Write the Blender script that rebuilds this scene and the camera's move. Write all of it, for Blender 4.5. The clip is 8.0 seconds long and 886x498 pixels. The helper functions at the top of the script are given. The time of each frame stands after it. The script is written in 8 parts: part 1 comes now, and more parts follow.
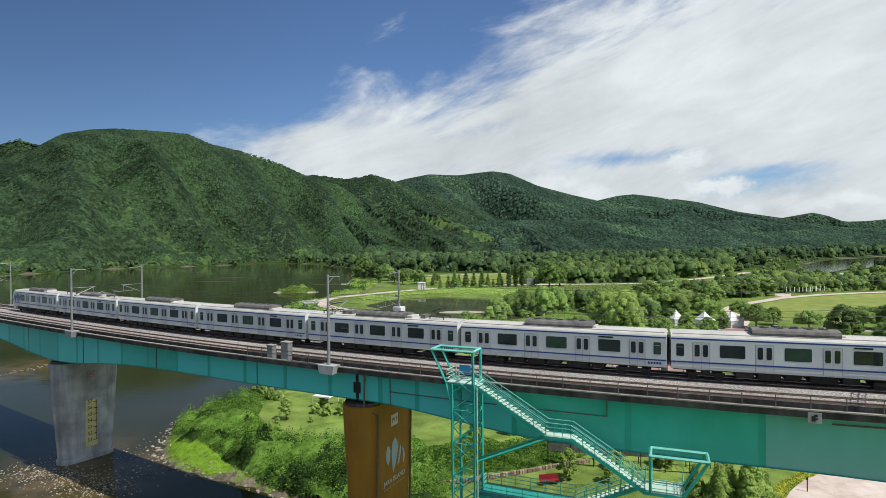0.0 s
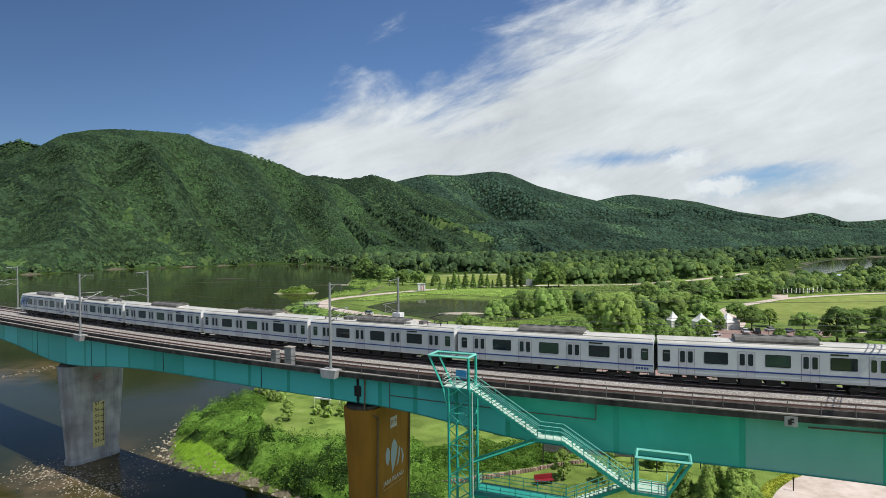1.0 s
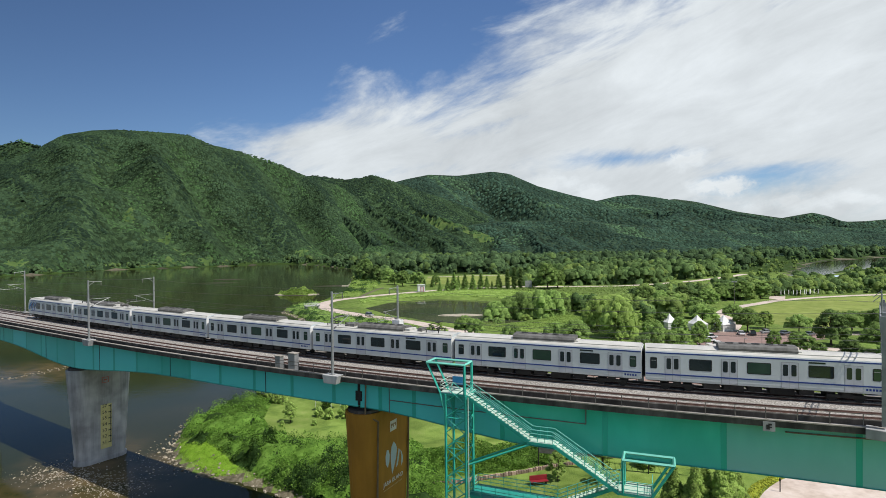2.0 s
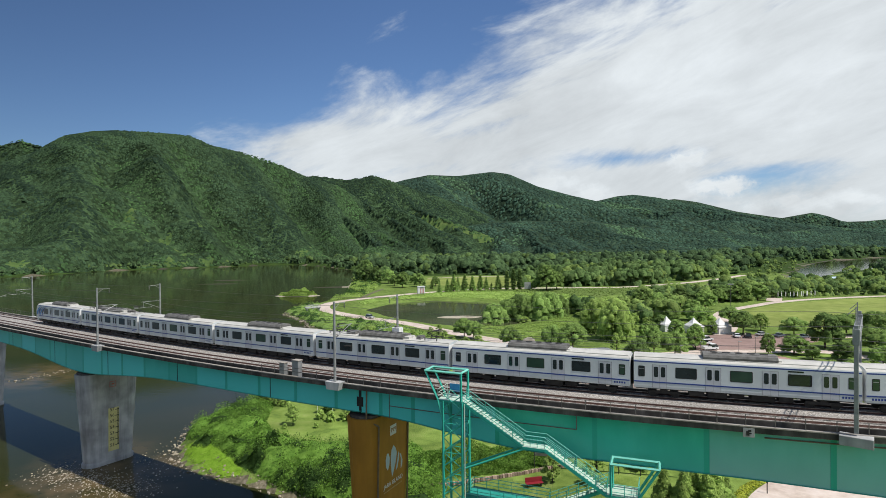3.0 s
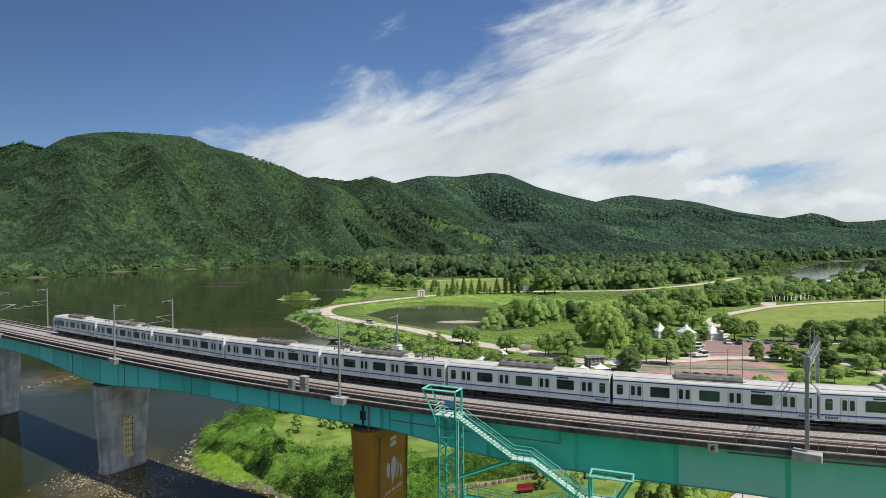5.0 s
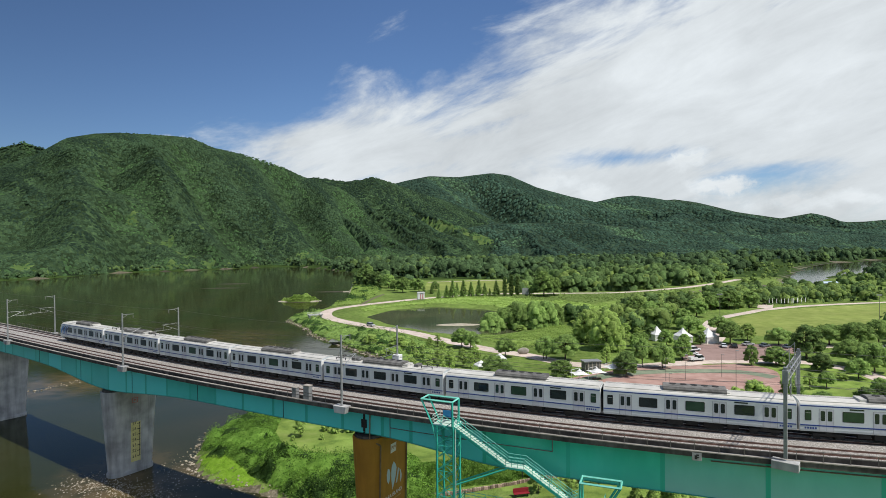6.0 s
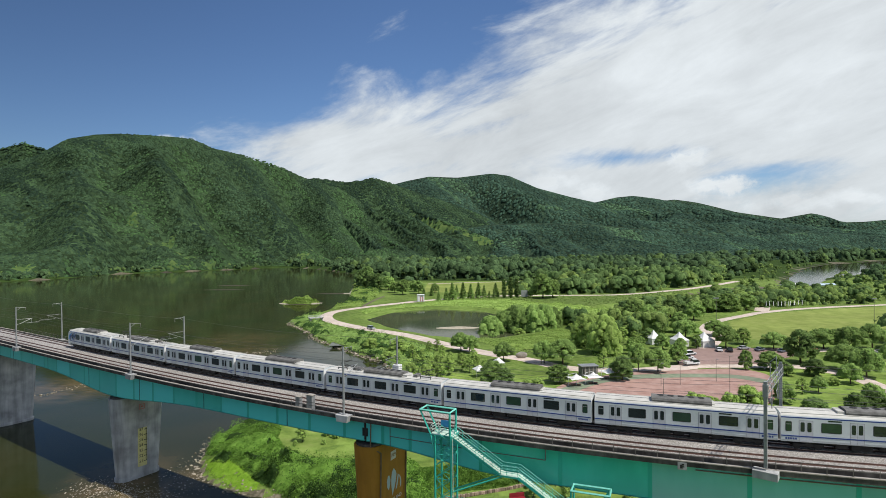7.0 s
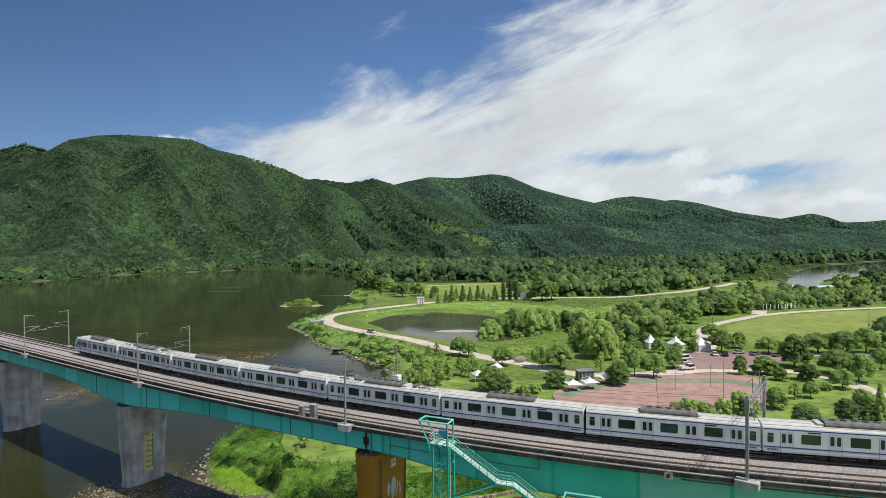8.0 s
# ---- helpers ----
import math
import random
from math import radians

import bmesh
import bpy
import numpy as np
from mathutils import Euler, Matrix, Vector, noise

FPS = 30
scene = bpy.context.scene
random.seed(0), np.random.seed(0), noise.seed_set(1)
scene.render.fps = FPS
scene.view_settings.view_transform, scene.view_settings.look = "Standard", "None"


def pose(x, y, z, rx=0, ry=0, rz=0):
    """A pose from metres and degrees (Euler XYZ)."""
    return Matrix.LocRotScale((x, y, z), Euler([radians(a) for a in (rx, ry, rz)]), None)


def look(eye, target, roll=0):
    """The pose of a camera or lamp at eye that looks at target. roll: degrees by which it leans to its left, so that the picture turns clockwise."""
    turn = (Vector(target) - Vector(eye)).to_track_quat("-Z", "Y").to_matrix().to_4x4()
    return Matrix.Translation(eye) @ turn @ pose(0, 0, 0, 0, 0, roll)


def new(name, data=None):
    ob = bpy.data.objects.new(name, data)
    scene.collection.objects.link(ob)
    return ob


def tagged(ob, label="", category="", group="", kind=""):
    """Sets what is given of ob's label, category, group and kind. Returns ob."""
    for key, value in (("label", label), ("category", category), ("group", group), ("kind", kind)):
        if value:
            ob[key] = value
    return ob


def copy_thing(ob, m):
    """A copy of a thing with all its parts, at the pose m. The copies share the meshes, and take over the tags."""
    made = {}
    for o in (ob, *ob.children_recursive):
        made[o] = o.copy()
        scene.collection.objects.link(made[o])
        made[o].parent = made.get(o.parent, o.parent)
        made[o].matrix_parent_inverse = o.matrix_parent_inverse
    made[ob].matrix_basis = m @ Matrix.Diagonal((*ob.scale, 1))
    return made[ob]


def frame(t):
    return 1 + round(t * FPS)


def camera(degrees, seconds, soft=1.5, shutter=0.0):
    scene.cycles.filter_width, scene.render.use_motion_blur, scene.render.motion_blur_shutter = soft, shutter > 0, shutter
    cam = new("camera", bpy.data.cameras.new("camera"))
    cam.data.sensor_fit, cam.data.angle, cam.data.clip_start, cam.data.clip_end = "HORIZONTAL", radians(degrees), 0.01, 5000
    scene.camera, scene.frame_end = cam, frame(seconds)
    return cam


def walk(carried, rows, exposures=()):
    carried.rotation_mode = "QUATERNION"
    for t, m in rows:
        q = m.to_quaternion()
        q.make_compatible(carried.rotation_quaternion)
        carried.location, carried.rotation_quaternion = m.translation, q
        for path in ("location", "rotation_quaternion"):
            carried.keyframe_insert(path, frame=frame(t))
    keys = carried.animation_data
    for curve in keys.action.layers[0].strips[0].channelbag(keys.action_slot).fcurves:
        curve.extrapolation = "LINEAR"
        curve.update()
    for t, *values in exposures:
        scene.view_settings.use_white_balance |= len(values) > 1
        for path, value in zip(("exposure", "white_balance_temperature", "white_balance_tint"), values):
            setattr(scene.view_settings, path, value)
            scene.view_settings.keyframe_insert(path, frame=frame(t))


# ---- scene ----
cam = camera(76.19, 8.0, soft=0.75)
PATH = [
    (0.0, 0.000, 0.000, 34.437, 0.000, -0.576, 0.576),
    (0.5, 0.154, -1.146, 34.909, 0.005, -0.585, 0.573),
    (1.0, 0.302, -2.328, 35.432, 0.010, -0.594, 0.569),
    (1.5, 0.444, -3.544, 36.004, 0.015, -0.603, 0.566),
    (3.0, 0.847, -7.373, 38.013, 0.029, -0.630, 0.557),
    (3.5, 0.977, -8.701, 38.778, 0.034, -0.639, 0.554),
    (4.0, 1.107, -10.052, 39.588, 0.039, -0.648, 0.550),
    (4.5, 1.237, -11.423, 40.443, 0.044, -0.657, 0.547),
    (6.0, 1.640, -15.633, 43.271, 0.058, -0.684, 0.538),
    (6.5, 1.782, -17.061, 44.299, 0.063, -0.693, 0.535),
    (7.0, 1.930, -18.498, 45.368, 0.068, -0.702, 0.531),
    (7.5, 2.084, -19.941, 46.477, 0.073, -0.711, 0.528),
    (8.0, 2.246, -21.387, 47.626, 0.078, -0.720, 0.525),
]
walk(cam, [(t, pose(x, y, z, 90 + pitch, roll, yaw)) for t, x, y, z, yaw, pitch, roll in PATH], exposures=[(0.0, 0.0)])

# ---- sky and sun ----
SUN_TO = Vector((0.86 * 0.53, -0.51 * 0.53, 0.848)).normalized()   # towards the sun, high over the line of the bridge
SUN_EL = math.asin(SUN_TO.z)
SUN_AZ = math.atan2(SUN_TO.x, SUN_TO.y)


def nodes_of(tree):
    tree.nodes.clear()
    N = tree.nodes.new
    L = tree.links.new
    return N, L


def make_world():
    w = bpy.data.worlds.new("summer_sky")
    w.use_nodes = True
    scene.world = w
    N, L = nodes_of(w.node_tree)
    sky = N("ShaderNodeTexSky")
    sky.sky_type, sky.sun_disc = "NISHITA", False
    sky.sun_elevation, sky.sun_rotation = SUN_EL, SUN_AZ
    sky.air_density, sky.dust_density, sky.ozone_density, sky.altitude = 1.0, 0.1, 6.0, 100
    co = N("ShaderNodeTexCoord")
    sep = N("ShaderNodeSeparateXYZ")
    L(co.outputs["Generated"], sep.inputs[0])

    def mth(op, a, b=None, c=None, clamp=False):
        n = N("ShaderNodeMath")
        n.operation, n.use_clamp = op, clamp
        for i, v in enumerate((a, b, c)):
            if v is None:
                continue
            if isinstance(v, (int, float)):
                n.inputs[i].default_value = v
            else:
                L(v, n.inputs[i])
        return n.outputs[0]

    X, Y, Z = sep.outputs
    az = mth("ARCTAN2", X, Y)
    el = mth("ARCSINE", Z)

    def fbm(scale, detail, rough, dist, src):
        n = N("ShaderNodeTexNoise")
        n.inputs["Scale"].default_value, n.inputs["Detail"].default_value = scale, detail
        n.inputs["Roughness"].default_value, n.inputs["Distortion"].default_value = rough, dist
        L(src, n.inputs["Vector"])
        return n.outputs["Fac"]

    def step(v, lo, hi, top=1.0):
        n = N("ShaderNodeMapRange")
        n.interpolation_type = "SMOOTHSTEP"
        n.inputs["From Min"].default_value, n.inputs["From Max"].default_value, n.inputs["To Max"].default_value = lo, hi, top
        L(v, n.inputs["Value"])
        return n.outputs[0]

    # wisps drawn out by a wind that climbs to the east
    turn, drawn = N("ShaderNodeMapping"), N("ShaderNodeMapping")
    turn.inputs["Rotation"].default_value = (0, radians(19), radians(8))
    drawn.inputs["Scale"].default_value = (1.5, 1.5, 5.2)
    drawn.inputs["Location"].default_value = (3.1, 0.4, 1.7)
    L(co.outputs["Generated"], turn.inputs[0]), L(turn.outputs[0], drawn.inputs[0])
    streak = fbm(1.5, 11, 0.62, 0.55, drawn.outputs[0])
    fine = fbm(3.6, 10, 0.64, 0.35, drawn.outputs[0])
    soft = fbm(2.1, 6, 0.55, 0.3, co.outputs["Generated"])
    # edge of the cloud sheet: bearing of its western border at each height
    border = N("ShaderNodeFloatCurve")
    pts = ((0.0, 0.18), (0.13, 0.16), (0.17, 0.15), (0.195, 0.21), (0.225, 0.38), (0.27, 0.485), (0.33, 0.53), (0.4, 0.59), (0.5, 0.66), (0.7, 0.85), (1.0, 1.0))
    cv = border.mapping.curves[0]
    for k, q in enumerate(pts):
        if k in (0, len(pts) - 1):
            cv.points[0 if k == 0 else -1].location = q
        else:
            cv.points.new(*q)
    border.mapping.update()
    L(el, border.inputs["Value"])
    west = mth("SUBTRACT", az, mth("SUBTRACT", border.outputs[0], 0.5))
    # the sheet thins out overhead and far to the east
    high = mth("MULTIPLY", mth("SUBTRACT", 0.425, mth("ADD", el, mth("MULTIPLY", mth("ABSOLUTE", mth("SUBTRACT", az, 0.75)), 0.05))), 6.0)
    sheet = mth("MINIMUM", mth("MINIMUM", mth("MULTIPLY", mth("ADD", west, 0.04), 2.5), 0.72), mth("MAXIMUM", high, mth("MINIMUM", mth("MULTIPLY", mth("SUBTRACT", el, 0.48), 2.0), 0.0)))
    # broken cloud goes on overhead and round the back
    back = mth("MINIMUM", mth("MULTIPLY", mth("SUBTRACT", mth("ABSOLUTE", az), 1.3), 1.2), 0.1)
    over = mth("MINIMUM", mth("MULTIPLY", mth("SUBTRACT", el, 0.75), 2.0), -0.05)
    sheet = mth("MAXIMUM", mth("MAXIMUM", sheet, -1.3), mth("MAXIMUM", back, over))
    dens = mth("ADD", sheet, mth("ADD", mth("MULTIPLY", mth("SUBTRACT", streak, 0.5), 2.3), mth("MULTIPLY", mth("SUBTRACT", fine, 0.5), 1.0)))

    def blob(a, e, ra, re):
        dx, dz = mth("DIVIDE", mth("SUBTRACT", az, a), ra), mth("DIVIDE", mth("SUBTRACT", el, e), re)
        return mth("SUBTRACT", 1.0, mth("SQRT", mth("ADD", mth("MULTIPLY", dx, dx), mth("MULTIPLY", dz, dz))))

    # openings in the sheet low in the east
    for a, e, ra, re, k in ((0.32, 0.138, 0.26, 0.035, 0.75), (0.52, 0.1, 0.18, 0.035, 0.5), (-0.06, 0.32, 0.14, 0.03, 0.4), (0.05, 0.2, 0.3, 0.03, 0.3)):
        dens = mth("SUBTRACT", dens, mth("MULTIPLY", mth("MAXIMUM", blob(a, e, ra, re), 0.0), k))
    mask = step(dens, -0.12, 0.58, 0.97)
    # small fair-weather heaps low over the hills
    puff = fbm(26.0, 7, 0.6, 0.15, co.outputs["Generated"])
    heaps = None
    for a, e, ra, re in ((0.408, 0.131, 0.055, 0.021), (0.47, 0.085, 0.07, 0.024), (0.545, 0.055, 0.08, 0.018), (0.175, 0.103, 0.06, 0.018), (0.268, 0.082, 0.05, 0.018), (-0.45, 0.165, 0.035, 0.014), (0.63, 0.06, 0.06, 0.015)):
        h = mth("ADD", blob(a, e, ra, re), mth("MULTIPLY", mth("SUBTRACT", puff, 0.5), 2.6))
        heaps = h if heaps is None else mth("MAXIMUM", heaps, h)
    heaps = step(heaps, 0.0, 0.75)
    cover = mth("MAXIMUM", mask, heaps)
    mix = N("ShaderNodeMixRGB")
    L(cover, mix.inputs["Fac"])
    blue = N("ShaderNodeVectorMath")
    blue.operation = "MULTIPLY"
    blue.inputs[1].default_value = (0.83, 0.90, 1.0)
    L(sky.outputs[0], blue.inputs[0])
    # clearer, deeper blue in the west
    clear = N("ShaderNodeVectorMath")
    clear.operation = "SCALE"
    L(blue.outputs[0], clear.inputs[0]), L(mth("ADD", 0.76, step(az, -0.85, 0.0, 0.42)), clear.inputs["Scale"])
    L(clear.outputs[0], mix.inputs["Color1"])
    shade = N("ShaderNodeMapRange")
    shade.inputs["From Min"].default_value, shade.inputs["From Max"].default_value = 0.35, 0.7
    shade.inputs["To Min"].default_value, shade.inputs["To Max"].default_value = 6.9, 10.7
    lumps = mth("ADD", mth("MULTIPLY", soft, 0.55), mth("MULTIPLY", fine, 0.45))
    L(mth("ADD", lumps, mth("MULTIPLY", heaps, 0.1)), shade.inputs["Value"])
    cc = N("ShaderNodeVectorMath")
    cc.operation = "SCALE"
    cc.inputs[0].default_value = (0.925, 0.985, 1.02)
    L(shade.outputs[0], cc.inputs["Scale"])
    L(cc.outputs[0], mix.inputs["Color2"])
    bg = N("ShaderNodeBackground")
    bg.inputs["Strength"].default_value = 0.09
    L(mix.outputs[0], bg.inputs["Color"])
    out = N("ShaderNodeOutputWorld")
    L(bg.outputs[0], out.inputs["Surface"])


make_world()
sun = new("sun", bpy.data.lights.new("sun", "SUN"))
sun.data.energy, sun.data.angle, sun.data.color = 4.4, radians(0.53), (1.0, 0.955, 0.88)
sun.matrix_world = look((0, 0, 300), Vector((0, 0, 300)) - SUN_TO)

# ---- materials ----
def material(name, stops, scale=1.0, detail=6.0, rough=0.8, metal=0.0, bump=0.0, bump_scale=None, spread=None,
             big=0.0, big_scale=0.05, per_object=0.0, per_island=0.0, stretch=(1, 1, 1), spec=0.4, trans=0.0, dist=0.01, crowns=0.0, other=None, low_sheen=None):
    """A surface: a ramp of colours over fine noise, dulled by a second, larger noise; object space in metres."""
    m = bpy.data.materials.new(name)
    m.use_nodes = True
    N, L = nodes_of(m.node_tree)
    out, bs = N("ShaderNodeOutputMaterial"), N("ShaderNodeBsdfPrincipled")
    geo = N("ShaderNodeNewGeometry")
    mp = N("ShaderNodeMapping")
    mp.inputs["Scale"].default_value = stretch
    L(geo.outputs["Position"], mp.inputs[0])
    n1 = N("ShaderNodeTexNoise")
    n1.inputs["Scale"].default_value, n1.inputs["Detail"].default_value, n1.inputs["Roughness"].default_value = scale, detail, 0.6
    L(mp.outputs[0], n1.inputs["Vector"])
    ramp = N("ShaderNodeValToRGB")
    el = ramp.color_ramp.elements
    lo, hi = spread or (0.32, 0.68)
    for i, c in enumerate(stops):
        e = el[i] if i < 2 else el.new(0.5)
        e.color = (*c[:3], 1)
    for i in range(len(stops)):
        el[i].position = lo + (hi - lo) * i / max(1, len(stops) - 1)
    for i, c in enumerate(stops):
        el[i].color = (*c[:3], 1)
    L(n1.outputs["Fac"], ramp.inputs[0])
    col = ramp.outputs[0]

    def scaled(col, value_socket, amount):
        mr = N("ShaderNodeMapRange")
        mr.inputs["From Min"].default_value, mr.inputs["From Max"].default_value = 0.25, 0.75
        mr.inputs["To Min"].default_value, mr.inputs["To Max"].default_value = 1 - amount, 1 + amount
        L(value_socket, mr.inputs[0])
        v = N("ShaderNodeVectorMath")
        v.operation = "SCALE"
        L(col, v.inputs[0]), L(mr.outputs[0], v.inputs["Scale"])
        return v.outputs[0]

    if big:
        n2 = N("ShaderNodeTexNoise")
        n2.inputs["Scale"].default_value, n2.inputs["Detail"].default_value = big_scale, 3
        L(geo.outputs["Position"], n2.inputs["Vector"])
        col = scaled(col, n2.outputs["Fac"], big)
    if other:
        oi2, mx2 = N("ShaderNodeObjectInfo"), N("ShaderNodeMixRGB")
        mx2.inputs["Color2"].default_value = (*other, 1)
        L(oi2.outputs["Random"], mx2.inputs["Fac"]), L(col, mx2.inputs["Color1"])
        col = mx2.outputs[0]
    if low_sheen:
        # paler sheen of reflected light, painted in towards the bottom
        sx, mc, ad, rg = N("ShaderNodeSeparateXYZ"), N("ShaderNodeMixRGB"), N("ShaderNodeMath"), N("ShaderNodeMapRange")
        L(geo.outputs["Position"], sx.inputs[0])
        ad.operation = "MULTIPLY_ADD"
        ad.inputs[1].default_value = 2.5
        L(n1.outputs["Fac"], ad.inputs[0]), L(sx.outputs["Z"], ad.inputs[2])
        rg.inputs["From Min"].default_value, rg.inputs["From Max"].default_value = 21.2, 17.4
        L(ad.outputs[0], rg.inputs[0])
        mc.inputs["Color2"].default_value = (*low_sheen, 1)
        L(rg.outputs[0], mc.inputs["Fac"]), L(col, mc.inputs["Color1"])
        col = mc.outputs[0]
    if crowns:
        vo = N("ShaderNodeTexVoronoi")
        vo.inputs["Scale"].default_value = 1 / crowns
        L(geo.outputs["Position"], vo.inputs["Vector"])
        sp = N("ShaderNodeSeparateColor")
        L(vo.outputs["Color"], sp.inputs[0])
        col = scaled(col, sp.outputs[0], 0.34)
        col = scaled(col, sp.outputs[1], 0.10)
    if per_object:
        oi = N("ShaderNodeObjectInfo")
        col = scaled(col, oi.outputs["Random"], per_object)
    if per_island:
        col = scaled(col, geo.outputs["Random Per Island"], per_island)
    L(col, bs.inputs["Base Color"])
    bs.inputs["Roughness"].default_value, bs.inputs["Metallic"].default_value = rough, metal
    bs.inputs["Specular IOR Level"].default_value = spec
    if bump:
        nb = N("ShaderNodeTexNoise")
        nb.inputs["Scale"].default_value, nb.inputs["Detail"].default_value = bump_scale or scale * 2, 5
        L(mp.outputs[0], nb.inputs["Vector"])
        b = N("ShaderNodeBump")
        b.inputs["Strength"].default_value, b.inputs["Distance"].default_value = bump, dist
        L(nb.outputs["Fac"], b.inputs["Height"]), L(b.outputs[0], bs.inputs["Normal"])
    last = bs.outputs[0]
    if trans:
        tr, mx = N("ShaderNodeBsdfTranslucent"), N("ShaderNodeMixShader")
        L(col, tr.inputs["Color"])
        mx.inputs[0].default_value = trans
        L(last, mx.inputs[1]), L(tr.outputs[0], mx.inputs[2])
        last = mx.outputs[0]
    L(last, out.inputs[0])
    return m


M = {}
M["lawn"] = material("lawn", [(0.1, 0.165, 0.034), (0.16, 0.235, 0.048), (0.2, 0.285, 0.062), (0.245, 0.305, 0.085)], 0.3, 10, 0.98, bump=1.0, bump_scale=4, dist=0.15, big=0.4, big_scale=0.08, spec=0.1)
M["lawn_dry"] = material("lawn_dry", [(0.165, 0.21, 0.05), (0.215, 0.265, 0.065), (0.265, 0.305, 0.09)], 0.2, 8, 0.98, bump=0.6, bump_scale=6, dist=0.06, big=0.22, big_scale=0.03, spec=0.1)
M["rough_grass"] = material("rough_grass", [(0.085, 0.14, 0.028), (0.14, 0.21, 0.045), (0.2, 0.255, 0.075)], 0.4, 9, 0.98, bump=1.0, bump_scale=2.5, dist=0.3, big=0.35, big_scale=0.04, spec=0.1)
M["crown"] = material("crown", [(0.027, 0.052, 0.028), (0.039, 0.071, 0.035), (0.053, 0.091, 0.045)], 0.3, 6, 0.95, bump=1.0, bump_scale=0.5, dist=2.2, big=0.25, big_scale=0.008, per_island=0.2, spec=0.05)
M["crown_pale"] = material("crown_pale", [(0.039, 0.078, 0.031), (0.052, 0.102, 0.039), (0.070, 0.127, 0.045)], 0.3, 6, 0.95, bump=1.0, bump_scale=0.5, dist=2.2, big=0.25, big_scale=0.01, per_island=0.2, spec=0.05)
# far crowns: bluish haze of distance is mixed into their colours
M["crown_haze"] = material("crown_haze", [(0.036, 0.074, 0.051), (0.055, 0.101, 0.064)], 0.15, 6, 0.95, bump=1.0, bump_scale=0.28, dist=3.5, big=0.25, big_scale=0.008, per_island=0.2, spec=0.05)
M["crown_haze_pale"] = material("crown_haze_pale", [(0.058, 0.112, 0.062), (0.086, 0.155, 0.077)], 0.15, 6, 0.95, bump=1.0, bump_scale=0.28, dist=3.5, big=0.25, big_scale=0.008, per_island=0.2, spec=0.05)
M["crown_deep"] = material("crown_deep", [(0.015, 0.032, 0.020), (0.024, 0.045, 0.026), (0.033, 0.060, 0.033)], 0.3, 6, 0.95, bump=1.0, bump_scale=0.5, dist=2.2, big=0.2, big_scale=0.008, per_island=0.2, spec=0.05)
M["crown_haze_deep"] = material("crown_haze_deep", [(0.026, 0.053, 0.039), (0.042, 0.077, 0.051)], 0.15, 6, 0.95, bump=1.0, bump_scale=0.28, dist=3.5, big=0.2, big_scale=0.008, per_island=0.2, spec=0.05)
M["wood_floor"] = material("wood_floor", [(0.03, 0.055, 0.014), (0.05, 0.085, 0.02)], 0.08, 8, 0.98, bump=1.0, bump_scale=0.2, dist=2.0, big=0.3, big_scale=0.02, spec=0.05)
M["hill_meadow"] = material("hill_meadow", [(0.052, 0.090, 0.030), (0.076, 0.125, 0.038), (0.116, 0.163, 0.052)], 0.06, 8, 0.98, bump=0.8, bump_scale=0.5, dist=0.6, big=0.25, big_scale=0.02, spec=0.05)
M["bank"] = material("bank", [(0.06, 0.055, 0.03), (0.12, 0.105, 0.065), (0.23, 0.2, 0.145)], 1.2, 9, 0.95, bump=1.0, bump_scale=3, dist=0.15, big=0.3, big_scale=0.15)
M["sand"] = material("sand", [(0.28, 0.245, 0.18), (0.37, 0.33, 0.255), (0.45, 0.41, 0.33)], 0.5, 8, 0.95, bump=0.5, bump_scale=3, dist=0.1, big=0.2, big_scale=0.15)
M["river_bed"] = material("river_bed", [(0.035, 0.032, 0.018), (0.06, 0.05, 0.03)], 0.3, 6, 0.9)
M["paving"] = material("paving", [(0.46, 0.37, 0.305), (0.57, 0.475, 0.405), (0.64, 0.55, 0.485)], 0.5, 8, 0.9, bump=0.3, bump_scale=8, big=0.12, big_scale=0.08)
M["red_court"] = material("red_court", [(0.3, 0.175, 0.14), (0.37, 0.23, 0.19), (0.42, 0.28, 0.235)], 0.3, 8, 0.9, big=0.16, big_scale=0.07)
M["park_red"] = material("park_red", [(0.24, 0.16, 0.135), (0.3, 0.205, 0.18)], 0.3, 8, 0.9, big=0.2, big_scale=0.07)
M["green_court"] = material("green_court", [(0.14, 0.19, 0.12), (0.2, 0.24, 0.16), (0.26, 0.28, 0.2)], 0.3, 8, 0.9, big=0.2, big_scale=0.07)
M["girder"] = material("girder", [(0.035, 0.43, 0.36), (0.05, 0.50, 0.42), (0.08, 0.55, 0.47)], 0.25, 6, 0.35, bump=0.1, bump_scale=0.6, dist=0.02, big=0.2, big_scale=0.09, stretch=(1, 1, 0.35), spec=0.6)
# near web panels, with the reflected sheen painted into their lower part
M["web_panel"] = material("web_panel", [(0.05, 0.55, 0.43), (0.07, 0.6, 0.48), (0.1, 0.65, 0.53)], 0.25, 6, 0.32, bump=0.1, bump_scale=0.6, dist=0.02, big=0.18, big_scale=0.12, stretch=(1, 1, 0.35), spec=0.3, per_object=0.12, other=(0.1, 0.6, 0.58), low_sheen=(0.11, 0.62, 0.56))
M["web_panel_green"] = material("web_panel_green", [(0.03, 0.5, 0.33), (0.045, 0.55, 0.38), (0.07, 0.6, 0.44)], 0.25, 6, 0.3, bump=0.1, bump_scale=0.6, dist=0.02, big=0.18, big_scale=0.12, stretch=(1, 1, 0.35), spec=0.6, per_object=0.05, low_sheen=(0.08, 0.52, 0.45))
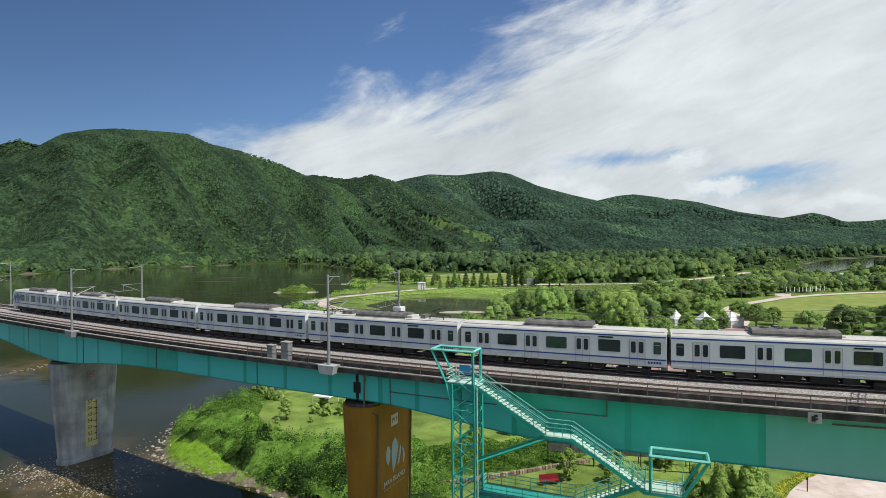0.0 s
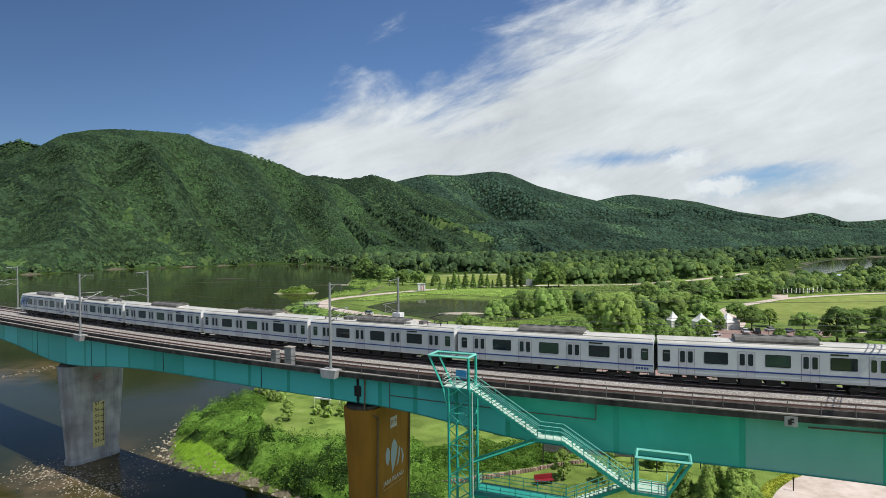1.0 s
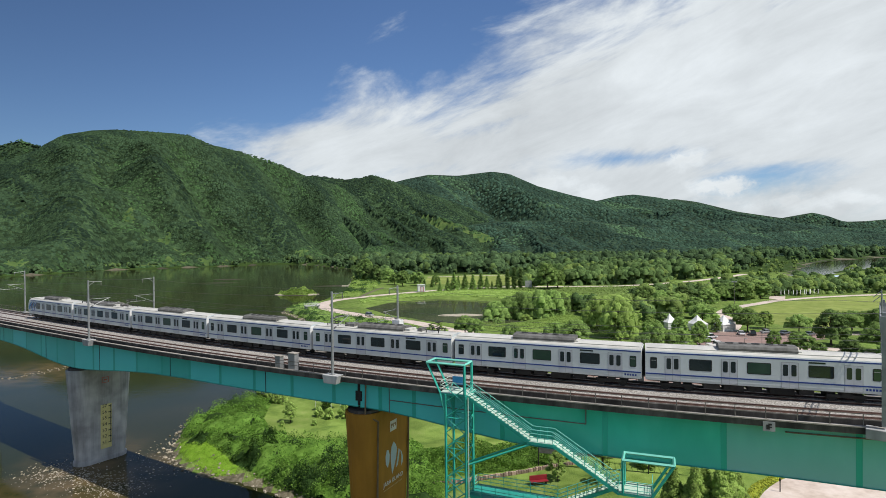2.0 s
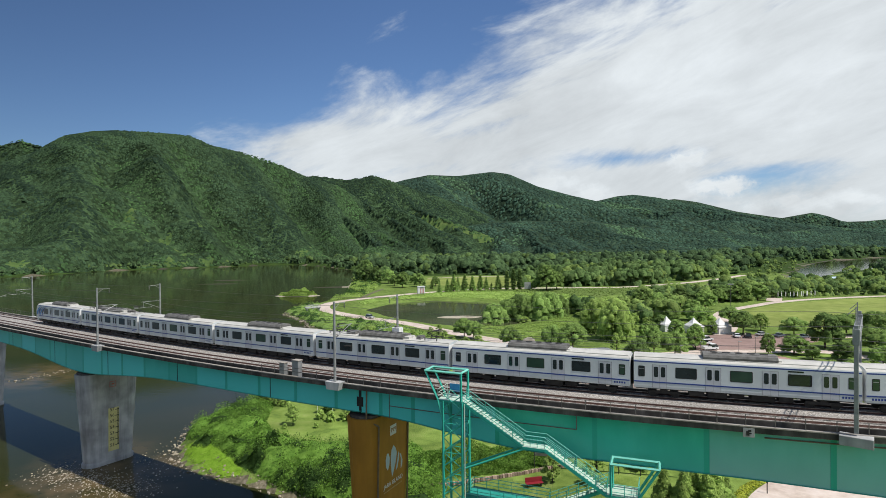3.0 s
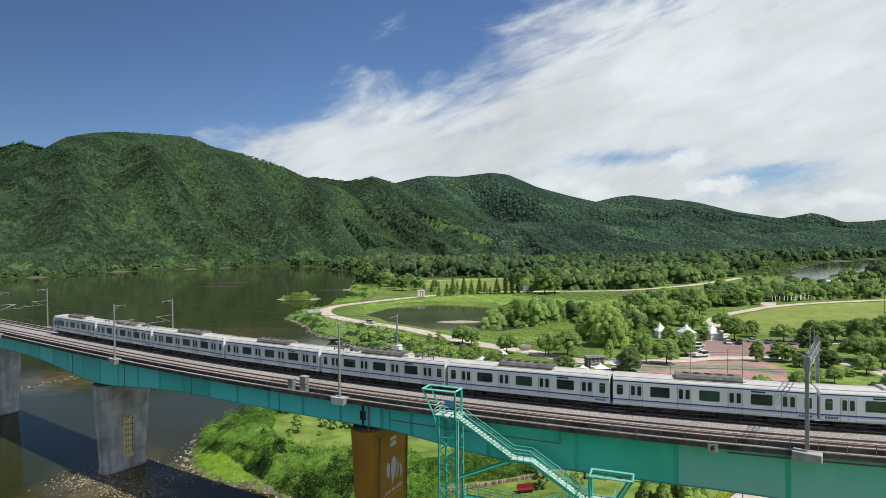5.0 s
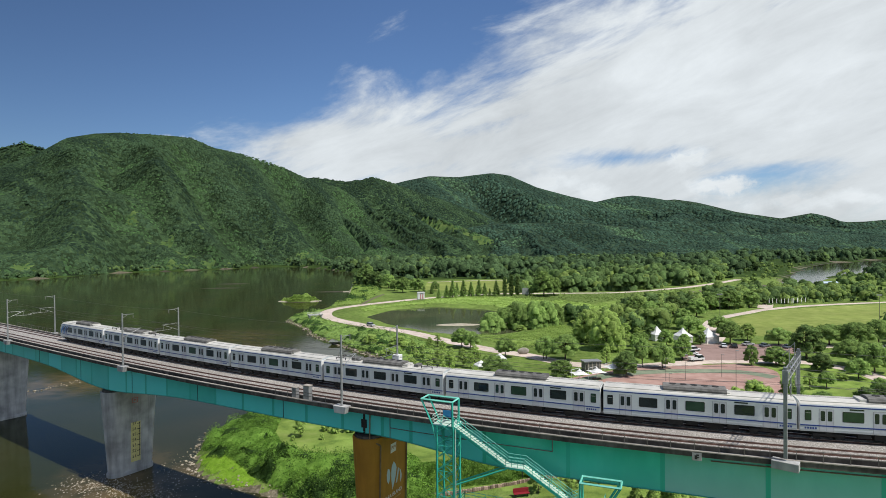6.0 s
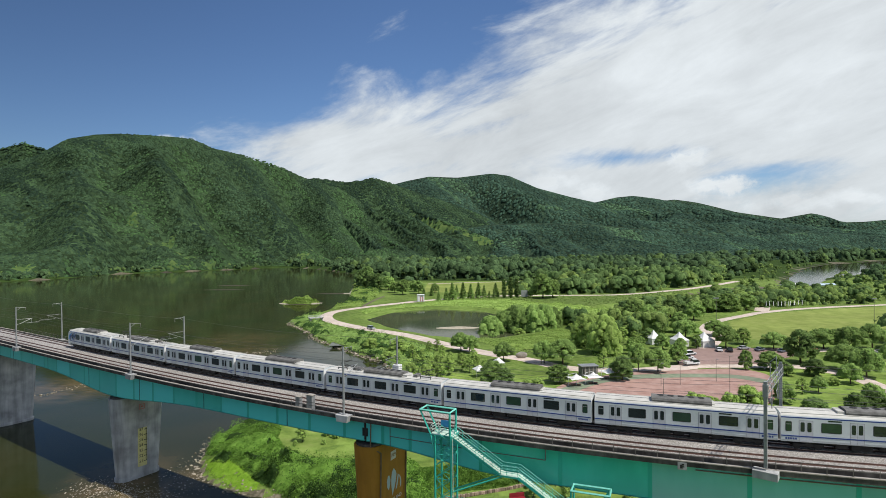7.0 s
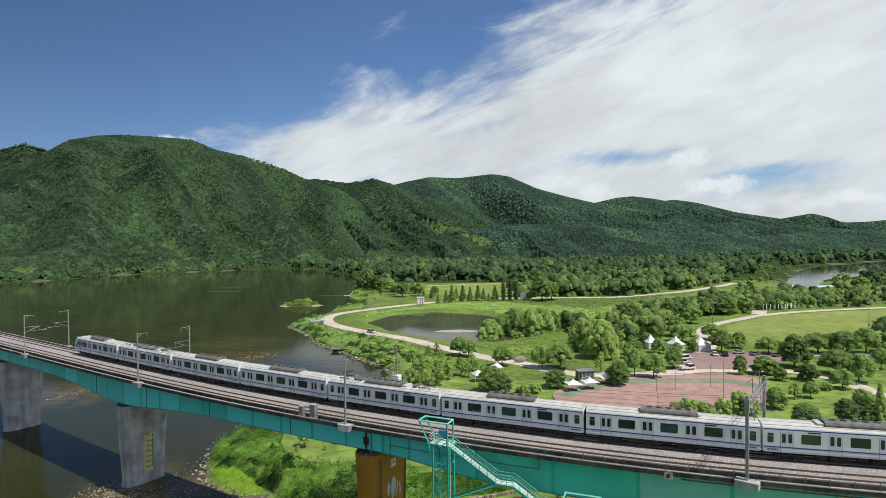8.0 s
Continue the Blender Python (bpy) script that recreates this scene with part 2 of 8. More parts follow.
M["web_panel_pale"] = material("web_panel_pale", [(0.12, 0.5, 0.4), (0.15, 0.53, 0.43), (0.19, 0.56, 0.47)], 0.25, 6, 0.4, bump=0.1, bump_scale=0.6, dist=0.02, big=0.15, big_scale=0.12, stretch=(1, 1, 0.35), spec=0.5, per_object=0.05, low_sheen=(0.27, 0.53, 0.5))
M["web_stiff"] = material("web_stiff", [(0.04, 0.46, 0.36), (0.055, 0.5, 0.41)], 0.5, 6, 0.4, stretch=(1, 1, 0.3))
M["web_stiff_green"] = material("web_stiff_green", [(0.03, 0.44, 0.3), (0.045, 0.49, 0.35)], 0.5, 6, 0.4, stretch=(1, 1, 0.3))
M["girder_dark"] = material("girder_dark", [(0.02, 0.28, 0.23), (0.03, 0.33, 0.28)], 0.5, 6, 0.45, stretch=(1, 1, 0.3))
M["stair_green"] = material("stair_green", [(0.025, 0.36, 0.27), (0.04, 0.43, 0.33)], 1.5, 5, 0.45, big=0.15, big_scale=0.5)
# sunlit copy of the stair green, for top beams and handrails
M["stair_sunlit"] = material("stair_sunlit", [(0.13, 0.5, 0.4), (0.2, 0.56, 0.47)], 1.5, 5, 0.5, big=0.15, big_scale=0.5)
M["stair_pale"] = material("stair_pale", [(0.42, 0.56, 0.47), (0.55, 0.68, 0.58)], 1.5, 5, 0.6, big=0.12, big_scale=0.5)
M["slab"] = material("slab", [(0.035, 0.032, 0.028), (0.07, 0.063, 0.055), (0.13, 0.12, 0.105)], 0.8, 8, 0.9, bump=0.3, bump_scale=6, big=0.4, big_scale=0.25, stretch=(1, 1, 0.3))
M["lip"] = material("lip", [(0.26, 0.235, 0.2), (0.36, 0.33, 0.29)], 1.2, 6, 0.9, big=0.3, big_scale=0.2)
M["concrete"] = material("concrete", [(0.25, 0.252, 0.245), (0.37, 0.373, 0.365), (0.45, 0.448, 0.435)], 0.5, 8, 0.85, bump=0.25, bump_scale=5, big=0.38, big_scale=0.4, stretch=(1.8, 1.8, 0.16))
M["ochre"] = material("ochre", [(0.36, 0.17, 0.018), (0.43, 0.205, 0.024)], 0.6, 6, 0.6, big=0.15, big_scale=0.3, stretch=(1.5, 1.5, 0.3))
M["ballast"] = material("ballast", [(0.16, 0.145, 0.13), (0.32, 0.295, 0.27), (0.52, 0.50, 0.475)], 7.5, 9, 0.95, bump=1.0, bump_scale=14, dist=0.07, big=0.15, big_scale=0.1, spread=(0.36, 0.64))
M["rail"] = material("rail", [(0.05, 0.026, 0.02), (0.11, 0.055, 0.04)], 2, 5, 0.6, 0.2)
M["rail_top"] = material("rail_top", [(0.34, 0.25, 0.21), (0.45, 0.35, 0.30)], 2, 4, 0.35, 0.6)
M["car_body"] = material("car_body", [(0.54, 0.585, 0.585), (0.6, 0.645, 0.645)], 0.4, 4, 0.35, 0.0, big=0.05, big_scale=0.3, spec=0.5)
M["car_roof"] = material("car_roof", [(0.47, 0.46, 0.42), (0.6, 0.585, 0.54)], 0.7, 6, 0.6, big=0.12, big_scale=0.3)
M["steel"] = material("steel", [(0.3, 0.31, 0.31), (0.4, 0.41, 0.41)], 2, 5, 0.5, 0.5, big=0.15, big_scale=0.8)
M["wire"] = material("wire", [(0.05, 0.05, 0.05), (0.08, 0.08, 0.08)], 2, 3, 0.6)
M["dark"] = material("dark", [(0.012, 0.012, 0.012), (0.035, 0.033, 0.03)], 2, 5, 0.7)
M["roof_grey"] = material("roof_grey", [(0.09, 0.088, 0.08), (0.2, 0.195, 0.185)], 1.5, 6, 0.8, big=0.2, big_scale=0.6)
M["blue"] = material("blue", [(0.02, 0.045, 0.20), (0.028, 0.06, 0.25)], 1, 3, 0.35)
M["sky_blue"] = material("sky_blue", [(0.04, 0.2, 0.5), (0.05, 0.24, 0.56)], 1, 3, 0.35)
M["white"] = material("white", [(0.7, 0.7, 0.69), (0.8, 0.8, 0.79)], 1.5, 4, 0.6)
M["bark"] = material("bark", [(0.06, 0.045, 0.03), (0.12, 0.095, 0.07)], 4, 6, 0.95, bump=0.8, dist=0.03)
M["leaf"] = material("leaf", [(0.163, 0.263, 0.070), (0.226, 0.347, 0.091), (0.294, 0.420, 0.121)], 0.8, 5, 0.8, per_object=0.2, per_island=0.2, trans=0.3, bump=1.0, bump_scale=2.6, dist=0.35, spec=0.1)
M["leaf_pale"] = material("leaf_pale", [(0.213, 0.325, 0.073), (0.291, 0.414, 0.101), (0.358, 0.482, 0.134)], 0.8, 5, 0.8, per_object=0.15, per_island=0.2, trans=0.3, bump=1.0, bump_scale=2.6, dist=0.35, spec=0.1)
M["leaf_bank"] = material("leaf_bank", [(0.1, 0.2, 0.03), (0.145, 0.275, 0.042), (0.2, 0.34, 0.065)], 0.8, 5, 0.75, per_object=0.12, per_island=0.28, trans=0.36, spec=0.15, big=0.2, big_scale=0.12)
M["leaf_yellow"] = material("leaf_yellow", [(0.3, 0.35, 0.04), (0.4, 0.43, 0.06)], 0.8, 5, 0.8, per_island=0.25, trans=0.2, spec=0.1)
M["leaf_grass"] = material("leaf_grass", [(0.2, 0.36, 0.035), (0.26, 0.44, 0.045), (0.32, 0.5, 0.07)], 0.8, 5, 0.8, per_island=0.2, trans=0.3, spec=0.1)
M["leaf_bush"] = material("leaf_bush", [(0.026, 0.062, 0.014), (0.042, 0.09, 0.02), (0.062, 0.122, 0.028)], 0.8, 5, 0.75, per_island=0.25, trans=0.25, spec=0.12)
M["leaf_dark"] = material("leaf_dark", [(0.116, 0.189, 0.055), (0.168, 0.257, 0.074)], 0.8, 5, 0.8, per_object=0.25, per_island=0.2, trans=0.3, bump=1.0, bump_scale=2.6, dist=0.35, spec=0.1)
M["forest"] = material("forest", [(0.024, 0.044, 0.021), (0.037, 0.066, 0.029), (0.055, 0.092, 0.040)], 0.15, 10, 0.95, bump=1.0, bump_scale=0.4, dist=4.0, big=0.38, big_scale=0.011, spec=0.05, crowns=8.5)
# ground of the far hills, haze tint put into the colour as well
M["forest_haze"] = material("forest_haze", [(0.025, 0.046, 0.028), (0.038, 0.063, 0.036)], 0.05, 8, 0.95, bump=0.9, bump_scale=0.12, dist=5.0, big=0.3, big_scale=0.006, spec=0.05, crowns=14.0)
M["stone"] = material("stone", [(0.24, 0.205, 0.15), (0.4, 0.35, 0.275)], 2.0, 5, 0.9, per_island=0.35)
M["canvas"] = material("canvas", [(0.72, 0.72, 0.7), (0.8, 0.8, 0.78)], 0.6, 4, 0.8, big=0.06, big_scale=0.4)
M["yellow"] = material("yellow", [(0.56, 0.5, 0.2), (0.66, 0.6, 0.27)], 1.5, 4, 0.7, big=0.1, big_scale=0.8)
M["pale_blue"] = material("pale_blue", [(0.45, 0.58, 0.62), (0.52, 0.64, 0.68)], 1.5, 4, 0.7)
M["red"] = material("red", [(0.2, 0.012, 0.02), (0.27, 0.02, 0.03)], 1, 3, 0.5)
M["glass"] = material("glass", [(0.01, 0.018, 0.018), (0.02, 0.03, 0.03)], 0.6, 3, 0.06, spec=0.8)


def water_material(name, colour, rough, bump, scale, ior=1.33):
    m = bpy.data.materials.new(name)
    m.use_nodes = True
    N, L = nodes_of(m.node_tree)
    out, bs = N("ShaderNodeOutputMaterial"), N("ShaderNodeBsdfPrincipled")
    geo = N("ShaderNodeNewGeometry")
    n = N("ShaderNodeTexNoise")
    n.inputs["Scale"].default_value, n.inputs["Detail"].default_value = 0.03, 5
    L(geo.outputs["Position"], n.inputs["Vector"])
    r = N("ShaderNodeValToRGB")
    r.color_ramp.elements[0].position, r.color_ramp.elements[1].position = 0.35, 0.65
    r.color_ramp.elements[0].color = (*colour[0], 1)
    r.color_ramp.elements[1].color = (*colour[1], 1)
    L(n.outputs["Fac"], r.inputs[0])
    # brown gravel shoals that show through the shallow water: centre, radius, strength
    total = None
    for cx, cy, rad, much in ((-55, 83, 19, 1.0), (-62, 94, 14, 0.55), (-118, 160, 26, 0.85), (-86, 215, 34, 0.6), (-95, 250, 34, 0.45)):
        shoal = N("ShaderNodeVectorMath")
        shoal.operation = "DISTANCE"
        shoal.inputs[1].default_value = (cx, cy, 0)
        L(geo.outputs["Position"], shoal.inputs[0])
        near = N("ShaderNodeMapRange")
        near.interpolation_type = "SMOOTHSTEP"
        near.inputs["From Min"].default_value, near.inputs["From Max"].default_value = rad * 0.15, rad
        near.inputs["To Min"].default_value, near.inputs["To Max"].default_value = much, 0.0
        L(shoal.outputs["Value"], near.inputs[0])
        if total is not None:
            mx = N("ShaderNodeMath")
            mx.operation = "MAXIMUM"
            L(total, mx.inputs[0]), L(near.outputs[0], mx.inputs[1])
        total = near.outputs[0] if total is None else mx.outputs[0]
    n3 = N("ShaderNodeTexNoise")
    n3.inputs["Scale"].default_value, n3.inputs["Detail"].default_value = 0.22, 10
    L(geo.outputs["Position"], n3.inputs["Vector"])
    patch = N("ShaderNodeMath")
    patch.operation, patch.use_clamp = "MULTIPLY_ADD", True
    patch.inputs[1].default_value, patch.inputs[2].default_value = 2.6, -0.75
    L(n3.outputs["Fac"], patch.inputs[0])
    both = N("ShaderNodeMath")
    both.operation = "MULTIPLY"
    L(total, both.inputs[0]), L(patch.outputs[0], both.inputs[1])
    bed = N("ShaderNodeMixRGB")
    bed.inputs["Color2"].default_value = (0.15, 0.105, 0.05, 1)
    L(both.outputs[0], bed.inputs["Fac"]), L(r.outputs[0], bed.inputs["Color1"])
    L(bed.outputs[0], bs.inputs["Base Color"])
    bs.inputs["Roughness"].default_value, bs.inputs["IOR"].default_value = rough, ior
    bs.inputs["Specular IOR Level"].default_value = 0.17
    w = N("ShaderNodeTexNoise")
    w.inputs["Scale"].default_value, w.inputs["Detail"].default_value = scale, 4
    L(geo.outputs["Position"], w.inputs["Vector"])
    b = N("ShaderNodeBump")
    b.inputs["Strength"].default_value, b.inputs["Distance"].default_value = bump, 0.05
    L(w.outputs["Fac"], b.inputs["Height"]), L(b.outputs[0], bs.inputs["Normal"])
    L(bs.outputs[0], out.inputs[0])
    return m


M["river"] = water_material("river", ((0.022, 0.029, 0.009), (0.037, 0.037, 0.013)), 0.07, 0.25, 0.7, 1.33)
M["pond"] = water_material("pond", ((0.05, 0.062, 0.03), (0.085, 0.09, 0.046)), 0.04, 0.1, 0.8)


# ---- building helpers ----
def mesh_object(name, verts, faces, mat, parent=None, smooth=False):
    me = bpy.data.meshes.new(name)
    me.from_pydata([tuple(v) for v in verts], [], faces)
    for mm in (mat if isinstance(mat, (list, tuple)) else [mat]):
        me.materials.append(mm)
    if smooth:
        me.polygons.foreach_set("use_smooth", [True] * len(me.polygons))
    me.update()
    ob = new(name, me)
    if parent is not None:
        ob.parent = parent
    return ob


def part(name, bm, mat, parent=None, label="", smooth=False):
    """Links a bmesh as one mesh object under a thing or a part."""
    me = bpy.data.meshes.new(name)
    bm.to_mesh(me)
    bm.free()
    for mm in (mat if isinstance(mat, (list, tuple)) else [mat]):
        me.materials.append(mm)
    if smooth:
        me.polygons.foreach_set("use_smooth", [True] * len(me.polygons))
    ob = new(name, me)
    if parent is not None:
        ob.parent = parent
    if label:
        tagged(ob, label)
    return ob


def thing(name, m, label, category, group="", kind=""):
    ob = new(name)
    ob.empty_display_size = 0.2
    ob.matrix_world = m
    return tagged(ob, label, category, group, kind)


def add_box(bm, lo, hi, m=None, mat=0, bevel=0.0):
    r = bmesh.ops.create_cube(bm, size=1.0)
    vs = r["verts"]
    c = [(a + b) / 2 for a, b in zip(lo, hi)]
    d = [b - a for a, b in zip(lo, hi)]
    for v in vs:
        v.co = Vector([v.co[i] * d[i] + c[i] for i in range(3)])
        if m is not None:
            v.co = m @ v.co
    fs = {f for v in vs for f in v.link_faces}
    for f in fs:
        f.material_index = mat
    if bevel:
        es = list({e for v in vs for e in v.link_edges})
        bmesh.ops.bevel(bm, geom=es, offset=bevel, segments=2, affect="EDGES", profile=0.6)


def add_rod(bm, a, b, r, n=6, r2=None, mat=0, cap=True):
    a, b = Vector(a), Vector(b)
    d = b - a
    q = d.to_track_quat("Z", "Y").to_matrix()
    r2 = r if r2 is None else r2
    ra = [bm.verts.new(a + q @ Vector((r * math.cos(k * 2 * math.pi / n), r * math.sin(k * 2 * math.pi / n), 0))) for k in range(n)]
    rb = [bm.verts.new(b + q @ Vector((r2 * math.cos(k * 2 * math.pi / n), r2 * math.sin(k * 2 * math.pi / n), 0))) for k in range(n)]
    for k in range(n):
        bm.faces.new((ra[k], ra[(k + 1) % n], rb[(k + 1) % n], rb[k])).material_index = mat
    if cap:
        bm.faces.new(ra[::-1]).material_index = mat
        bm.faces.new(rb).material_index = mat


# ---- ground, water, hills ----
RIVER = [(-562, 695), (-539, 722), (-524, 753), (-512, 856), (-450, 909), (-380, 969), (-307, 1061), (-230, 1000), (-162, 870),
         (-117, 796), (-97, 612), (-84, 500), (-75, 440), (-72, 385), (-80, 335), (-88, 302), (-67, 268), (-59, 248), (-44, 226), (-29, 204),
         (-21, 194), (-15, 177), (-12, 160), (-25, 142), (-43, 128), (-50, 117), (-51, 107), (-49, 98), (-45, 90), (-39, 86),
         (-32, 83.5), (-26, 80), (-15, 70), (0, 50), (10, 20), (20, -80), (20, -300), (-900, -300), (-900, 200), (-700, 500)]
LAKE = [(318, 518), (400, 640), (515, 796), (650, 960), (900, 1120), (1600, 1500), (1600, 1000), (900, 900), (626, 777), (513, 672), (438, 625),
        (360, 515), (304, 474), (290, 478), (252, 446), (214, 424), (166, 376), (122, 328), (95, 346), (134, 377), (176, 422), (226, 468), (265, 486)]
POND = [(-42, 305), (-24, 272), (-2, 246), (12, 236), (24, 237), (38, 249), (55, 262), (45, 300), (25, 337), (-4, 351), (-29, 338)]


def inland(px, py, poly):
    """Signed distance to a polygon, positive outside it."""
    px, py = np.asarray(px, float), np.asarray(py, float)
    best, inside = np.full(px.shape, 1e18), np.zeros(px.shape, bool)
    for (x0, y0), (x1, y1) in zip(poly, poly[1:] + poly[:1]):
        dx, dy = x1 - x0, y1 - y0
        k = np.clip(((px - x0) * dx + (py - y0) * dy) / (dx * dx + dy * dy), 0, 1)
        best = np.minimum(best, (px - x0 - k * dx) ** 2 + (py - y0 - k * dy) ** 2)
        cross = (y0 > py) != (y1 > py)
        with np.errstate(divide="ignore", invalid="ignore"):
            inside ^= cross & (px < (x1 - x0) * (py - y0) / (y1 - y0 if y1 != y0 else 1e-9) + x0)
    d = np.sqrt(best)
    return np.where(inside, -d, d)


def hashed(ix, iy, seed=0):
    h = np.sin(ix * 127.1 + iy * 311.7 + seed * 74.7) * 43758.5453
    return h - np.floor(h)


def vnoise(x, y, seed=0):
    ix, iy = np.floor(x), np.floor(y)
    fx, fy = x - ix, y - iy
    fx, fy = fx * fx * (3 - 2 * fx), fy * fy * (3 - 2 * fy)
    a, b = hashed(ix, iy, seed), hashed(ix + 1, iy, seed)
    c, d = hashed(ix, iy + 1, seed), hashed(ix + 1, iy + 1, seed)
    return (a * (1 - fx) + b * fx) * (1 - fy) + (c * (1 - fx) + d * fx) * fy


def fbm2(x, y, seed=0, octaves=4):
    t, amp, s = 0, 0.5, 1.0
    for k in range(octaves):
        t = t + amp * vnoise(x * s, y * s, seed + k)
        amp, s = amp * 0.5, s * 2.03
    return t


def height(x, y):
    x, y = np.asarray(x, float), np.asarray(y, float)
    wob = (fbm2(x / 9, y / 9, 3) - 0.5) * 4
    d = np.minimum(inland(x, y, RIVER), inland(x, y, LAKE)) + wob
    z = np.where(d > 0, 2.6 * (1 - np.exp(-np.maximum(d, 0) / 3.2)), np.maximum(-1.6, d * 0.16))
    z = z + np.where(d > 6, (fbm2(x / 25, y / 25, 9) - 0.5) * 0.5, 0)
    p = inland(x, y, POND) + wob * 0.6
    z = np.where(p < 6, np.minimum(z, 1.0 + 0.28 * p), z)
    e = ((x - 37) / 9) ** 2 + ((y - 209) / 4.5) ** 2 + wob * 0.1
    z = np.where(e < 2, np.minimum(z, 0.8 + 0.6 * np.maximum(e, 0)), z)
    # islets
    for cx, cy, rx, ry, top in ((-107, 408, 17, 8, 1.3), (-228, 600, 20, 7, 0.5), (-218, 545, 26, 7, 0.5), (-92, 488, 22, 5, 0.6), (10, 271, 20, 6.5, 1.95),
                                (-300, 1010, 20, 5, 0.4)):
        e = ((x - cx) / rx) ** 2 + ((y - cy) / ry) ** 2 + wob * 0.12
        z = np.where(e < 1.6, np.maximum(z, top * (1 - e)), z)
    return z


def spaced(lo, fine_lo, fine_hi, hi, step, grow):
    v = list(np.arange(fine_lo, fine_hi + 1e-6, step))
    s = step
    while v[-1] < hi:
        s *= grow
        v.append(v[-1] + s)
    s = step
    while v[0] > lo:
        s *= grow
        v.insert(0, v[0] - s)
    return np.array(v)


def build_ground():
    xs = spaced(-4500, -105, 160, 4500, 1.9, 1.07)
    ys = spaced(-1500, 40, 360, 4800, 1.9, 1.06)
    X, Y = np.meshgrid(xs, ys)
    Z = height(X, Y)
    nx, ny = len(xs), len(ys)
    i = np.arange((nx - 1) * (ny - 1))
    a = (i // (nx - 1)) * nx + i % (nx - 1)
    faces = np.stack([a, a + 1, a + nx + 1, a + nx], 1)
    ob = mesh_object("ground", np.stack([X.ravel(), Y.ravel(), Z.ravel()], 1).tolist(), faces.tolist(),
                     [M["rough_grass"], M["lawn"], M["bank"], M["river_bed"], M["wood_floor"], M["sand"], M["lawn_dry"]], smooth=True)
    cx, cy = X.ravel()[faces].mean(1), Y.ravel()[faces].mean(1)
    cz = Z.ravel()[faces].mean(1)
    n = fbm2(cx / 14, cy / 14, 5)
    mi = np.zeros(len(faces), int)
    lawn = (inland(cx, cy, LAWN_E) < 0) | (inland(cx, cy, LAWN_S) < 0) | (inland(cx, cy, LAWN_M) < 0) | (inland(cx, cy, LAWN_F) < 0)
    mi[(cy > 600) | (inland(cx, cy, FLOOR_E) < 0)] = 4
    mi[lawn] = 1
    mi[(inland(cx, cy, LAWN_E) < 0) | (inland(cx, cy, LAWN_F) < 0)] = 6
    mi[(cz < 0.05 + n * 0.5)] = 2
    mi[((cx - 10) / 20) ** 2 + ((cy - 271) / 6.5) ** 2 < 0.7] = 5
    mi[(cy > 390) & (cy < 640) & (cx < -80) & (cz > -0.3) & (cz < 0.55)] = 5
    mi[cz < -0.35] = 3
    ob.data.polygons.foreach_set("material_index", mi.tolist())
    tagged(ob, "grassy river flat with lawns, rough meadow and stony banks", "ground", kind="structure")


FLOOR_E = [(425, 420), (330, 350), (360, 335), (420, 330), (700, 300), (2500, 300), (2500, 900), (900, 880), (640, 795), (470, 615), (425, 540)]
LAWN_E = [(125, 225), (150, 275), (186, 305), (231, 323), (300, 340), (330, 330), (300, 245), (211, 238), (150, 215)]
LAWN_S = [(-40, 92), (-38, 118), (-20, 138), (20, 150), (120, 130), (130, 60), (60, 60), (-10, 84), (-25, 88)]
LAWN_M = [(0, 165), (45, 160), (105, 165), (150, 165), (160, 120), (60, 120), (0, 140)]
LAWN_F = [(-15, 470), (40, 440), (80, 458), (105, 590), (40, 582), (-15, 565)]

build_ground()
for nm, poly, z, mat, lab in (("water", [(-1500, -1400), (4400, -1400), (4400, 2400), (-1500, 2400)], 0.0, M["river"], "calm dark green river water"),
                              ("water_pond", [(-48, 224), (62, 224), (62, 356), (-48, 356)], 1.25, M["pond"], "still brown pond water"),
                              ("water_marsh", [(24, 199), (50, 199), (50, 220), (24, 220)], 1.25, M["pond"], "small brown pool in the marsh")):
    ob = mesh_object(nm, [(x, y, z) for x, y in poly], [(0, 1, 2, 3)], mat)
    tagged(ob, lab, "water", kind="structure")


# ravines of the broad hill, in plan, from the crest down to the shore: depth, half width, line
RAVINES = [(38, 36, ((-665, 1140), (-647, 1105), (-584, 1027), (-552, 955), (-525, 920))), (24, 24, ((-560, 1075), (-526, 1025), (-490, 1005), (-455, 985))),
           (42, 38, ((-580, 1250), (-557, 1223), (-518, 1188), (-449, 1150), (-389, 1090), (-345, 1045))), (42, 42, ((-455, 1445), (-436, 1420), (-371, 1352), (-283, 1257), (-220, 1170))),
           (30, 36, ((-250, 1450), (-177, 1295), (-140, 1220))), (18, 44, ((-760, 1080), (-691, 988), (-668, 900), (-655, 830))), (18, 26, ((-470, 1290), (-420, 1225), (-360, 1160), (-310, 1110)))]


def off_line(X, Y, line):
    """Distance in plan to an open line."""
    best = np.full(np.shape(X), 1e9)
    for (x0, y0), (x1, y1) in zip(line, line[1:]):
        dx, dy = x1 - x0, y1 - y0
        k = np.clip(((X - x0) * dx + (Y - y0) * dy) / (dx * dx + dy * dy), 0, 1)
        best = np.minimum(best, np.hypot(X - x0 - k * dx, Y - y0 - k * dy))
    return best


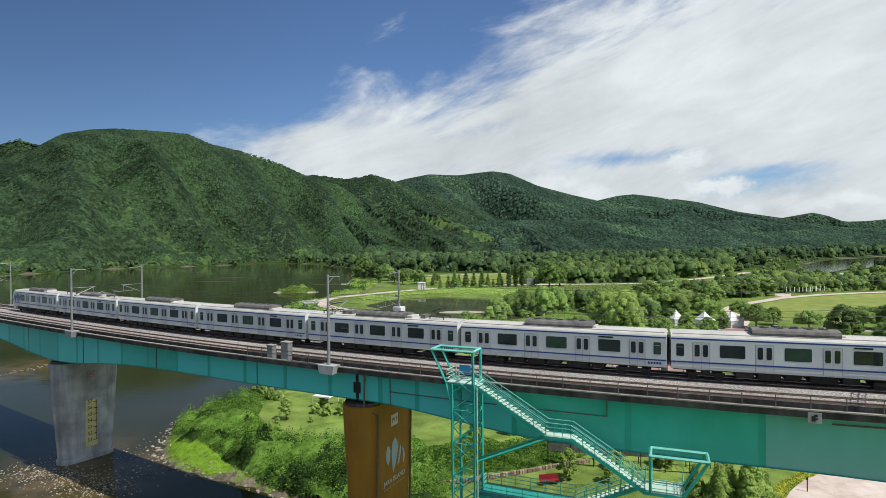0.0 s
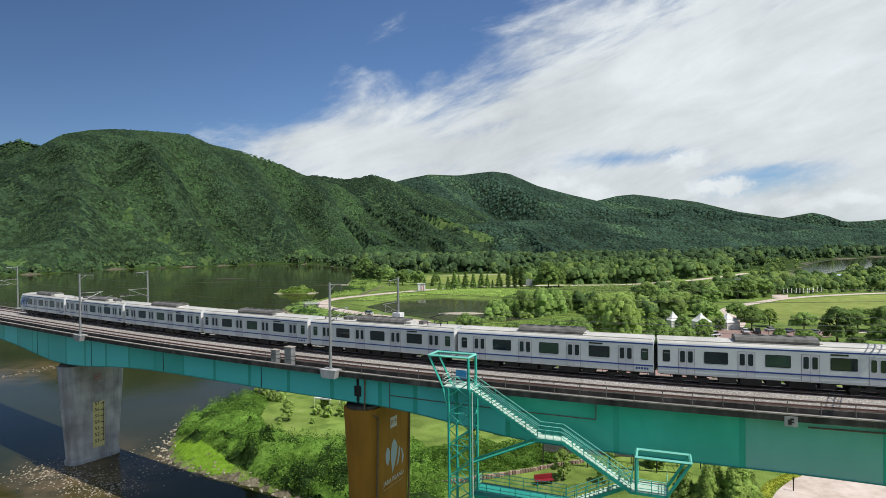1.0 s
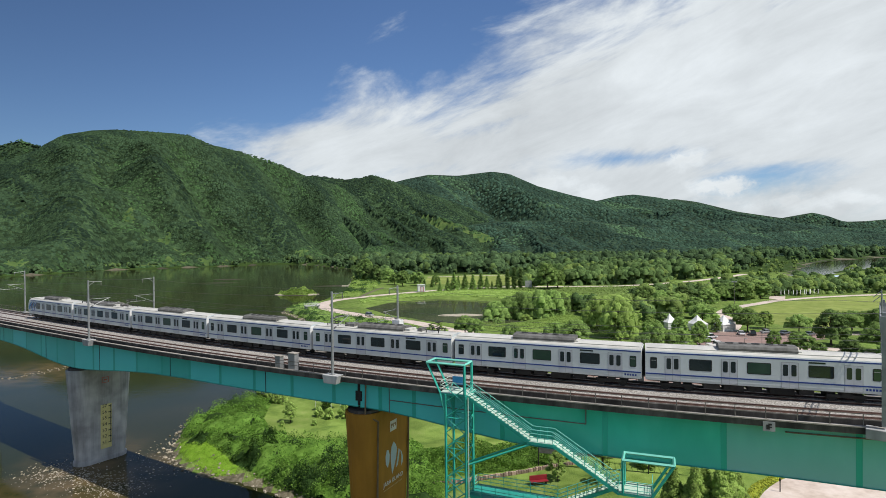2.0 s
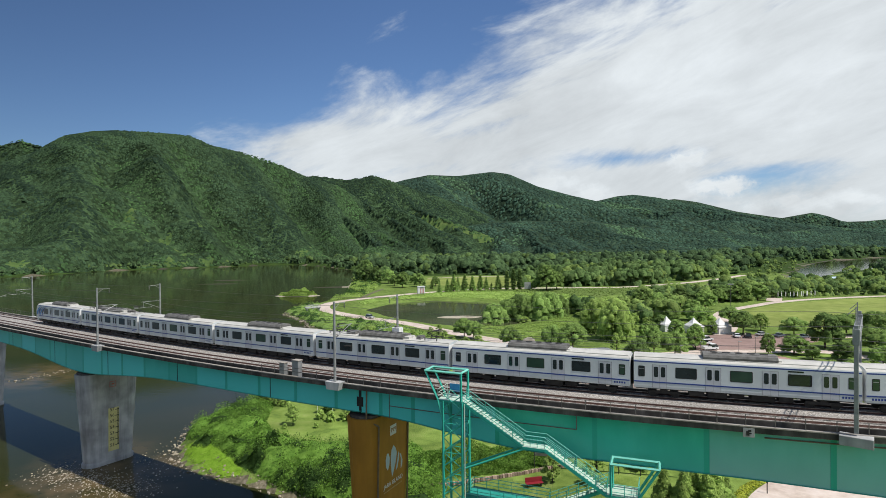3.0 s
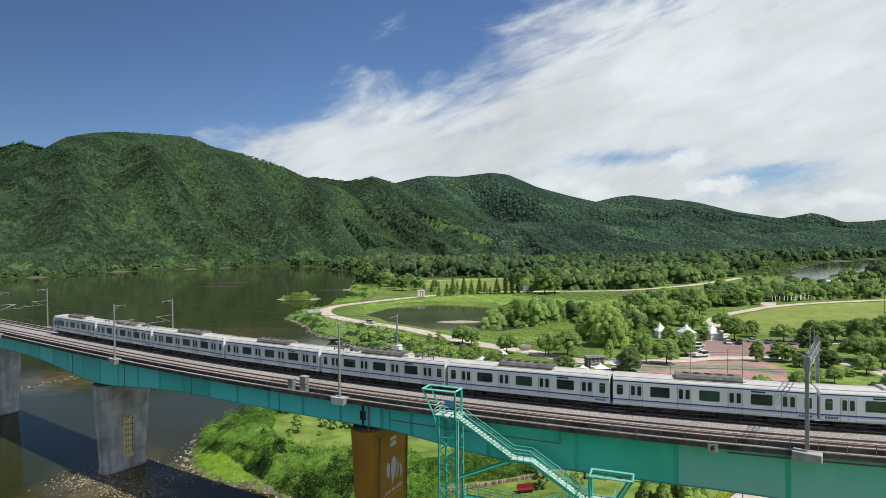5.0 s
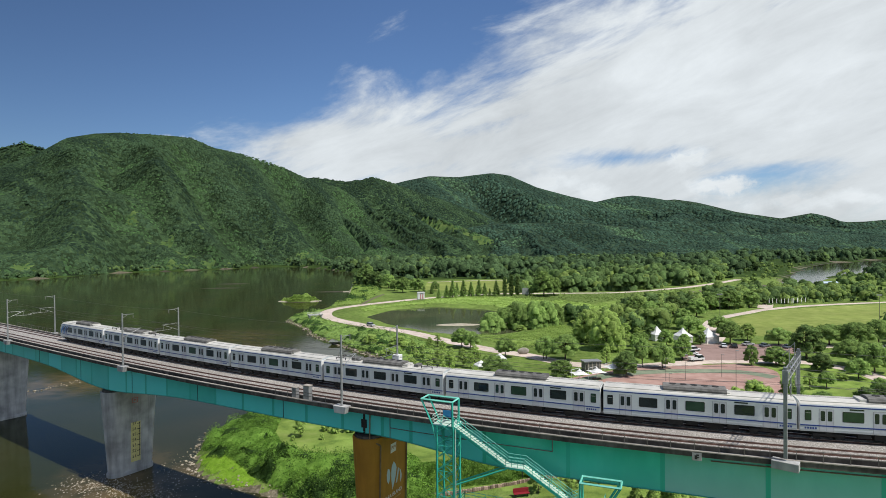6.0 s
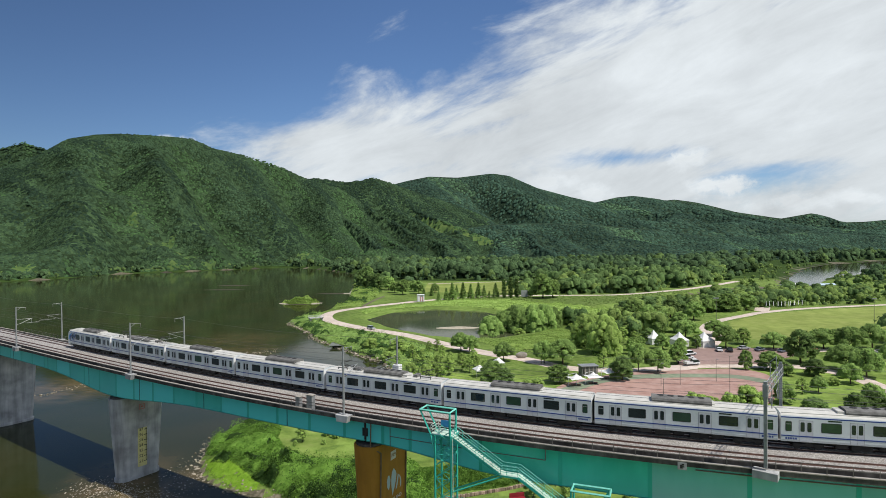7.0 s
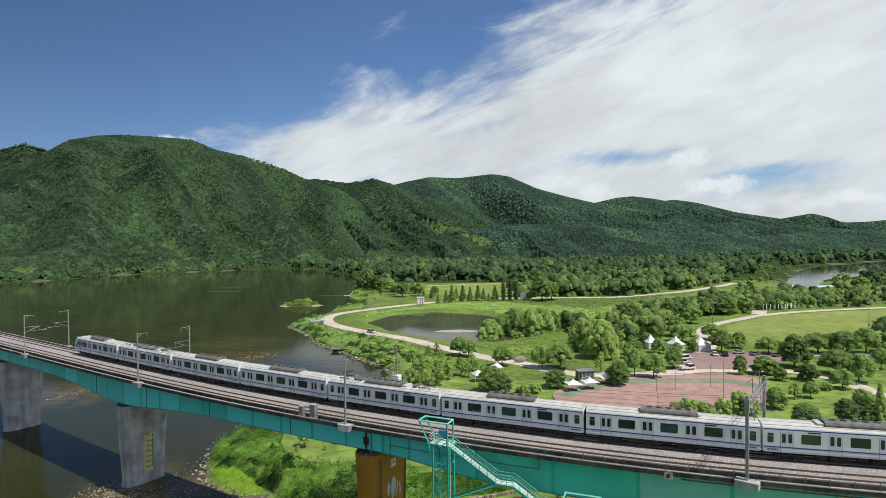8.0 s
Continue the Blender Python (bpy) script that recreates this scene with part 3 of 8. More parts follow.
def ridge_height(X, Y, ridge, width_near, width_far, seed, spur, slant):
    """Height of a range whose crest runs through (x, y, z) points, with spurs that run down to its foot."""
    rx = np.array([r[0] for r in ridge], float)
    crest_y = np.interp(X, rx, [r[1] for r in ridge])
    crest_z = np.interp(X, rx, [r[2] for r in ridge])
    d = Y - crest_y
    near = crest_y - np.interp(X, [f[0] for f in width_near], [f[1] for f in width_near]) if isinstance(width_near, list) else width_near
    w = np.where(d < 0, near, width_far)
    k = np.clip(1 - np.abs(d) / w, 0, 1)
    prof = k ** 1.1
    q = X + slant * d
    warp = (fbm2(X / spur * 0.7, Y / spur * 0.7, seed + 9, 3) - 0.45) * spur * 0.9
    r1 = 1.15 - np.sqrt((2 * vnoise((q + warp) / (spur * 0.75), d / (spur * 3.2), seed + 5) - 1) ** 2 + 0.04)
    r2 = 1.15 - np.sqrt((2 * vnoise((q + warp * 1.6) / (spur * 0.3), d / (spur * 1.1), seed + 7) - 1) ** 2 + 0.05)
    side = np.clip(k * (1 - k) * 5, 0, 1) * np.clip((1 - k) * 4, 0, 1)
    relief = ((r1 - 0.93) * 0.42 + (r2 - 0.9) * 0.18) * (0.5 + fbm2(X / 300, Y / 300, seed + 2, 2)) * (0.5 if seed == 21 else 1.9)
    gully = 0.65 * r1 + 0.35 * r2
    if seed != 22:
        return crest_z * prof + side * relief * crest_z, gully, k
    z = crest_z * prof + side * relief * crest_z * 0.3
    gully = gully * 0.5 + 0.3
    wob = (fbm2(X / 40, Y / 40, 81, 3) - 0.45) * 26
    for deep, wide, line in RAVINES:
        d = off_line(X + wob, Y + wob * 0.5, line)
        cut = np.exp(-(d / wide) ** 1.5)
        z = z + np.clip(k * 6, 0, 1) * np.clip((1 - k) * 4.5, 0, 1) * (deep * 0.45 * np.exp(-((d - wide * 2.1) / wide) ** 2) - deep * cut)
        gully = gully - 0.9 * np.exp(-(d / wide) ** 2) * (deep > 20)
    return z, gully, k


def domes(P, R, H, G, rng, sides=5, low=0.45, rough=0.21):
    """Rounded, uneven tree tops: a skirt, a shoulder ring and a tip each; G tilts the skirt with the slope."""
    n = len(P)
    a = np.arange(sides) * 2 * math.pi / sides
    turn = rng.uniform(0, 6.28, n)
    T = np.zeros((n, 2 * sides + 1, 3))
    for j, (rad, up) in enumerate(((1.0, -low), (0.72, 0.62))):
        ang = a[None] + turn[:, None] + j * math.pi / sides
        r = R[:, None] * rad * rng.uniform(1 - rough, 1 + rough, (n, sides))
        q = slice(j * sides, (j + 1) * sides)
        T[:, q, 0], T[:, q, 1] = np.cos(ang) * r, np.sin(ang) * r
        T[:, q, 2] = (T[:, q, 0] * G[:, :1] + T[:, q, 1] * G[:, 1:]) * 0.8 + up * H[:, None] * rng.uniform(0.96 - rough, 1.04 + rough, (n, sides))
    T[:, -1, :2] = rng.normal(0, 0.12, (n, 2)) * R[:, None]
    T[:, -1, 2] = H * rng.uniform(0.9, 1.15, n)
    tri = []
    for k in range(sides):
        k1 = (k + 1) % sides
        tri += [(k, k1, sides + k), (k1, sides + k1, sides + k), (sides + k, sides + k1, 2 * sides)]
    m = 2 * sides + 1
    F = (np.arange(n)[:, None, None] * m + np.array(tri)[None]).reshape(-1, 3)
    return (T + P[:, None, :]).reshape(-1, 3), F


def crowns_mesh(name, P, R, H, G, mat, rng):
    """Tree tops of a hillside wood, joined, far too many to count."""
    V, F = domes(P, R, H, G, rng, 4)
    ob = foliage(name, V, F, mat)
    ob.data.polygons.foreach_set("use_smooth", np.ones(len(F), bool))
    return tagged(ob, "wooded hillside of small round green tree crowns", "woods", kind="stuff")


def foliage(name, V, F, mat, parent=None):
    me = bpy.data.meshes.new(name)
    me.vertices.add(len(V))
    me.vertices.foreach_set("co", np.asarray(V, np.float32).ravel())
    me.loops.add(F.size)
    me.loops.foreach_set("vertex_index", F.ravel().astype(np.int32))
    me.polygons.add(len(F))
    me.polygons.foreach_set("loop_start", np.arange(0, F.size, F.shape[1], dtype=np.int32))
    me.materials.append(mat)
    me.update()
    me.validate()
    ob = new(name, me)
    if parent is not None:
        ob.parent = parent
    return ob


# clearings on the slopes: centre, half lengths, turn
CLEARINGS = [(-502, 994, 9, 22, -0.5), (-482, 985, 8, 16, -0.5), (-462, 979, 12, 14, 0), (-450, 974, 14, 10, 0), (-456, 1056, 6, 22, 0.3), (-566, 1014, 8, 14, 0.3),
             (-567, 753, 16, 10, 0.4), (-499, 893, 20, 8, 0.8), (-456, 928, 24, 8, 0.7), (-421, 958, 26, 8, 0.7), (-350, 1066, 14, 16, 0.5), (-294, 1095, 26, 9, 0.2),
             (-240, 1131, 22, 14, 0.2), (-41, 1440, 16, 44, 0.9), (-5, 1398, 16, 30, 0.9), (37, 1377, 20, 14, 0), (90, 1340, 36, 14, -0.5), (-130, 1236, 16, 22, 0.3), (-171, 1167, 20, 12, 0.2)]


def cleared(P):
    on = np.zeros(len(P), bool)
    wob = (fbm2(P[:, 0] / 14, P[:, 1] / 14, 77) - 0.45) * 5
    for cx, cy, a, b, turn in CLEARINGS:
        c, sn = math.cos(turn), math.sin(turn)
        dx, dy = P[:, 0] - cx, P[:, 1] - cy
        on |= ((dx * c + dy * sn) / a) ** 2 + ((-dx * sn + dy * c) / b) ** 2 + wob < 1
    return on


def build_hill(label, ridge, x0, x1, y0, y1, step, near, far, seed, spur, cell, mat, slant=0.6):
    step *= 2
    xs, ys = np.arange(x0, x1 + step, step), np.arange(y0, y1 + step, step)
    X, Y = np.meshgrid(xs, ys)
    Z, gully, k = ridge_height(X, Y, ridge, near, far, seed, spur, slant)
    on = k > 0.003
    Z = Z - cell * 0.1 * np.clip(k * 3 - 1, 0, 1) - 2.5 * (1 - np.clip(k * 25, 0, 1))
    nx, ny = len(xs), len(ys)
    i = np.arange((nx - 1) * (ny - 1))
    a = (i // (nx - 1)) * nx + i % (nx - 1)
    faces = np.stack([a, a + 1, a + nx + 1, a + nx], 1)
    faces = faces[on.ravel()[faces].any(1)]
    used, inv = np.unique(faces, return_inverse=True)
    V = np.stack([X.ravel(), Y.ravel(), Z.ravel()], 1)[used]
    ob = mesh_object("hill", V.tolist(), inv.reshape(-1, 4).tolist(), [mat, M["hill_meadow"]], smooth=True)
    ob.data.polygons.foreach_set("material_index", cleared(V[inv.reshape(-1, 4)].mean(1)).astype(int).tolist())
    tagged(ob, label, "hill", "wooded hills round the lake", kind="structure")
    # crowns on a jittered grid; pale broadleaf growth in the gullies and along the foot
    rng = np.random.default_rng(seed)
    gx, gy = np.meshgrid(np.arange(x0, x1, cell), np.arange(y0, y1, cell * 1.1))
    px = gx.ravel() + rng.uniform(-0.5, 0.5, gx.size) * cell
    py = gy.ravel() + rng.uniform(-0.5, 0.5, gx.size) * cell
    Z, gully, k = ridge_height(px, py, ridge, near, far, seed, spur, slant)
    keep = (k > 0.012) & (py < np.interp(px, [r[0] for r in ridge], [r[1] for r in ridge]) + cell * 0.6)
    if mat is not M["forest"]:
        keep &= py < np.interp(px, [r[0] for r in ridge], [r[1] for r in ridge]) - cell * 1.6
    px, py, Z, gully, k = px[keep], py[keep], Z[keep], gully[keep], k[keep]
    # a few clearings stay bare
    bare = cleared(np.stack([px, py], 1)) & (rng.random(len(px)) < 0.5)
    px, py, Z, gully, k = px[~bare], py[~bare], Z[~bare], gully[~bare], k[~bare]
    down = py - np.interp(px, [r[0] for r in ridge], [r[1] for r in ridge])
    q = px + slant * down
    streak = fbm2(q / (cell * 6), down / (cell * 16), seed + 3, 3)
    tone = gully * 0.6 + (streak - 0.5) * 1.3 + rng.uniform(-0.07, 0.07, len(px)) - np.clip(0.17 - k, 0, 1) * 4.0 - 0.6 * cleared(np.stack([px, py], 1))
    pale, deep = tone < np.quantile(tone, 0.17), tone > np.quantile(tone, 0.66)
    e = cell * 1.6
    gx = ridge_height(px + e, py, ridge, near, far, seed, spur, slant)[0] - ridge_height(px - e, py, ridge, near, far, seed, spur, slant)[0]
    gy = Z - ridge_height(px, py - 2 * e, ridge, near, far, seed, spur, slant)[0]
    G = np.clip(np.stack([gx, gy], 1) / (2 * e), -0.85, 0.85)
    P = np.stack([px, py, Z + cell * 0.02 * np.clip(k * 3 - 1, 0, 1) - 0.3], 1)
    R = cell * rng.uniform(0.46, 0.84, len(px))
    H = R * rng.uniform(0.35, 0.85, len(px)) * (0.6 if mat is M["forest"] else 0.5)
    P[:, 2] -= H * (0.25 + 0.6 * np.clip(1 + down / (cell * 4), 0, 1))
    haze_tone = mat is not M["forest"]
    tones = ((deep, "crown_haze_deep" if haze_tone else "crown_deep"), (~pale & ~deep, "crown_haze" if haze_tone else "crown"), (pale, "crown_haze_pale" if haze_tone else "crown_pale"))
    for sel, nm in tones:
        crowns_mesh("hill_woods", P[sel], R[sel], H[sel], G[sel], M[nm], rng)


BACK_L = [(-1553, 1700, 326), (-1345, 1700, 346), (-1268, 1700, 363), (-1199, 1700, 338), (-1088, 1700, 296), (-969, 1700, 226)]
LEFT = [(-1500, 1240, 150), (-1176, 1240, 183), (-986, 1240, 219), (-878, 1240, 255), (-834, 1240, 283), (-771, 1240, 292), (-714, 1240, 294), (-644, 1291, 298), (-596, 1330, 298), (-555, 1361, 280), (-501, 1400, 270), (-442, 1440, 254), (-404, 1463, 239), (-366, 1487, 220), (-276, 1490, 192), (-156, 1490, 116), (-50, 1490, 31)]
# foot of the broad hill along the far shore
LEFT_FOOT = [(-1500, 690), (-600, 690), (-555, 712), (-530, 770), (-515, 862), (-450, 915), (-380, 976), (-310, 1066), (0, 1120)]
MID = [(-540, 1600, 212), (-426, 1600, 230), (-361, 1600, 233), (-280, 1600, 221), (-232, 1600, 225), (-199, 1600, 233), (-151, 1600, 218), (-102, 1600, 200), (-5, 1600, 167), (108, 1600, 125), (237, 1600, 51)]
HIGH = [(-343, 2080, 215), (-196, 2080, 260), (-133, 2080, 276), (-49, 2080, 292), (56, 2080, 287), (182, 2080, 301), (245, 2080, 292), (350, 2080, 245), (475, 2080, 210), (569, 2080, 188), (705, 2080, 122), (873, 2080, 57)]
LOW = [(23, 1420, 25), (65, 1420, 82), (139, 1420, 92), (254, 1420, 92), (356, 1420, 90), (441, 1420, 82), (527, 1420, 74), (636, 1438, 60), (771, 1501, 54), (912, 1564, 61), (1070, 1629, 68), (1223, 1690, 59), (1387, 1751, 44), (1729, 1870, 23)]
EAST = [(408, 2600, 118), (592, 2600, 216), (710, 2600, 225), (801, 2600, 246), (880, 2600, 253), (985, 2600, 239), (1089, 2600, 217), (1351, 2600, 162), (1560, 2600, 121), (1821, 2600, 92), (2051, 2600, 82), (2266, 2600, 75)]
FAR = [(1120, 4200, 242), (1542, 4200, 335), (1711, 4200, 362), (1879, 4200, 336), (2174, 4200, 261), (2510, 4200, 208), (2742, 4200, 248), (2868, 4200, 213), (2974, 4200, 174), (3142, 4200, 177), (3302, 4200, 192), (3605, 4200, 219), (4068, 4200, 172)]

build_hill("far wooded ridge with blue haze in its colour", FAR, 1500, 4300, 3700, 4500, 22, 520, 300, 41, 500, 18, M["forest_haze"])
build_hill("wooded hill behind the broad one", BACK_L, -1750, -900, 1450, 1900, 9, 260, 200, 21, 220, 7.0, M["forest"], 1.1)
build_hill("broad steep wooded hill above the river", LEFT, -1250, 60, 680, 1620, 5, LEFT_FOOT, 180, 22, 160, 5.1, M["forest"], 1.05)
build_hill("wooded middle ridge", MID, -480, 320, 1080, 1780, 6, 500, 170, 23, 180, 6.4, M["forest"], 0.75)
build_hill("high wooded ridge", HIGH, -420, 950, 1240, 2300, 8, 850, 200, 24, 260, 9.8, M["forest_haze"], 0.6)
build_hill("long wooded ridge falling to the lake", EAST, 300, 2400, 1350, 2900, 12, 1200, 280, 25, 330, 13.0, M["forest_haze"], 0.5)
build_hill("low dark wooded ridge above the lake", LOW, 40, 1350, 1050, 2000, 8, 330, 240, 26, 210, 7.0, M["forest_haze"], 0.5)

# ---- the railway bridge ----
def alignment():
    ss = np.arange(-400, 260.01, 0.25)
    c = np.clip(ss, -87, 78)
    th = -0.478 + 0.002746 * c + 1.569e-5 * c * c
    dx, dy = np.cumsum(np.cos(th)) * 0.25, np.cumsum(np.sin(th)) * 0.25
    i = int(np.argmin(abs(ss)))
    return ss, -11.8 + dx - dx[i], 57.66 + dy - dy[i], th


LINE_S, LINE_X, LINE_Y, LINE_T = alignment()
DECK = 22.2


def at(s, u, z):
    """A point s along the bridge, u across it from the near pole line, z up."""
    x, y, t = np.interp(s, LINE_S, LINE_X), np.interp(s, LINE_S, LINE_Y), np.interp(s, LINE_S, LINE_T)
    return Vector((x - math.sin(t) * u, y + math.cos(t) * u, z))


def frame_at(s, u, z):
    """A pose on the bridge: x along it, y across it to the far side."""
    return Matrix.Translation(at(s, u, z)) @ Matrix.Rotation(float(np.interp(s, LINE_S, LINE_T)), 4, "Z")


def swept(name, profile, s0, s1, step, mat, parent=None, closed=True, label=""):
    """A profile of (u, z), or a function of s giving one, swept along the bridge."""
    n = max(1, int(round((s1 - s0) / step)))
    V, F = [], []
    for k in range(n + 1):
        s = s0 + (s1 - s0) * k / n
        P = profile(s) if callable(profile) else profile
        V += [at(s, u, z) for u, z in P]
    m = len(P)
    for k in range(n):
        for j in range(m if closed else m - 1):
            a, b = k * m + j, k * m + (j + 1) % m
            F.append((a, b, b + m, a + m))
    if closed:
        F.append(tuple(range(m))[::-1])
        F.append(tuple(range(n * m, n * m + m)))
    ob = mesh_object(name, V, F, mat, parent)
    if label:
        tagged(ob, label)
    return ob


def smooth01(x):
    x = min(1.0, max(0.0, x))
    return x * x * (3 - 2 * x)


def soffit(s):
    """Underside of the girder: haunched over the river pier, deep again past the land pier."""
    z = 18.6 - 1.95 * math.exp(-((s + 59) / 17) ** 2) - 1.5 * smooth01((s - 4) / 20) - 0.5 * smooth01((s - 40) / 20)
    return z - 1.8 * math.exp(-((s + 179) / 17) ** 2)


def stadium(length, radius, n=10):
    """Plan of a pier: straight flanks, rounded noses, long axis across the bridge (local y)."""
    h = length / 2
    return [(radius * math.cos(a), h + radius * math.sin(a)) for a in [math.pi * k / n for k in range(n + 1)]] + \
           [(radius * math.cos(a), -h + radius * math.sin(a)) for a in [math.pi + math.pi * k / n for k in range(n + 1)]]


def build_pier(bridge, s, mat, top, label):
    """One bridge pier, tapered towards its foot, with a coping and two bearings."""
    m = frame_at(s, 5.5, 0)
    plan = stadium(6.0, 2.1)
    bm = bmesh.new()
    levels = [(-1.5, 0.76), (1.15, 0.79), (top - 1.0, 0.985), (top, 1.0)]
    rings = [[bm.verts.new((x * k, y * k, z)) for x, y in plan] for z, k in levels]
    n = len(plan)
    for a, b in zip(rings, rings[1:]):
        for k in range(n):
            bm.faces.new((a[k], a[(k + 1) % n], b[(k + 1) % n], b[k]))
    bm.faces.new(rings[-1])
    ob = part("pier", bm, mat, bridge, label, smooth=False)
    ob.matrix_world = m
    bm = bmesh.new()
    rings = [[bm.verts.new((x * k, y * k, z)) for x, y in plan] for z, k in ((-1.5, 0.83), (0.55, 0.83), (0.75, 0.80))]
    for a, b in zip(rings, rings[1:]):
        for k in range(n):
            bm.faces.new((a[k], a[(k + 1) % n], b[(k + 1) % n], b[k]))
    bm.faces.new(rings[-1])
    part("pier_foot", bm, M["concrete"], ob, "wet-stained concrete footing of a bridge pier")
    bm = bmesh.new()
    rings = [[bm.verts.new((x * k, y * k, z)) for x, y in plan] for z, k in ((top, 0.93), (top + 0.3, 0.93))]
    for k in range(n):
        bm.faces.new((rings[0][k], rings[0][(k + 1) % n], rings[1][(k + 1) % n], rings[1][k]))
    bm.faces.new(rings[1])
    part("pier_cap", bm, M["slab"], ob, "dark stained bearing shelf")
    gap = soffit(s) - top
    for v in (-3.2, 3.2):
        bm = bmesh.new()
        add_box(bm, (-0.5, v - 0.5, top + 0.3), (0.5, v + 0.5, top + gap + 0.02), bevel=0.04)
        part("bearing", bm, M["dark"], ob)
    return ob


S0, S1 = -330, 170


def build_bridge():
    bridge = thing("railway_bridge", Matrix(), "double-track railway viaduct with teal steel girders and dark concrete deck", "bridge")
    swept("deck_slab", [(0.25, 21.44), (1.3, 21.38), (9.5, 21.38), (10.55, 21.44), (10.55, 21.55), (0.25, 21.55)], S0, S1, 2, M["slab"], bridge, label="dark weathered concrete deck slab")
    # edge beams with a pale worn top, a walkway and the ballast wall behind it
    for side in (0, 1):
        f = (lambda u: u) if not side else (lambda u: 10.8 - u)
        swept("edge_beam", [(f(0.2), 21.42), (f(0.45), 21.42), (f(0.45), 21.93), (f(0.2), 21.93)], S0, S1, 2, M["slab"], bridge, label="dark streaked concrete edge beam")
        swept("coping", [(f(0.14), 21.93), (f(0.5), 21.93), (f(0.5), 22.03), (f(0.14), 22.03)], S0, S1, 2, M["lip"], bridge, label="pale worn coping of the edge beam")
        swept("ballast_wall", [(f(1.35), 21.4), (f(1.55), 21.4), (f(1.55), 22.22), (f(1.35), 22.22)], S0, S1, 2, M["slab"], bridge)
    swept("ballast_bed", [(1.55, 21.4), (9.25, 21.4), (9.25, 22.0), (8.95, 22.06), (5.9, 22.08), (5.4, 21.98), (4.9, 22.08), (1.85, 22.06), (1.55, 22.0)], S0, S1, 2, M["ballast"], bridge, label="grey-brown crushed stone ballast")
    for c in (3.35, 7.65):
        for r in (-0.753, 0.753):
            swept("rail", [(c + r - 0.075, 22.04), (c + r + 0.075, 22.04), (c + r + 0.035, 22.17), (c + r - 0.035, 22.17)], S0, S1, 2, M["rail"], bridge)
            swept("rail_head", [(c + r - 0.036, 22.17), (c + r + 0.036, 22.17), (c + r + 0.036, 22.2), (c + r - 0.036, 22.2)], S0, S1, 2, M["rail_top"], bridge)
            swept("rail_rust", [(c + r - 0.27, 22.05), (c + r + 0.27, 22.05), (c + r + 0.25, 22.092), (c + r - 0.25, 22.092)], S0, S1, 2, M["rail"], bridge, label="rust-stained stones along the rail")
    # girders: two plate webs with flanges; a gap at the expansion joint
    for a, b in ((S0, 2.45), (2.75, S1)):
        for u in (1.3, 8.3):
            g = swept("girder", lambda s, u=u: [(u, soffit(s)), (u + 1.2, soffit(s)), (u + 1.2, 21.4), (u, 21.4)], a, b, 2, M["girder"], bridge, label="teal painted steel box girder")
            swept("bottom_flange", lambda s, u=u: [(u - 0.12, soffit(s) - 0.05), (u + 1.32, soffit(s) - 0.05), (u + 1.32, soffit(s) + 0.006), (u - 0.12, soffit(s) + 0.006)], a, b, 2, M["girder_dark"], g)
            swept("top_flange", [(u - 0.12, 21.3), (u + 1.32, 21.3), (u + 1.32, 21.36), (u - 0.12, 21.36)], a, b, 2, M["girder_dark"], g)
    # stiffened bands and thin field splices on the near web
    bands = [(5.4 + 6.3 * k, 6.3) for k in range(-28, 0)] + [(5.4, 4.2)] + [(9.6 + 9.8 * k, 9.8) for k in range(8)]
    for k, (s, wide) in enumerate(bands):
        if -180 < s < 85:
            bm = bmesh.new()
            add_box(bm, (-0.22, -0.024, soffit(s) + 0.02), (0.22, 0.01, 21.3), frame_at(s, 1.3, 0))
            part("web_stiffener", bm, M["web_stiff"] if s < 18 else M["web_stiff_green"], bridge)
            a, b = s + 0.24, s + wide - 0.24
            for c0, c1 in (((a, 2.4), (2.8, b)) if a < 2.6 < b else ((a, b),)):
                swept("web_panel", lambda q: [(1.285, soffit(q) + 0.03), (1.3, soffit(q) + 0.03), (1.3, 21.29), (1.285, 21.29)], c0, c1, 2, M["web_panel"] if s < 18 else M["web_panel_green"] if s < 38 else M["web_panel_pale"], bridge)
        if k % 3 == 1 and -180 < s < 0:
            bm = bmesh.new()
            add_box(bm, (-0.05, -0.05, soffit(s + 2) + 0.02), (0.05, 0.01, 21.3), frame_at(s + 2, 1.3, 0))
            part("web_splice", bm, M["dark"], bridge)
    bm = bmesh.new()
    add_box(bm, (-0.14, -0.08, 18.75), (0.14, 1.0, 21.25), frame_at(2.6, 1.3, 0))
    add_box(bm, (-0.42, -0.12, 19.25), (0.42, -0.02, 20.35), frame_at(2.6, 1.3, 0), bevel=0.03)
    part("expansion_joint", bm, M["dark"], bridge, "black steel hanger plate at the girder joint")
    for s, mat, top, lab in ((-178, M["concrete"], 16.4, "grey concrete bridge pier standing in the river"), (-119, M["concrete"], 17.9, "grey concrete bridge pier standing in the river"),
                             (-58.5, M["concrete"], 16.1, "grey concrete bridge pier with a yellow water gauge"),
                             (2.4, M["ochre"], 17.9, "ochre painted bridge pier with a pale island emblem"), (63, M["ochre"], 16.0, "ochre painted bridge pier")):
        build_pier(bridge, s, mat, top, lab)
    return bridge


BRIDGE = build_bridge()

# ---- painted marks on the piers ----
def flank(s, y, z, top, out=0.0):
    """A point on the flat flank of a pier that faces along the line."""
    k = 0.79 + (0.985 - 0.79) * (z - 1.15) / (top - 1.0 - 1.15)
    return frame_at(s, 5.5, 0) @ Vector((2.1 * k + out, y, z))


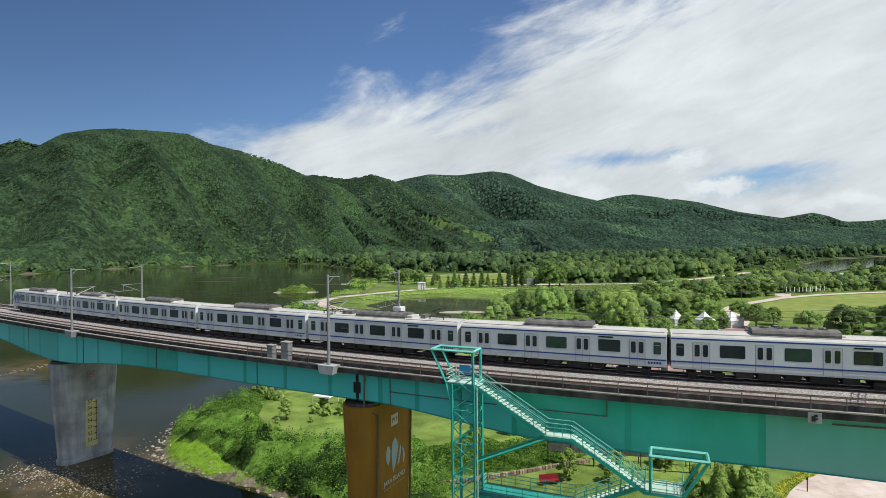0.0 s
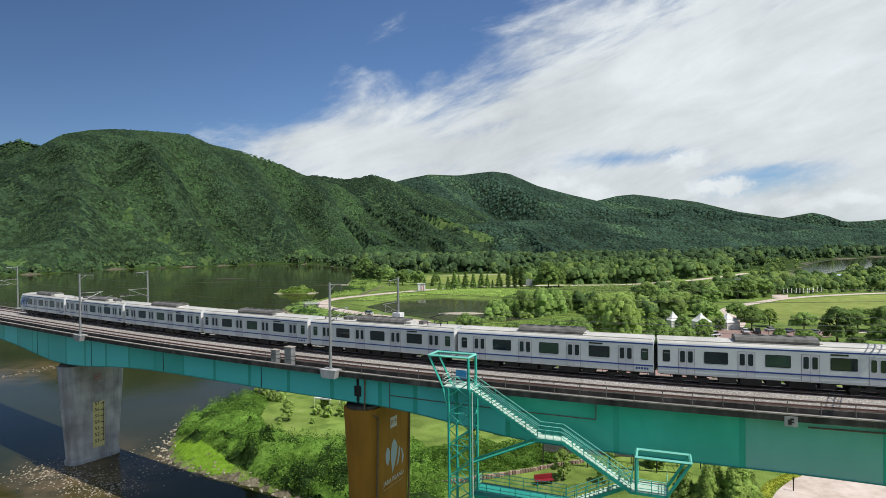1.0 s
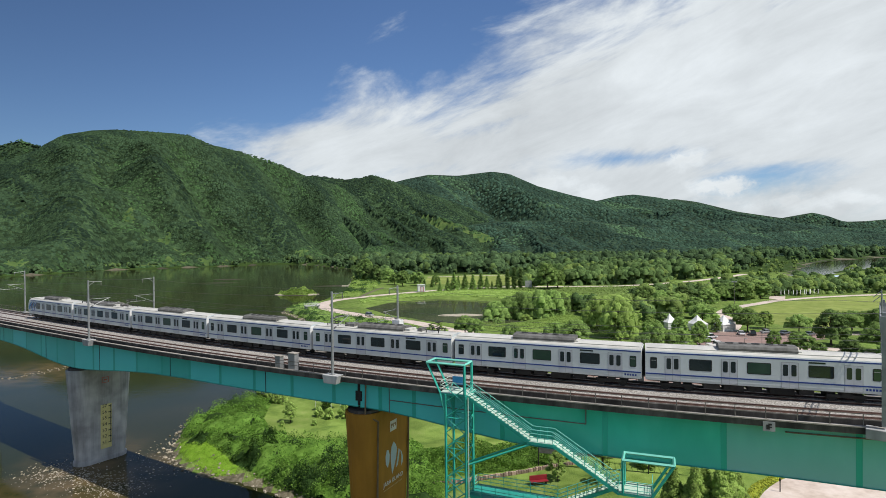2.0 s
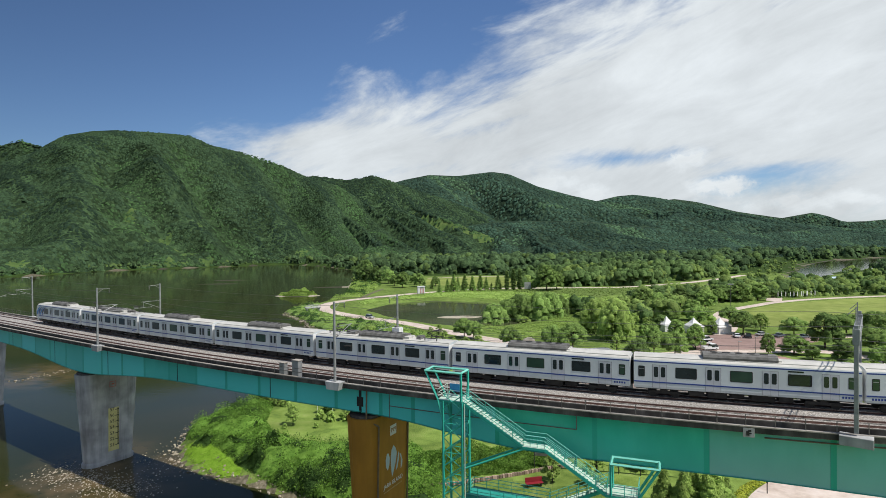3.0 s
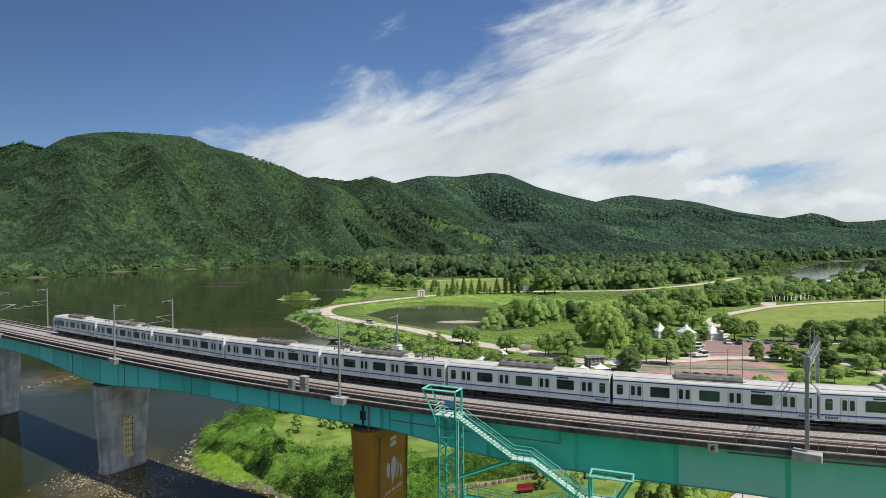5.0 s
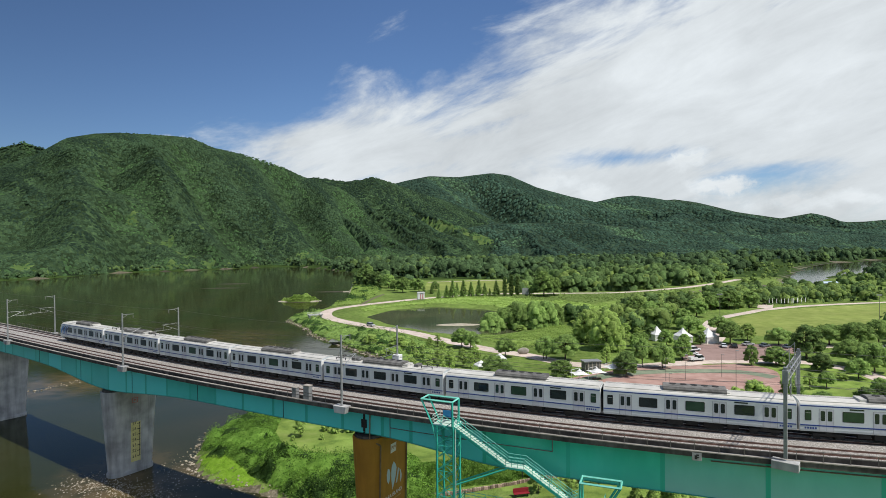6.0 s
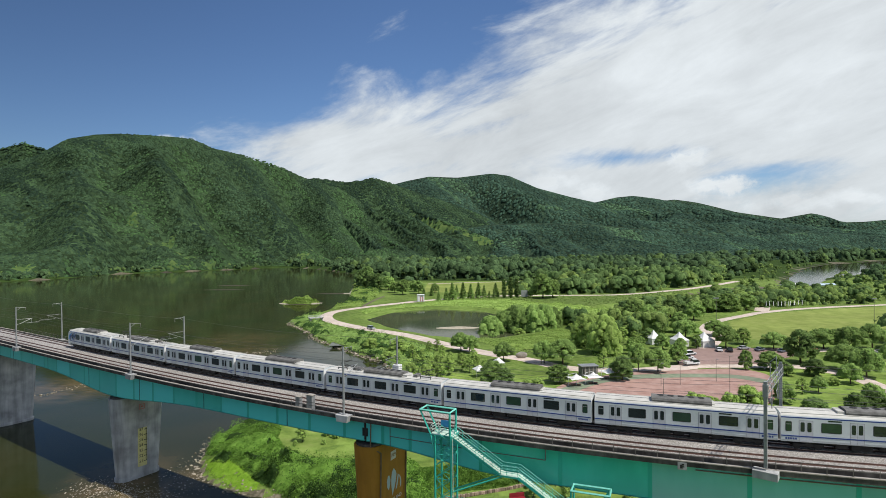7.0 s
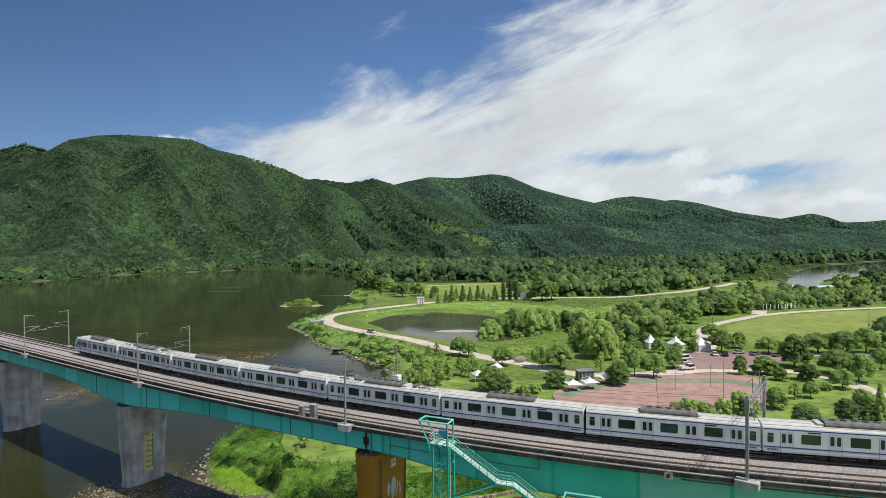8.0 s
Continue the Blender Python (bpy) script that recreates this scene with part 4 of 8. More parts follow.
def flank_plate(bm, s, top, quad, out, mat=0):
    vs = [bm.verts.new(flank(s, y, z, top, out)) for y, z in quad]
    f = bm.faces.new(vs)
    f.material_index = mat
    wall = [bm.verts.new(flank(s, y, z, top, -0.02)) for y, z in quad]
    n = len(vs)
    for k in range(n):
        bm.faces.new((vs[k], vs[(k + 1) % n], wall[(k + 1) % n], wall[k])).material_index = mat


def text_on(word, size, m, mat, parent, name, out=0.01):
    cu = bpy.data.curves.new(name, "FONT")
    cu.body, cu.size, cu.align_x, cu.align_y, cu.extrude = word, size, "CENTER", "CENTER", out
    tmp = new(name, cu)
    dg = bpy.context.evaluated_depsgraph_get()
    me = bpy.data.meshes.new_from_object(tmp.evaluated_get(dg))
    bpy.data.objects.remove(tmp)
    me.materials.append(mat)
    ob = new(name, me)
    ob.parent = parent
    ob.matrix_world = m
    return ob


def flank_pose(s, y, z, top, out):
    """A pose whose x runs along the flank, y up it and z out of it."""
    o = flank(s, y, z, top, out)
    ex = (flank(s, y + 1, z, top, out) - o).normalized()
    ey = (flank(s, y, z + 1, top, out) - o).normalized()
    ez = ex.cross(ey).normalized()
    return Matrix.Translation(o) @ Matrix((ex, ey, ez)).transposed().to_4x4()


def pier_marks():
    S, T = -58.5, 16.1
    g = thing("water_gauge", Matrix(), "yellow water level gauge with black numbers on the river pier", "gauge")
    bm = bmesh.new()
    flank_plate(bm, S, T, [(-0.75, 2.15), (1.05, 2.15), (1.05, 9.7), (-0.75, 9.7)], 0.03)
    part("gauge_board", bm, M["yellow"], g)
    for k in range(7):
        z = 3.05 + k * 1.04
        text_on(str(51 + k), 0.78, flank_pose(S, -0.12, z + 0.12, T, 0.045), M["dark"], g, "number")
        bm = bmesh.new()
        flank_plate(bm, S, T, [(0.42, z - 0.06), (1.0, z - 0.06), (1.0, z + 0.06), (0.42, z + 0.06)], 0.04)
        for j in range(1, 10):
            zz = z + j * 0.104
            if zz < 9.6:
                flank_plate(bm, S, T, [(0.75, zz - 0.03), (1.0, zz - 0.03), (1.0, zz + 0.03), (0.75, zz + 0.03)], 0.04)
        part("scale_marks", bm, M["dark"], g)
    for pos, z, top in ((-58.5, 13.9, 16.1),):
        bm = bmesh.new()
        flank_plate(bm, pos, top, [(-0.7, z - 0.6), (0.7, z - 0.6), (0.7, z + 0.6), (-0.7, z + 0.6)], 0.03)
        p = thing("pier_plate", Matrix(), "small worn plate with red marks on the pier", "sign")
        part("plate", bm, M["concrete"], p)
        bm = bmesh.new()
        for y0, y1, z0, z1 in ((-0.55, 0.55, 0.4, 0.5), (-0.55, 0.55, -0.5, -0.4), (-0.55, -0.45, -0.4, 0.4), (0.45, 0.55, -0.4, 0.4), (-0.2, 0.25, -0.1, 0.15)):
            flank_plate(bm, pos, top, [(y0, z + z0), (y1, z + z0), (y1, z + z1), (y0, z + z1)], 0.04)
        part("marks", bm, M["red_worn"], p)
    # the ochre pier: number, emblem, lettering
    S, T = 2.4, 17.9
    e = thing("pier_emblem", Matrix(), "pale blue painted emblem and white lettering on the ochre pier", "sign")
    shapes = [[(-0.25, 9.9), (0.15, 10.6), (0.55, 11.6), (0.75, 12.6), (0.45, 13.2), (0.0, 13.65), (-0.45, 13.2), (-0.6, 12.4), (-0.55, 11.4)],
              [(-1.2, 11.0), (-0.9, 11.6), (-0.85, 12.4), (-1.1, 13.0), (-1.45, 13.1), (-1.7, 12.4), (-1.6, 11.5)],
              [(0.6, 10.4), (0.95, 10.6), (1.2, 11.4), (1.35, 12.2), (1.15, 12.5), (0.95, 11.7)],
              [(1.75, 10.2), (2.05, 10.6), (2.1, 11.2), (1.8, 11.9), (1.5, 12.2), (1.75, 11.4)]]
    for q in shapes:
        bm = bmesh.new()
        flank_plate(bm, S, T, q, 0.02)
        part("emblem_shape", bm, M["pale_blue"], e)
    text_on("JARA ISLAND", 0.72, flank_pose(S, 0.05, 9.2, T, 0.02), M["white"], e, "lettering")
    bm = bmesh.new()
    for k in range(14):
        flank_plate(bm, S, T, [(-2.0 + k * 0.29, 8.45), (-1.8 + k * 0.29, 8.45), (-1.8 + k * 0.29, 8.6), (-2.0 + k * 0.29, 8.6)], 0.02)
    part("small_lettering", bm, M["ochre_pale"], e)
    n = thing("pier_number", Matrix(), "square white pier number plate on the ochre pier", "sign")
    bm = bmesh.new()
    flank_plate(bm, S, T, [(-0.8, 15.0), (0.55, 15.0), (0.55, 16.2), (-0.8, 16.2)], 0.03)
    part("plate", bm, M["canvas"], n)
    text_on("P19", 0.72, flank_pose(S, -0.12, 15.6, T, 0.04), M["ochre_dark"], n, "number")
    # drain pipes down the pier
    for yy, mat in ((-3.4, M["rail_g"]), (3.2, M["rail_g"])):
        bm = bmesh.new()
        add_rod(bm, flank(S, yy, 16.9, T, 0.1), flank(S, yy, 2.5, T, 0.1), 0.11, 8)
        if yy < 0:
            add_rod(bm, flank(S, yy, 16.9, T, 0.1), at(3.6, 1.0, 17.9), 0.11, 8)
            add_rod(bm, at(3.6, 1.0, 17.9), at(3.6, 1.15, 21.3), 0.09, 8)
        part("drain_pipe", bm, mat, BRIDGE, "grey drain pipe down the pier")


M["rail_g"] = material("rail_g", [(0.16, 0.11, 0.06), (0.24, 0.17, 0.1)], 2, 5, 0.6)
M["ochre_pale"] = material("ochre_pale", [(0.5, 0.33, 0.13), (0.56, 0.38, 0.17)], 2, 4, 0.7)
M["ochre_dark"] = material("ochre_dark", [(0.3, 0.14, 0.015), (0.34, 0.16, 0.02)], 2, 4, 0.7)
M["red_worn"] = material("red_worn", [(0.35, 0.1, 0.08), (0.42, 0.15, 0.12)], 2, 4, 0.8)
pier_marks()

# ---- the train ----
RAIL = 22.2


def quad_panel(bm, x0, x1, z0, z1, y, depth, side, r=0.0, mat=0):
    """A slab lying on a car's side at y, standing proud by depth; side is -1 (near) or 1 (far)."""
    n = 3
    pts = []
    if r:
        for cx, cz, a0 in ((x1 - r, z1 - r, 0), (x0 + r, z1 - r, 90), (x0 + r, z0 + r, 180), (x1 - r, z0 + r, 270)):
            pts += [(cx + r * math.cos(radians(a0 + 90 * k / n)), cz + r * math.sin(radians(a0 + 90 * k / n))) for k in range(n + 1)]
    else:
        pts = [(x1, z1), (x0, z1), (x0, z0), (x1, z0)]
    a = [bm.verts.new((x, side * (y - 0.02), z)) for x, z in pts]
    b = [bm.verts.new((x, side * (y + depth), z)) for x, z in pts]
    m = len(pts)
    for k in range(m):
        bm.faces.new((a[k], a[(k + 1) % m], b[(k + 1) % m], b[k]) if side < 0 else (b[k], b[(k + 1) % m], a[(k + 1) % m], a[k])).material_index = mat
    bm.faces.new(b if side < 0 else b[::-1]).material_index = mat


BODY = [(-1.50, 1.02), (-1.56, 1.25), (-1.56, 3.62), (-1.50, 3.86), (-1.36, 4.0), (-0.9, 4.14), (0.0, 4.2),
        (0.9, 4.14), (1.36, 4.0), (1.50, 3.86), (1.56, 3.62), (1.56, 1.25), (1.50, 1.02)]


def shell(rings, mats):
    """Rings of (x, list of (y, z)) joined into a car shell; the roof faces take the second material."""
    bm = bmesh.new()
    R = [[bm.verts.new((x, y, z)) for y, z in prof] for x, prof in rings]
    n = len(R[0])
    for a, b in zip(R, R[1:]):
        for k in range(n):
            f = bm.faces.new((a[k], b[k], b[(k + 1) % n], a[(k + 1) % n]))
            f.material_index = 1 if 3 <= k <= 8 else 0
    bm.faces.new(R[0])
    bm.faces.new(R[-1][::-1])
    bmesh.ops.recalc_face_normals(bm, faces=bm.faces[:])
    return bm


def bogie(car, x):
    bm = bmesh.new()
    for y in (-1.0, 1.0):
        add_box(bm, (x - 1.5, y - 0.09, 0.42), (x + 1.5, y + 0.09, 0.72), bevel=0.04)
        add_box(bm, (x - 0.35, y - 0.14, 0.55), (x + 0.35, y + 0.14, 1.0), bevel=0.04)
    add_box(bm, (x - 0.3, -0.95, 0.5), (x + 0.3, 0.95, 0.8))
    b = part("bogie", bm, M["dark"], car)
    for dx in (-1.05, 1.05):
        for y in (-0.753, 0.753):
            bm = bmesh.new()
            add_rod(bm, (x + dx, y - 0.065, 0.43), (x + dx, y + 0.065, 0.43), 0.43, 16)
            part("wheel", bm, M["dark"], b)


def pantograph(car, x):
    bm = bmesh.new()
    for y in (-0.8, 0.8):
        add_rod(bm, (x - 0.9, y, 4.45), (x + 0.9, y, 4.45), 0.05)
        for dx in (-0.8, 0.8):
            add_rod(bm, (x + dx, y, 4.15), (x + dx, y, 4.45), 0.06)
    add_rod(bm, (x + 0.6, -0.4, 4.5), (x - 0.9, -0.15, 4.95), 0.035)
    add_rod(bm, (x + 0.6, 0.4, 4.5), (x - 0.9, 0.15, 4.95), 0.035)
    add_rod(bm, (x - 0.9, -0.2, 4.95), (x + 0.5, -0.4, 5.3), 0.03)
    add_rod(bm, (x - 0.9, 0.2, 4.95), (x + 0.5, 0.4, 5.3), 0.03)
    for dx in (0.35, 0.65):
        add_rod(bm, (x + dx, -0.8, 5.33), (x + dx, 0.8, 5.33), 0.04)
    part("pantograph", bm, M["dark"], car, "folding black current collector on the roof")


def build_car(kind, rnd):
    car = thing("train_car", Matrix(), {"mid": "silver-white commuter train car with blue stripes on the far track",
                                        "panto": "silver-white commuter train car with roof current collectors",
                                        "end": "silver-white end car with blue swirls round its cab"}[kind], "train car", "cars of the train")
    L = 9.75
    if kind != "end":
        rings = [(-L, BODY), (L, BODY)]
    else:
        def nose(k, dz):
            return [(y * k, 1.0 + (z - 1.0) * dz) for y, z in BODY]
        rings = [(-L - 0.35, nose(0.72, 0.42)), (-L - 0.3, nose(0.84, 0.55)), (-L, nose(0.93, 0.72)), (-L + 0.45, nose(0.975, 0.9)), (-L + 0.95, nose(1.0, 0.985)), (-L + 1.3, BODY), (L, BODY)]
    part("body", shell(rings, None), [M["car_body"], M["car_roof"]], car)
    bm = bmesh.new()
    x0 = -L + (1.4 if kind == "end" else 0.02)
    for side in (-1, 1):
        quad_panel(bm, x0, L - 0.02, 3.62, 3.74, 1.545, 0.02, side)
        quad_panel(bm, x0, L - 0.02, 1.60, 1.72, 1.56, 0.028, side)
    part("stripe", bm, M["blue"], car, "dark blue band along the car")
    # windows and doors
    for side in (-1, 1):
        wins = [(0, 1.95), (-4.87, 1.95), (4.87, 1.95), (9.0, 0.62)] + ([(-9.0, 0.62)] if kind != "end" else [])
        for xc, w in wins:
            bm = bmesh.new()
            quad_panel(bm, xc - w / 2, xc + w / 2, 2.16, 3.24, 1.56, 0.012, side, 0.1)
            win = part("window", bm, M["dark"], car)
            bm = bmesh.new()
            quad_panel(bm, xc - w / 2 + 0.06, xc + w / 2 - 0.06, 2.22, 3.18, 1.56, 0.02, side, 0.08)
            part("pane", bm, M["glass_green"] if rnd.random() < 0.6 else M["glass"], win)
            if w < 1:
                bm = bmesh.new()
                quad_panel(bm, xc - w / 2 + 0.08, xc + w / 2 - 0.08, 2.92, 2.97, 1.56, 0.03, side)
                part("window_bar", bm, M["steel"], win)
        for xc in (-7.31, -2.44, 2.44, 7.31):
            if kind == "end" and xc < -7:
                xc = -6.9
            bm = bmesh.new()
            quad_panel(bm, xc - 0.69, xc + 0.69, 1.1, 3.42, 1.56, 0.008, side, mat=1)
            quad_panel(bm, xc - 0.65, xc - 0.012, 1.12, 3.38, 1.56, 0.016, side)
            quad_panel(bm, xc + 0.012, xc + 0.65, 1.12, 3.38, 1.56, 0.016, side)
            door = part("door", bm, [M["car_door"], M["door_seam"]], car, "double sliding door with two narrow windows")
            for dx in (-0.33, 0.33):
                bm = bmesh.new()
                quad_panel(bm, xc + dx - 0.2, xc + dx + 0.2, 2.18, 3.2, 1.56, 0.024, side, 0.1)
                part("door_window", bm, M["glass"], door)
        bm = bmesh.new()
        quad_panel(bm, 3.9, 5.2, 3.40, 3.54, 1.56, 0.012, side)
        part("sign_box", bm, M["glass"], car, "dark destination display")
        bm = bmesh.new()
        for k in range(5):
            quad_panel(bm, 8.2 + k * 0.24, 8.36 + k * 0.24, 1.28, 1.47, 1.56, 0.012, side)
        part("lettering", bm, M["blue"], car, "row of small blue marks")
    # roof: cooling unit, ribs, small boxes
    bm = bmesh.new()
    prof = [(-1.0, 4.08), (-1.06, 4.32), (-0.92, 4.55), (-0.5, 4.68), (0.5, 4.68), (0.92, 4.55), (1.06, 4.32), (1.0, 4.08)]
    A = [bm.verts.new((-3.25, y, z)) for y, z in prof]
    B = [bm.verts.new((3.25, y, z)) for y, z in prof]
    for k in range(7):
        bm.faces.new((A[k], B[k], B[k + 1], A[k + 1]))
    bm.faces.new(A), bm.faces.new(B[::-1])
    bmesh.ops.recalc_face_normals(bm, faces=bm.faces[:])
    ac = part("cooling_unit", bm, M["roof_grey"], car, "long dark grey roof cooling unit")
    for k in range(5):
        bm = bmesh.new()
        add_rod(bm, (-2.2 + k * 1.1, 0, 4.66), (-2.2 + k * 1.1, 0, 4.72), 0.36, 12)
        part("fan_grille", bm, M["dark"], ac)
    bm = bmesh.new()
    add_box(bm, (3.28, -0.8, 4.1), (4.0 if kind != "mid" else 3.6, 0.8, 4.42 if kind != "mid" else 4.3), bevel=0.07)
    part("roof_duct", bm, M["car_roof"], car, "pale end cover beside the cooling unit")
    bm = bmesh.new()
    for side in (-1, 1):
        add_box(bm, (-9.6, side * 1.2 - 0.04, 4.04), (9.6, side * 1.2 + 0.04, 4.12))
    part("roof_gutter", bm, M["car_roof"], car)
    if kind == "panto":
        for x in (-7.2, 7.0):
            pantograph(car, x)
        for x in (-5.2, -4.4, 5.2):
            bm = bmesh.new()
            add_box(bm, (x - 0.3, -0.6, 4.1), (x + 0.3, 0.6, 4.55), bevel=0.04)
            part("switch_box", bm, M["roof_grey"], car)
        bm = bmesh.new()
        add_rod(bm, (-9, 0.9, 4.4), (-3.2, 0.9, 4.4), 0.03)
        for x in np.arange(-9, -3.4, 0.7):
            add_rod(bm, (x, 0.9, 4.1), (x, 0.9, 4.4), 0.05)
        part("busbar", bm, M["roof_grey"], car, "grey insulated bus bar on the roof")
    # underfloor
    for x0, x1, zb in ((-4.6, -3.2, 0.5), (-2.9, -1.2, 0.42), (-0.9, 0.3, 0.55), (0.9, 2.9, 0.4), (3.2, 4.4, 0.5)):
        bm = bmesh.new()
        add_box(bm, (x0, -1.38, zb), (x1, 1.38, 1.05), bevel=0.05)
        part("underfloor_box", bm, M["under"], car)
    bm = bmesh.new()
    add_box(bm, (-L + 0.2, -1.3, 0.9), (L - 0.2, 1.3, 1.03))
    part("underframe", bm, M["dark"], car)
    for x in (-6.9, 6.9):
        bogie(car, x)
    # gangway at the joint
    bm = bmesh.new()
    for k in range(5):
        add_box(bm, (L + 0.02 + k * 0.1, -0.75, 1.1), (L + 0.07 + k * 0.1, 0.75, 3.6))
    part("gangway", bm, M["dark"], car, "black folded gangway bellows")
    bm = bmesh.new()
    add_box(bm, (L - 0.05, -1.5, 1.1), (L + 0.03, 1.5, 3.9))
    part("end_wall", bm, M["white"], car)
    if kind == "end":
        # cab glass, blue swirls and lamps
        bm = bmesh.new()
        pts = []
        for y, z, x in ((-1.05, 3.9, -L + 0.62), (1.05, 3.9, -L + 0.62), (1.2, 2.75, -L - 0.16), (-1.2, 2.75, -L - 0.16)):
            pts.append(bm.verts.new((x - 0.12, y, z)))
        bm.faces.new(pts)
        bm.faces.ensure_lookup_table()
        r = bmesh.ops.extrude_face_region(bm, geom=bm.faces[:])
        for v in [g for g in r["geom"] if isinstance(g, bmesh.types.BMVert)]:
            v.co.x += 0.1
        part("windscreen", bm, M["glass"], car, "large dark sloping windscreen")
        for side in (-1, 1):
            for k in range(4):
                # a band that sweeps down towards the cab, tapering at both ends
                bm = bmesh.new()
                edge = []
                for j in range(11):
                    f = j / 10
                    x = -5.0 - 0.78 * k - 1.5 * f - 0.25 * math.sin(f * math.pi)
                    edge.append((x, 3.5 - 1.7 * f, 0.62 * math.sin(math.pi * (0.08 + 0.84 * f)) ** 0.7))
                L0 = [bm.verts.new((x, side * 1.579, z)) for x, z, w in edge]
                L1 = [bm.verts.new((x - w, side * 1.579, z)) for x, z, w in edge]
                for j in range(10):
                    bm.faces.new((L0[j], L0[j + 1], L1[j + 1], L1[j]))
                part("swirl", bm, M["blue"] if k % 2 == 0 else M["sky_blue"], car, "blue painted sweeping band behind the cab")
            bm = bmesh.new()
            quad_panel(bm, -8.6, -7.95, 2.45, 3.2, 1.56, 0.012, side, 0.1)
            part("cab_window", bm, M["glass"], car)
            bm = bmesh.new()
            add_rod(bm, (-L - 0.4, side * 0.8, 1.9), (-L - 0.2, side * 0.8, 1.9), 0.13, 10)
            part("headlight", bm, M["white"], car)
        bm = bmesh.new()
        add_box(bm, (-L - 0.3, -1.2, 0.45), (-L + 0.6, 1.2, 1.1), bevel=0.12)
        part("front_skirt", bm, M["car_body"], car)
    return car


M["glass_green"] = material("glass_green", [(0.02, 0.05, 0.03), (0.035, 0.075, 0.045)], 0.6, 3, 0.06, spec=0.8)
M["car_door"] = material("car_door", [(0.46, 0.48, 0.5), (0.51, 0.53, 0.55)], 0.5, 4, 0.4)
M["door_seam"] = material("door_seam", [(0.24, 0.25, 0.26), (0.28, 0.29, 0.3)], 0.5, 4, 0.5)
M["under"] = material("under", [(0.012, 0.011, 0.01), (0.035, 0.032, 0.028)], 1.2, 6, 0.85, per_object=0.3)


def build_train():
    rnd = random.Random(5)
    protos = {k: build_car(k, rnd) for k in ("end", "panto", "mid")}
    first = dict.fromkeys(protos, True)
    for k in range(8):
        s = 12.05 - 20.35 * 4.5 + 20.35 * k
        kind = "end" if k in (0, 7) else "panto" if k in (1, 4) else "mid"
        a, b = at(s - 7, 7.65, RAIL), at(s + 7, 7.65, RAIL)
        d = b - a
        m = Matrix.Translation((a + b) / 2) @ Matrix.Rotation(math.atan2(d.y, d.x) + (math.pi if k == 7 else 0), 4, "Z")
        if first[kind]:
            protos[kind].matrix_world = m
            first[kind] = False
        else:
            copy_thing(protos[kind], m)


build_train()

# ---- masts, wires, cabinets, railings on the bridge ----
def build_mast(s, u, cantilever=True, box=False):
    inward = 1 if u < 5 else -1
    mast = thing("catenary_mast", frame_at(s, u, DECK), "grey steel overhead line mast on a concrete bracket", "mast", "overhead line masts")
    bm = bmesh.new()
    add_rod(bm, (0, 0, 0), (0, 0, 9.15), 0.165, 10, 0.12)
    add_box(bm, (-0.25, -0.25, 0), (0.25, 0.25, 0.06))
    part("post", bm, M["steel"], mast)
    bm = bmesh.new()
    add_box(bm, (-1.05, -0.55, -0.95), (1.05, 0.55, -0.02), bevel=0.05)
    for v in bm.verts:
        if v.co.z < -0.5:
            v.co.x *= 0.8
    part("bracket", bm, M["concrete"], mast, "stained concrete mast bracket")
    if cantilever:
        bm = bmesh.new()
        i = inward
        add_rod(bm, (0, 0.1 * i, 4.95), (0, 3.0 * i, 6.15), 0.04)
        add_rod(bm, (0, 0.1 * i, 6.2), (0, 3.3 * i, 6.2), 0.036)
        add_rod(bm, (0, 1.3 * i, 5.45), (0, 1.6 * i, 5.25), 0.025)
        part("cantilever", bm, M["steel"], mast, "sloping tubular bracket arm")
        for z, y in ((5.05, 0.35), (6.2, 0.4)):
            bm = bmesh.new()
            add_rod(bm, (0, (y - 0.02) * i, z - 0.01), (0, (y + 0.36) * i, z + 0.11), 0.05, 8)
            for k in range(4):
                add_rod(bm, (0, (y + k * 0.09) * i, z + k * 0.03), (0, (y + k * 0.09 + 0.05) * i, z + k * 0.03 + 0.01), 0.09, 8)
            part("insulator", bm, M["roof_grey"], mast)
        bm = bmesh.new()
        add_rod(bm, (0, 0, 8.95), (0, 2.0 * i, 8.85), 0.04)
        add_rod(bm, (0, 0.1 * i, 8.3), (0, 0.9 * i, 8.88), 0.025)
        arm = part("feeder_arm", bm, M["steel"], mast)
        bm = bmesh.new()
        add_rod(bm, (0, 1.9 * i, 8.85), (0, 1.9 * i, 8.2), 0.025, 6)
        for k in range(5):
            add_rod(bm, (0, 1.9 * i, 8.66 - k * 0.09), (0, 1.9 * i, 8.62 - k * 0.09), 0.09, 8)
        part("insulator", bm, M["roof_grey"], arm)
        bm = bmesh.new()
        add_rod(bm, (0.1, 1.6 * i, 5.25), (0.1, 4.6 * i, 5.2), 0.028)
        add_rod(bm, (0.1, 3.0 * i, 6.15), (0.1, 3.0 * i, 5.2), 0.022)
        add_rod(bm, (0.1, 3.6 * i, 5.2), (0.1, 4.7 * i, 5.5), 0.02)
        part("steady_arm", bm, M["steel"], mast)
    if box:
        bm = bmesh.new()
        add_box(bm, (-0.55, -0.5, 4.0), (0.55, 0.5, 4.9), bevel=0.06)
        part("transformer", bm, M["white"], mast, "white transformer box on the mast")
        bm = bmesh.new()
        for x in (-0.4, 0.4):
            add_rod(bm, (x, 0, 0), (x, 0, 4.0), 0.04)
        for k in range(9):
            add_rod(bm, (-0.4, 0, 0.3 + 0.42 * k), (0.4, 0, 0.5 + 0.42 * k), 0.025)
        part("ladder_frame", bm, M["steel"], mast)
    return mast


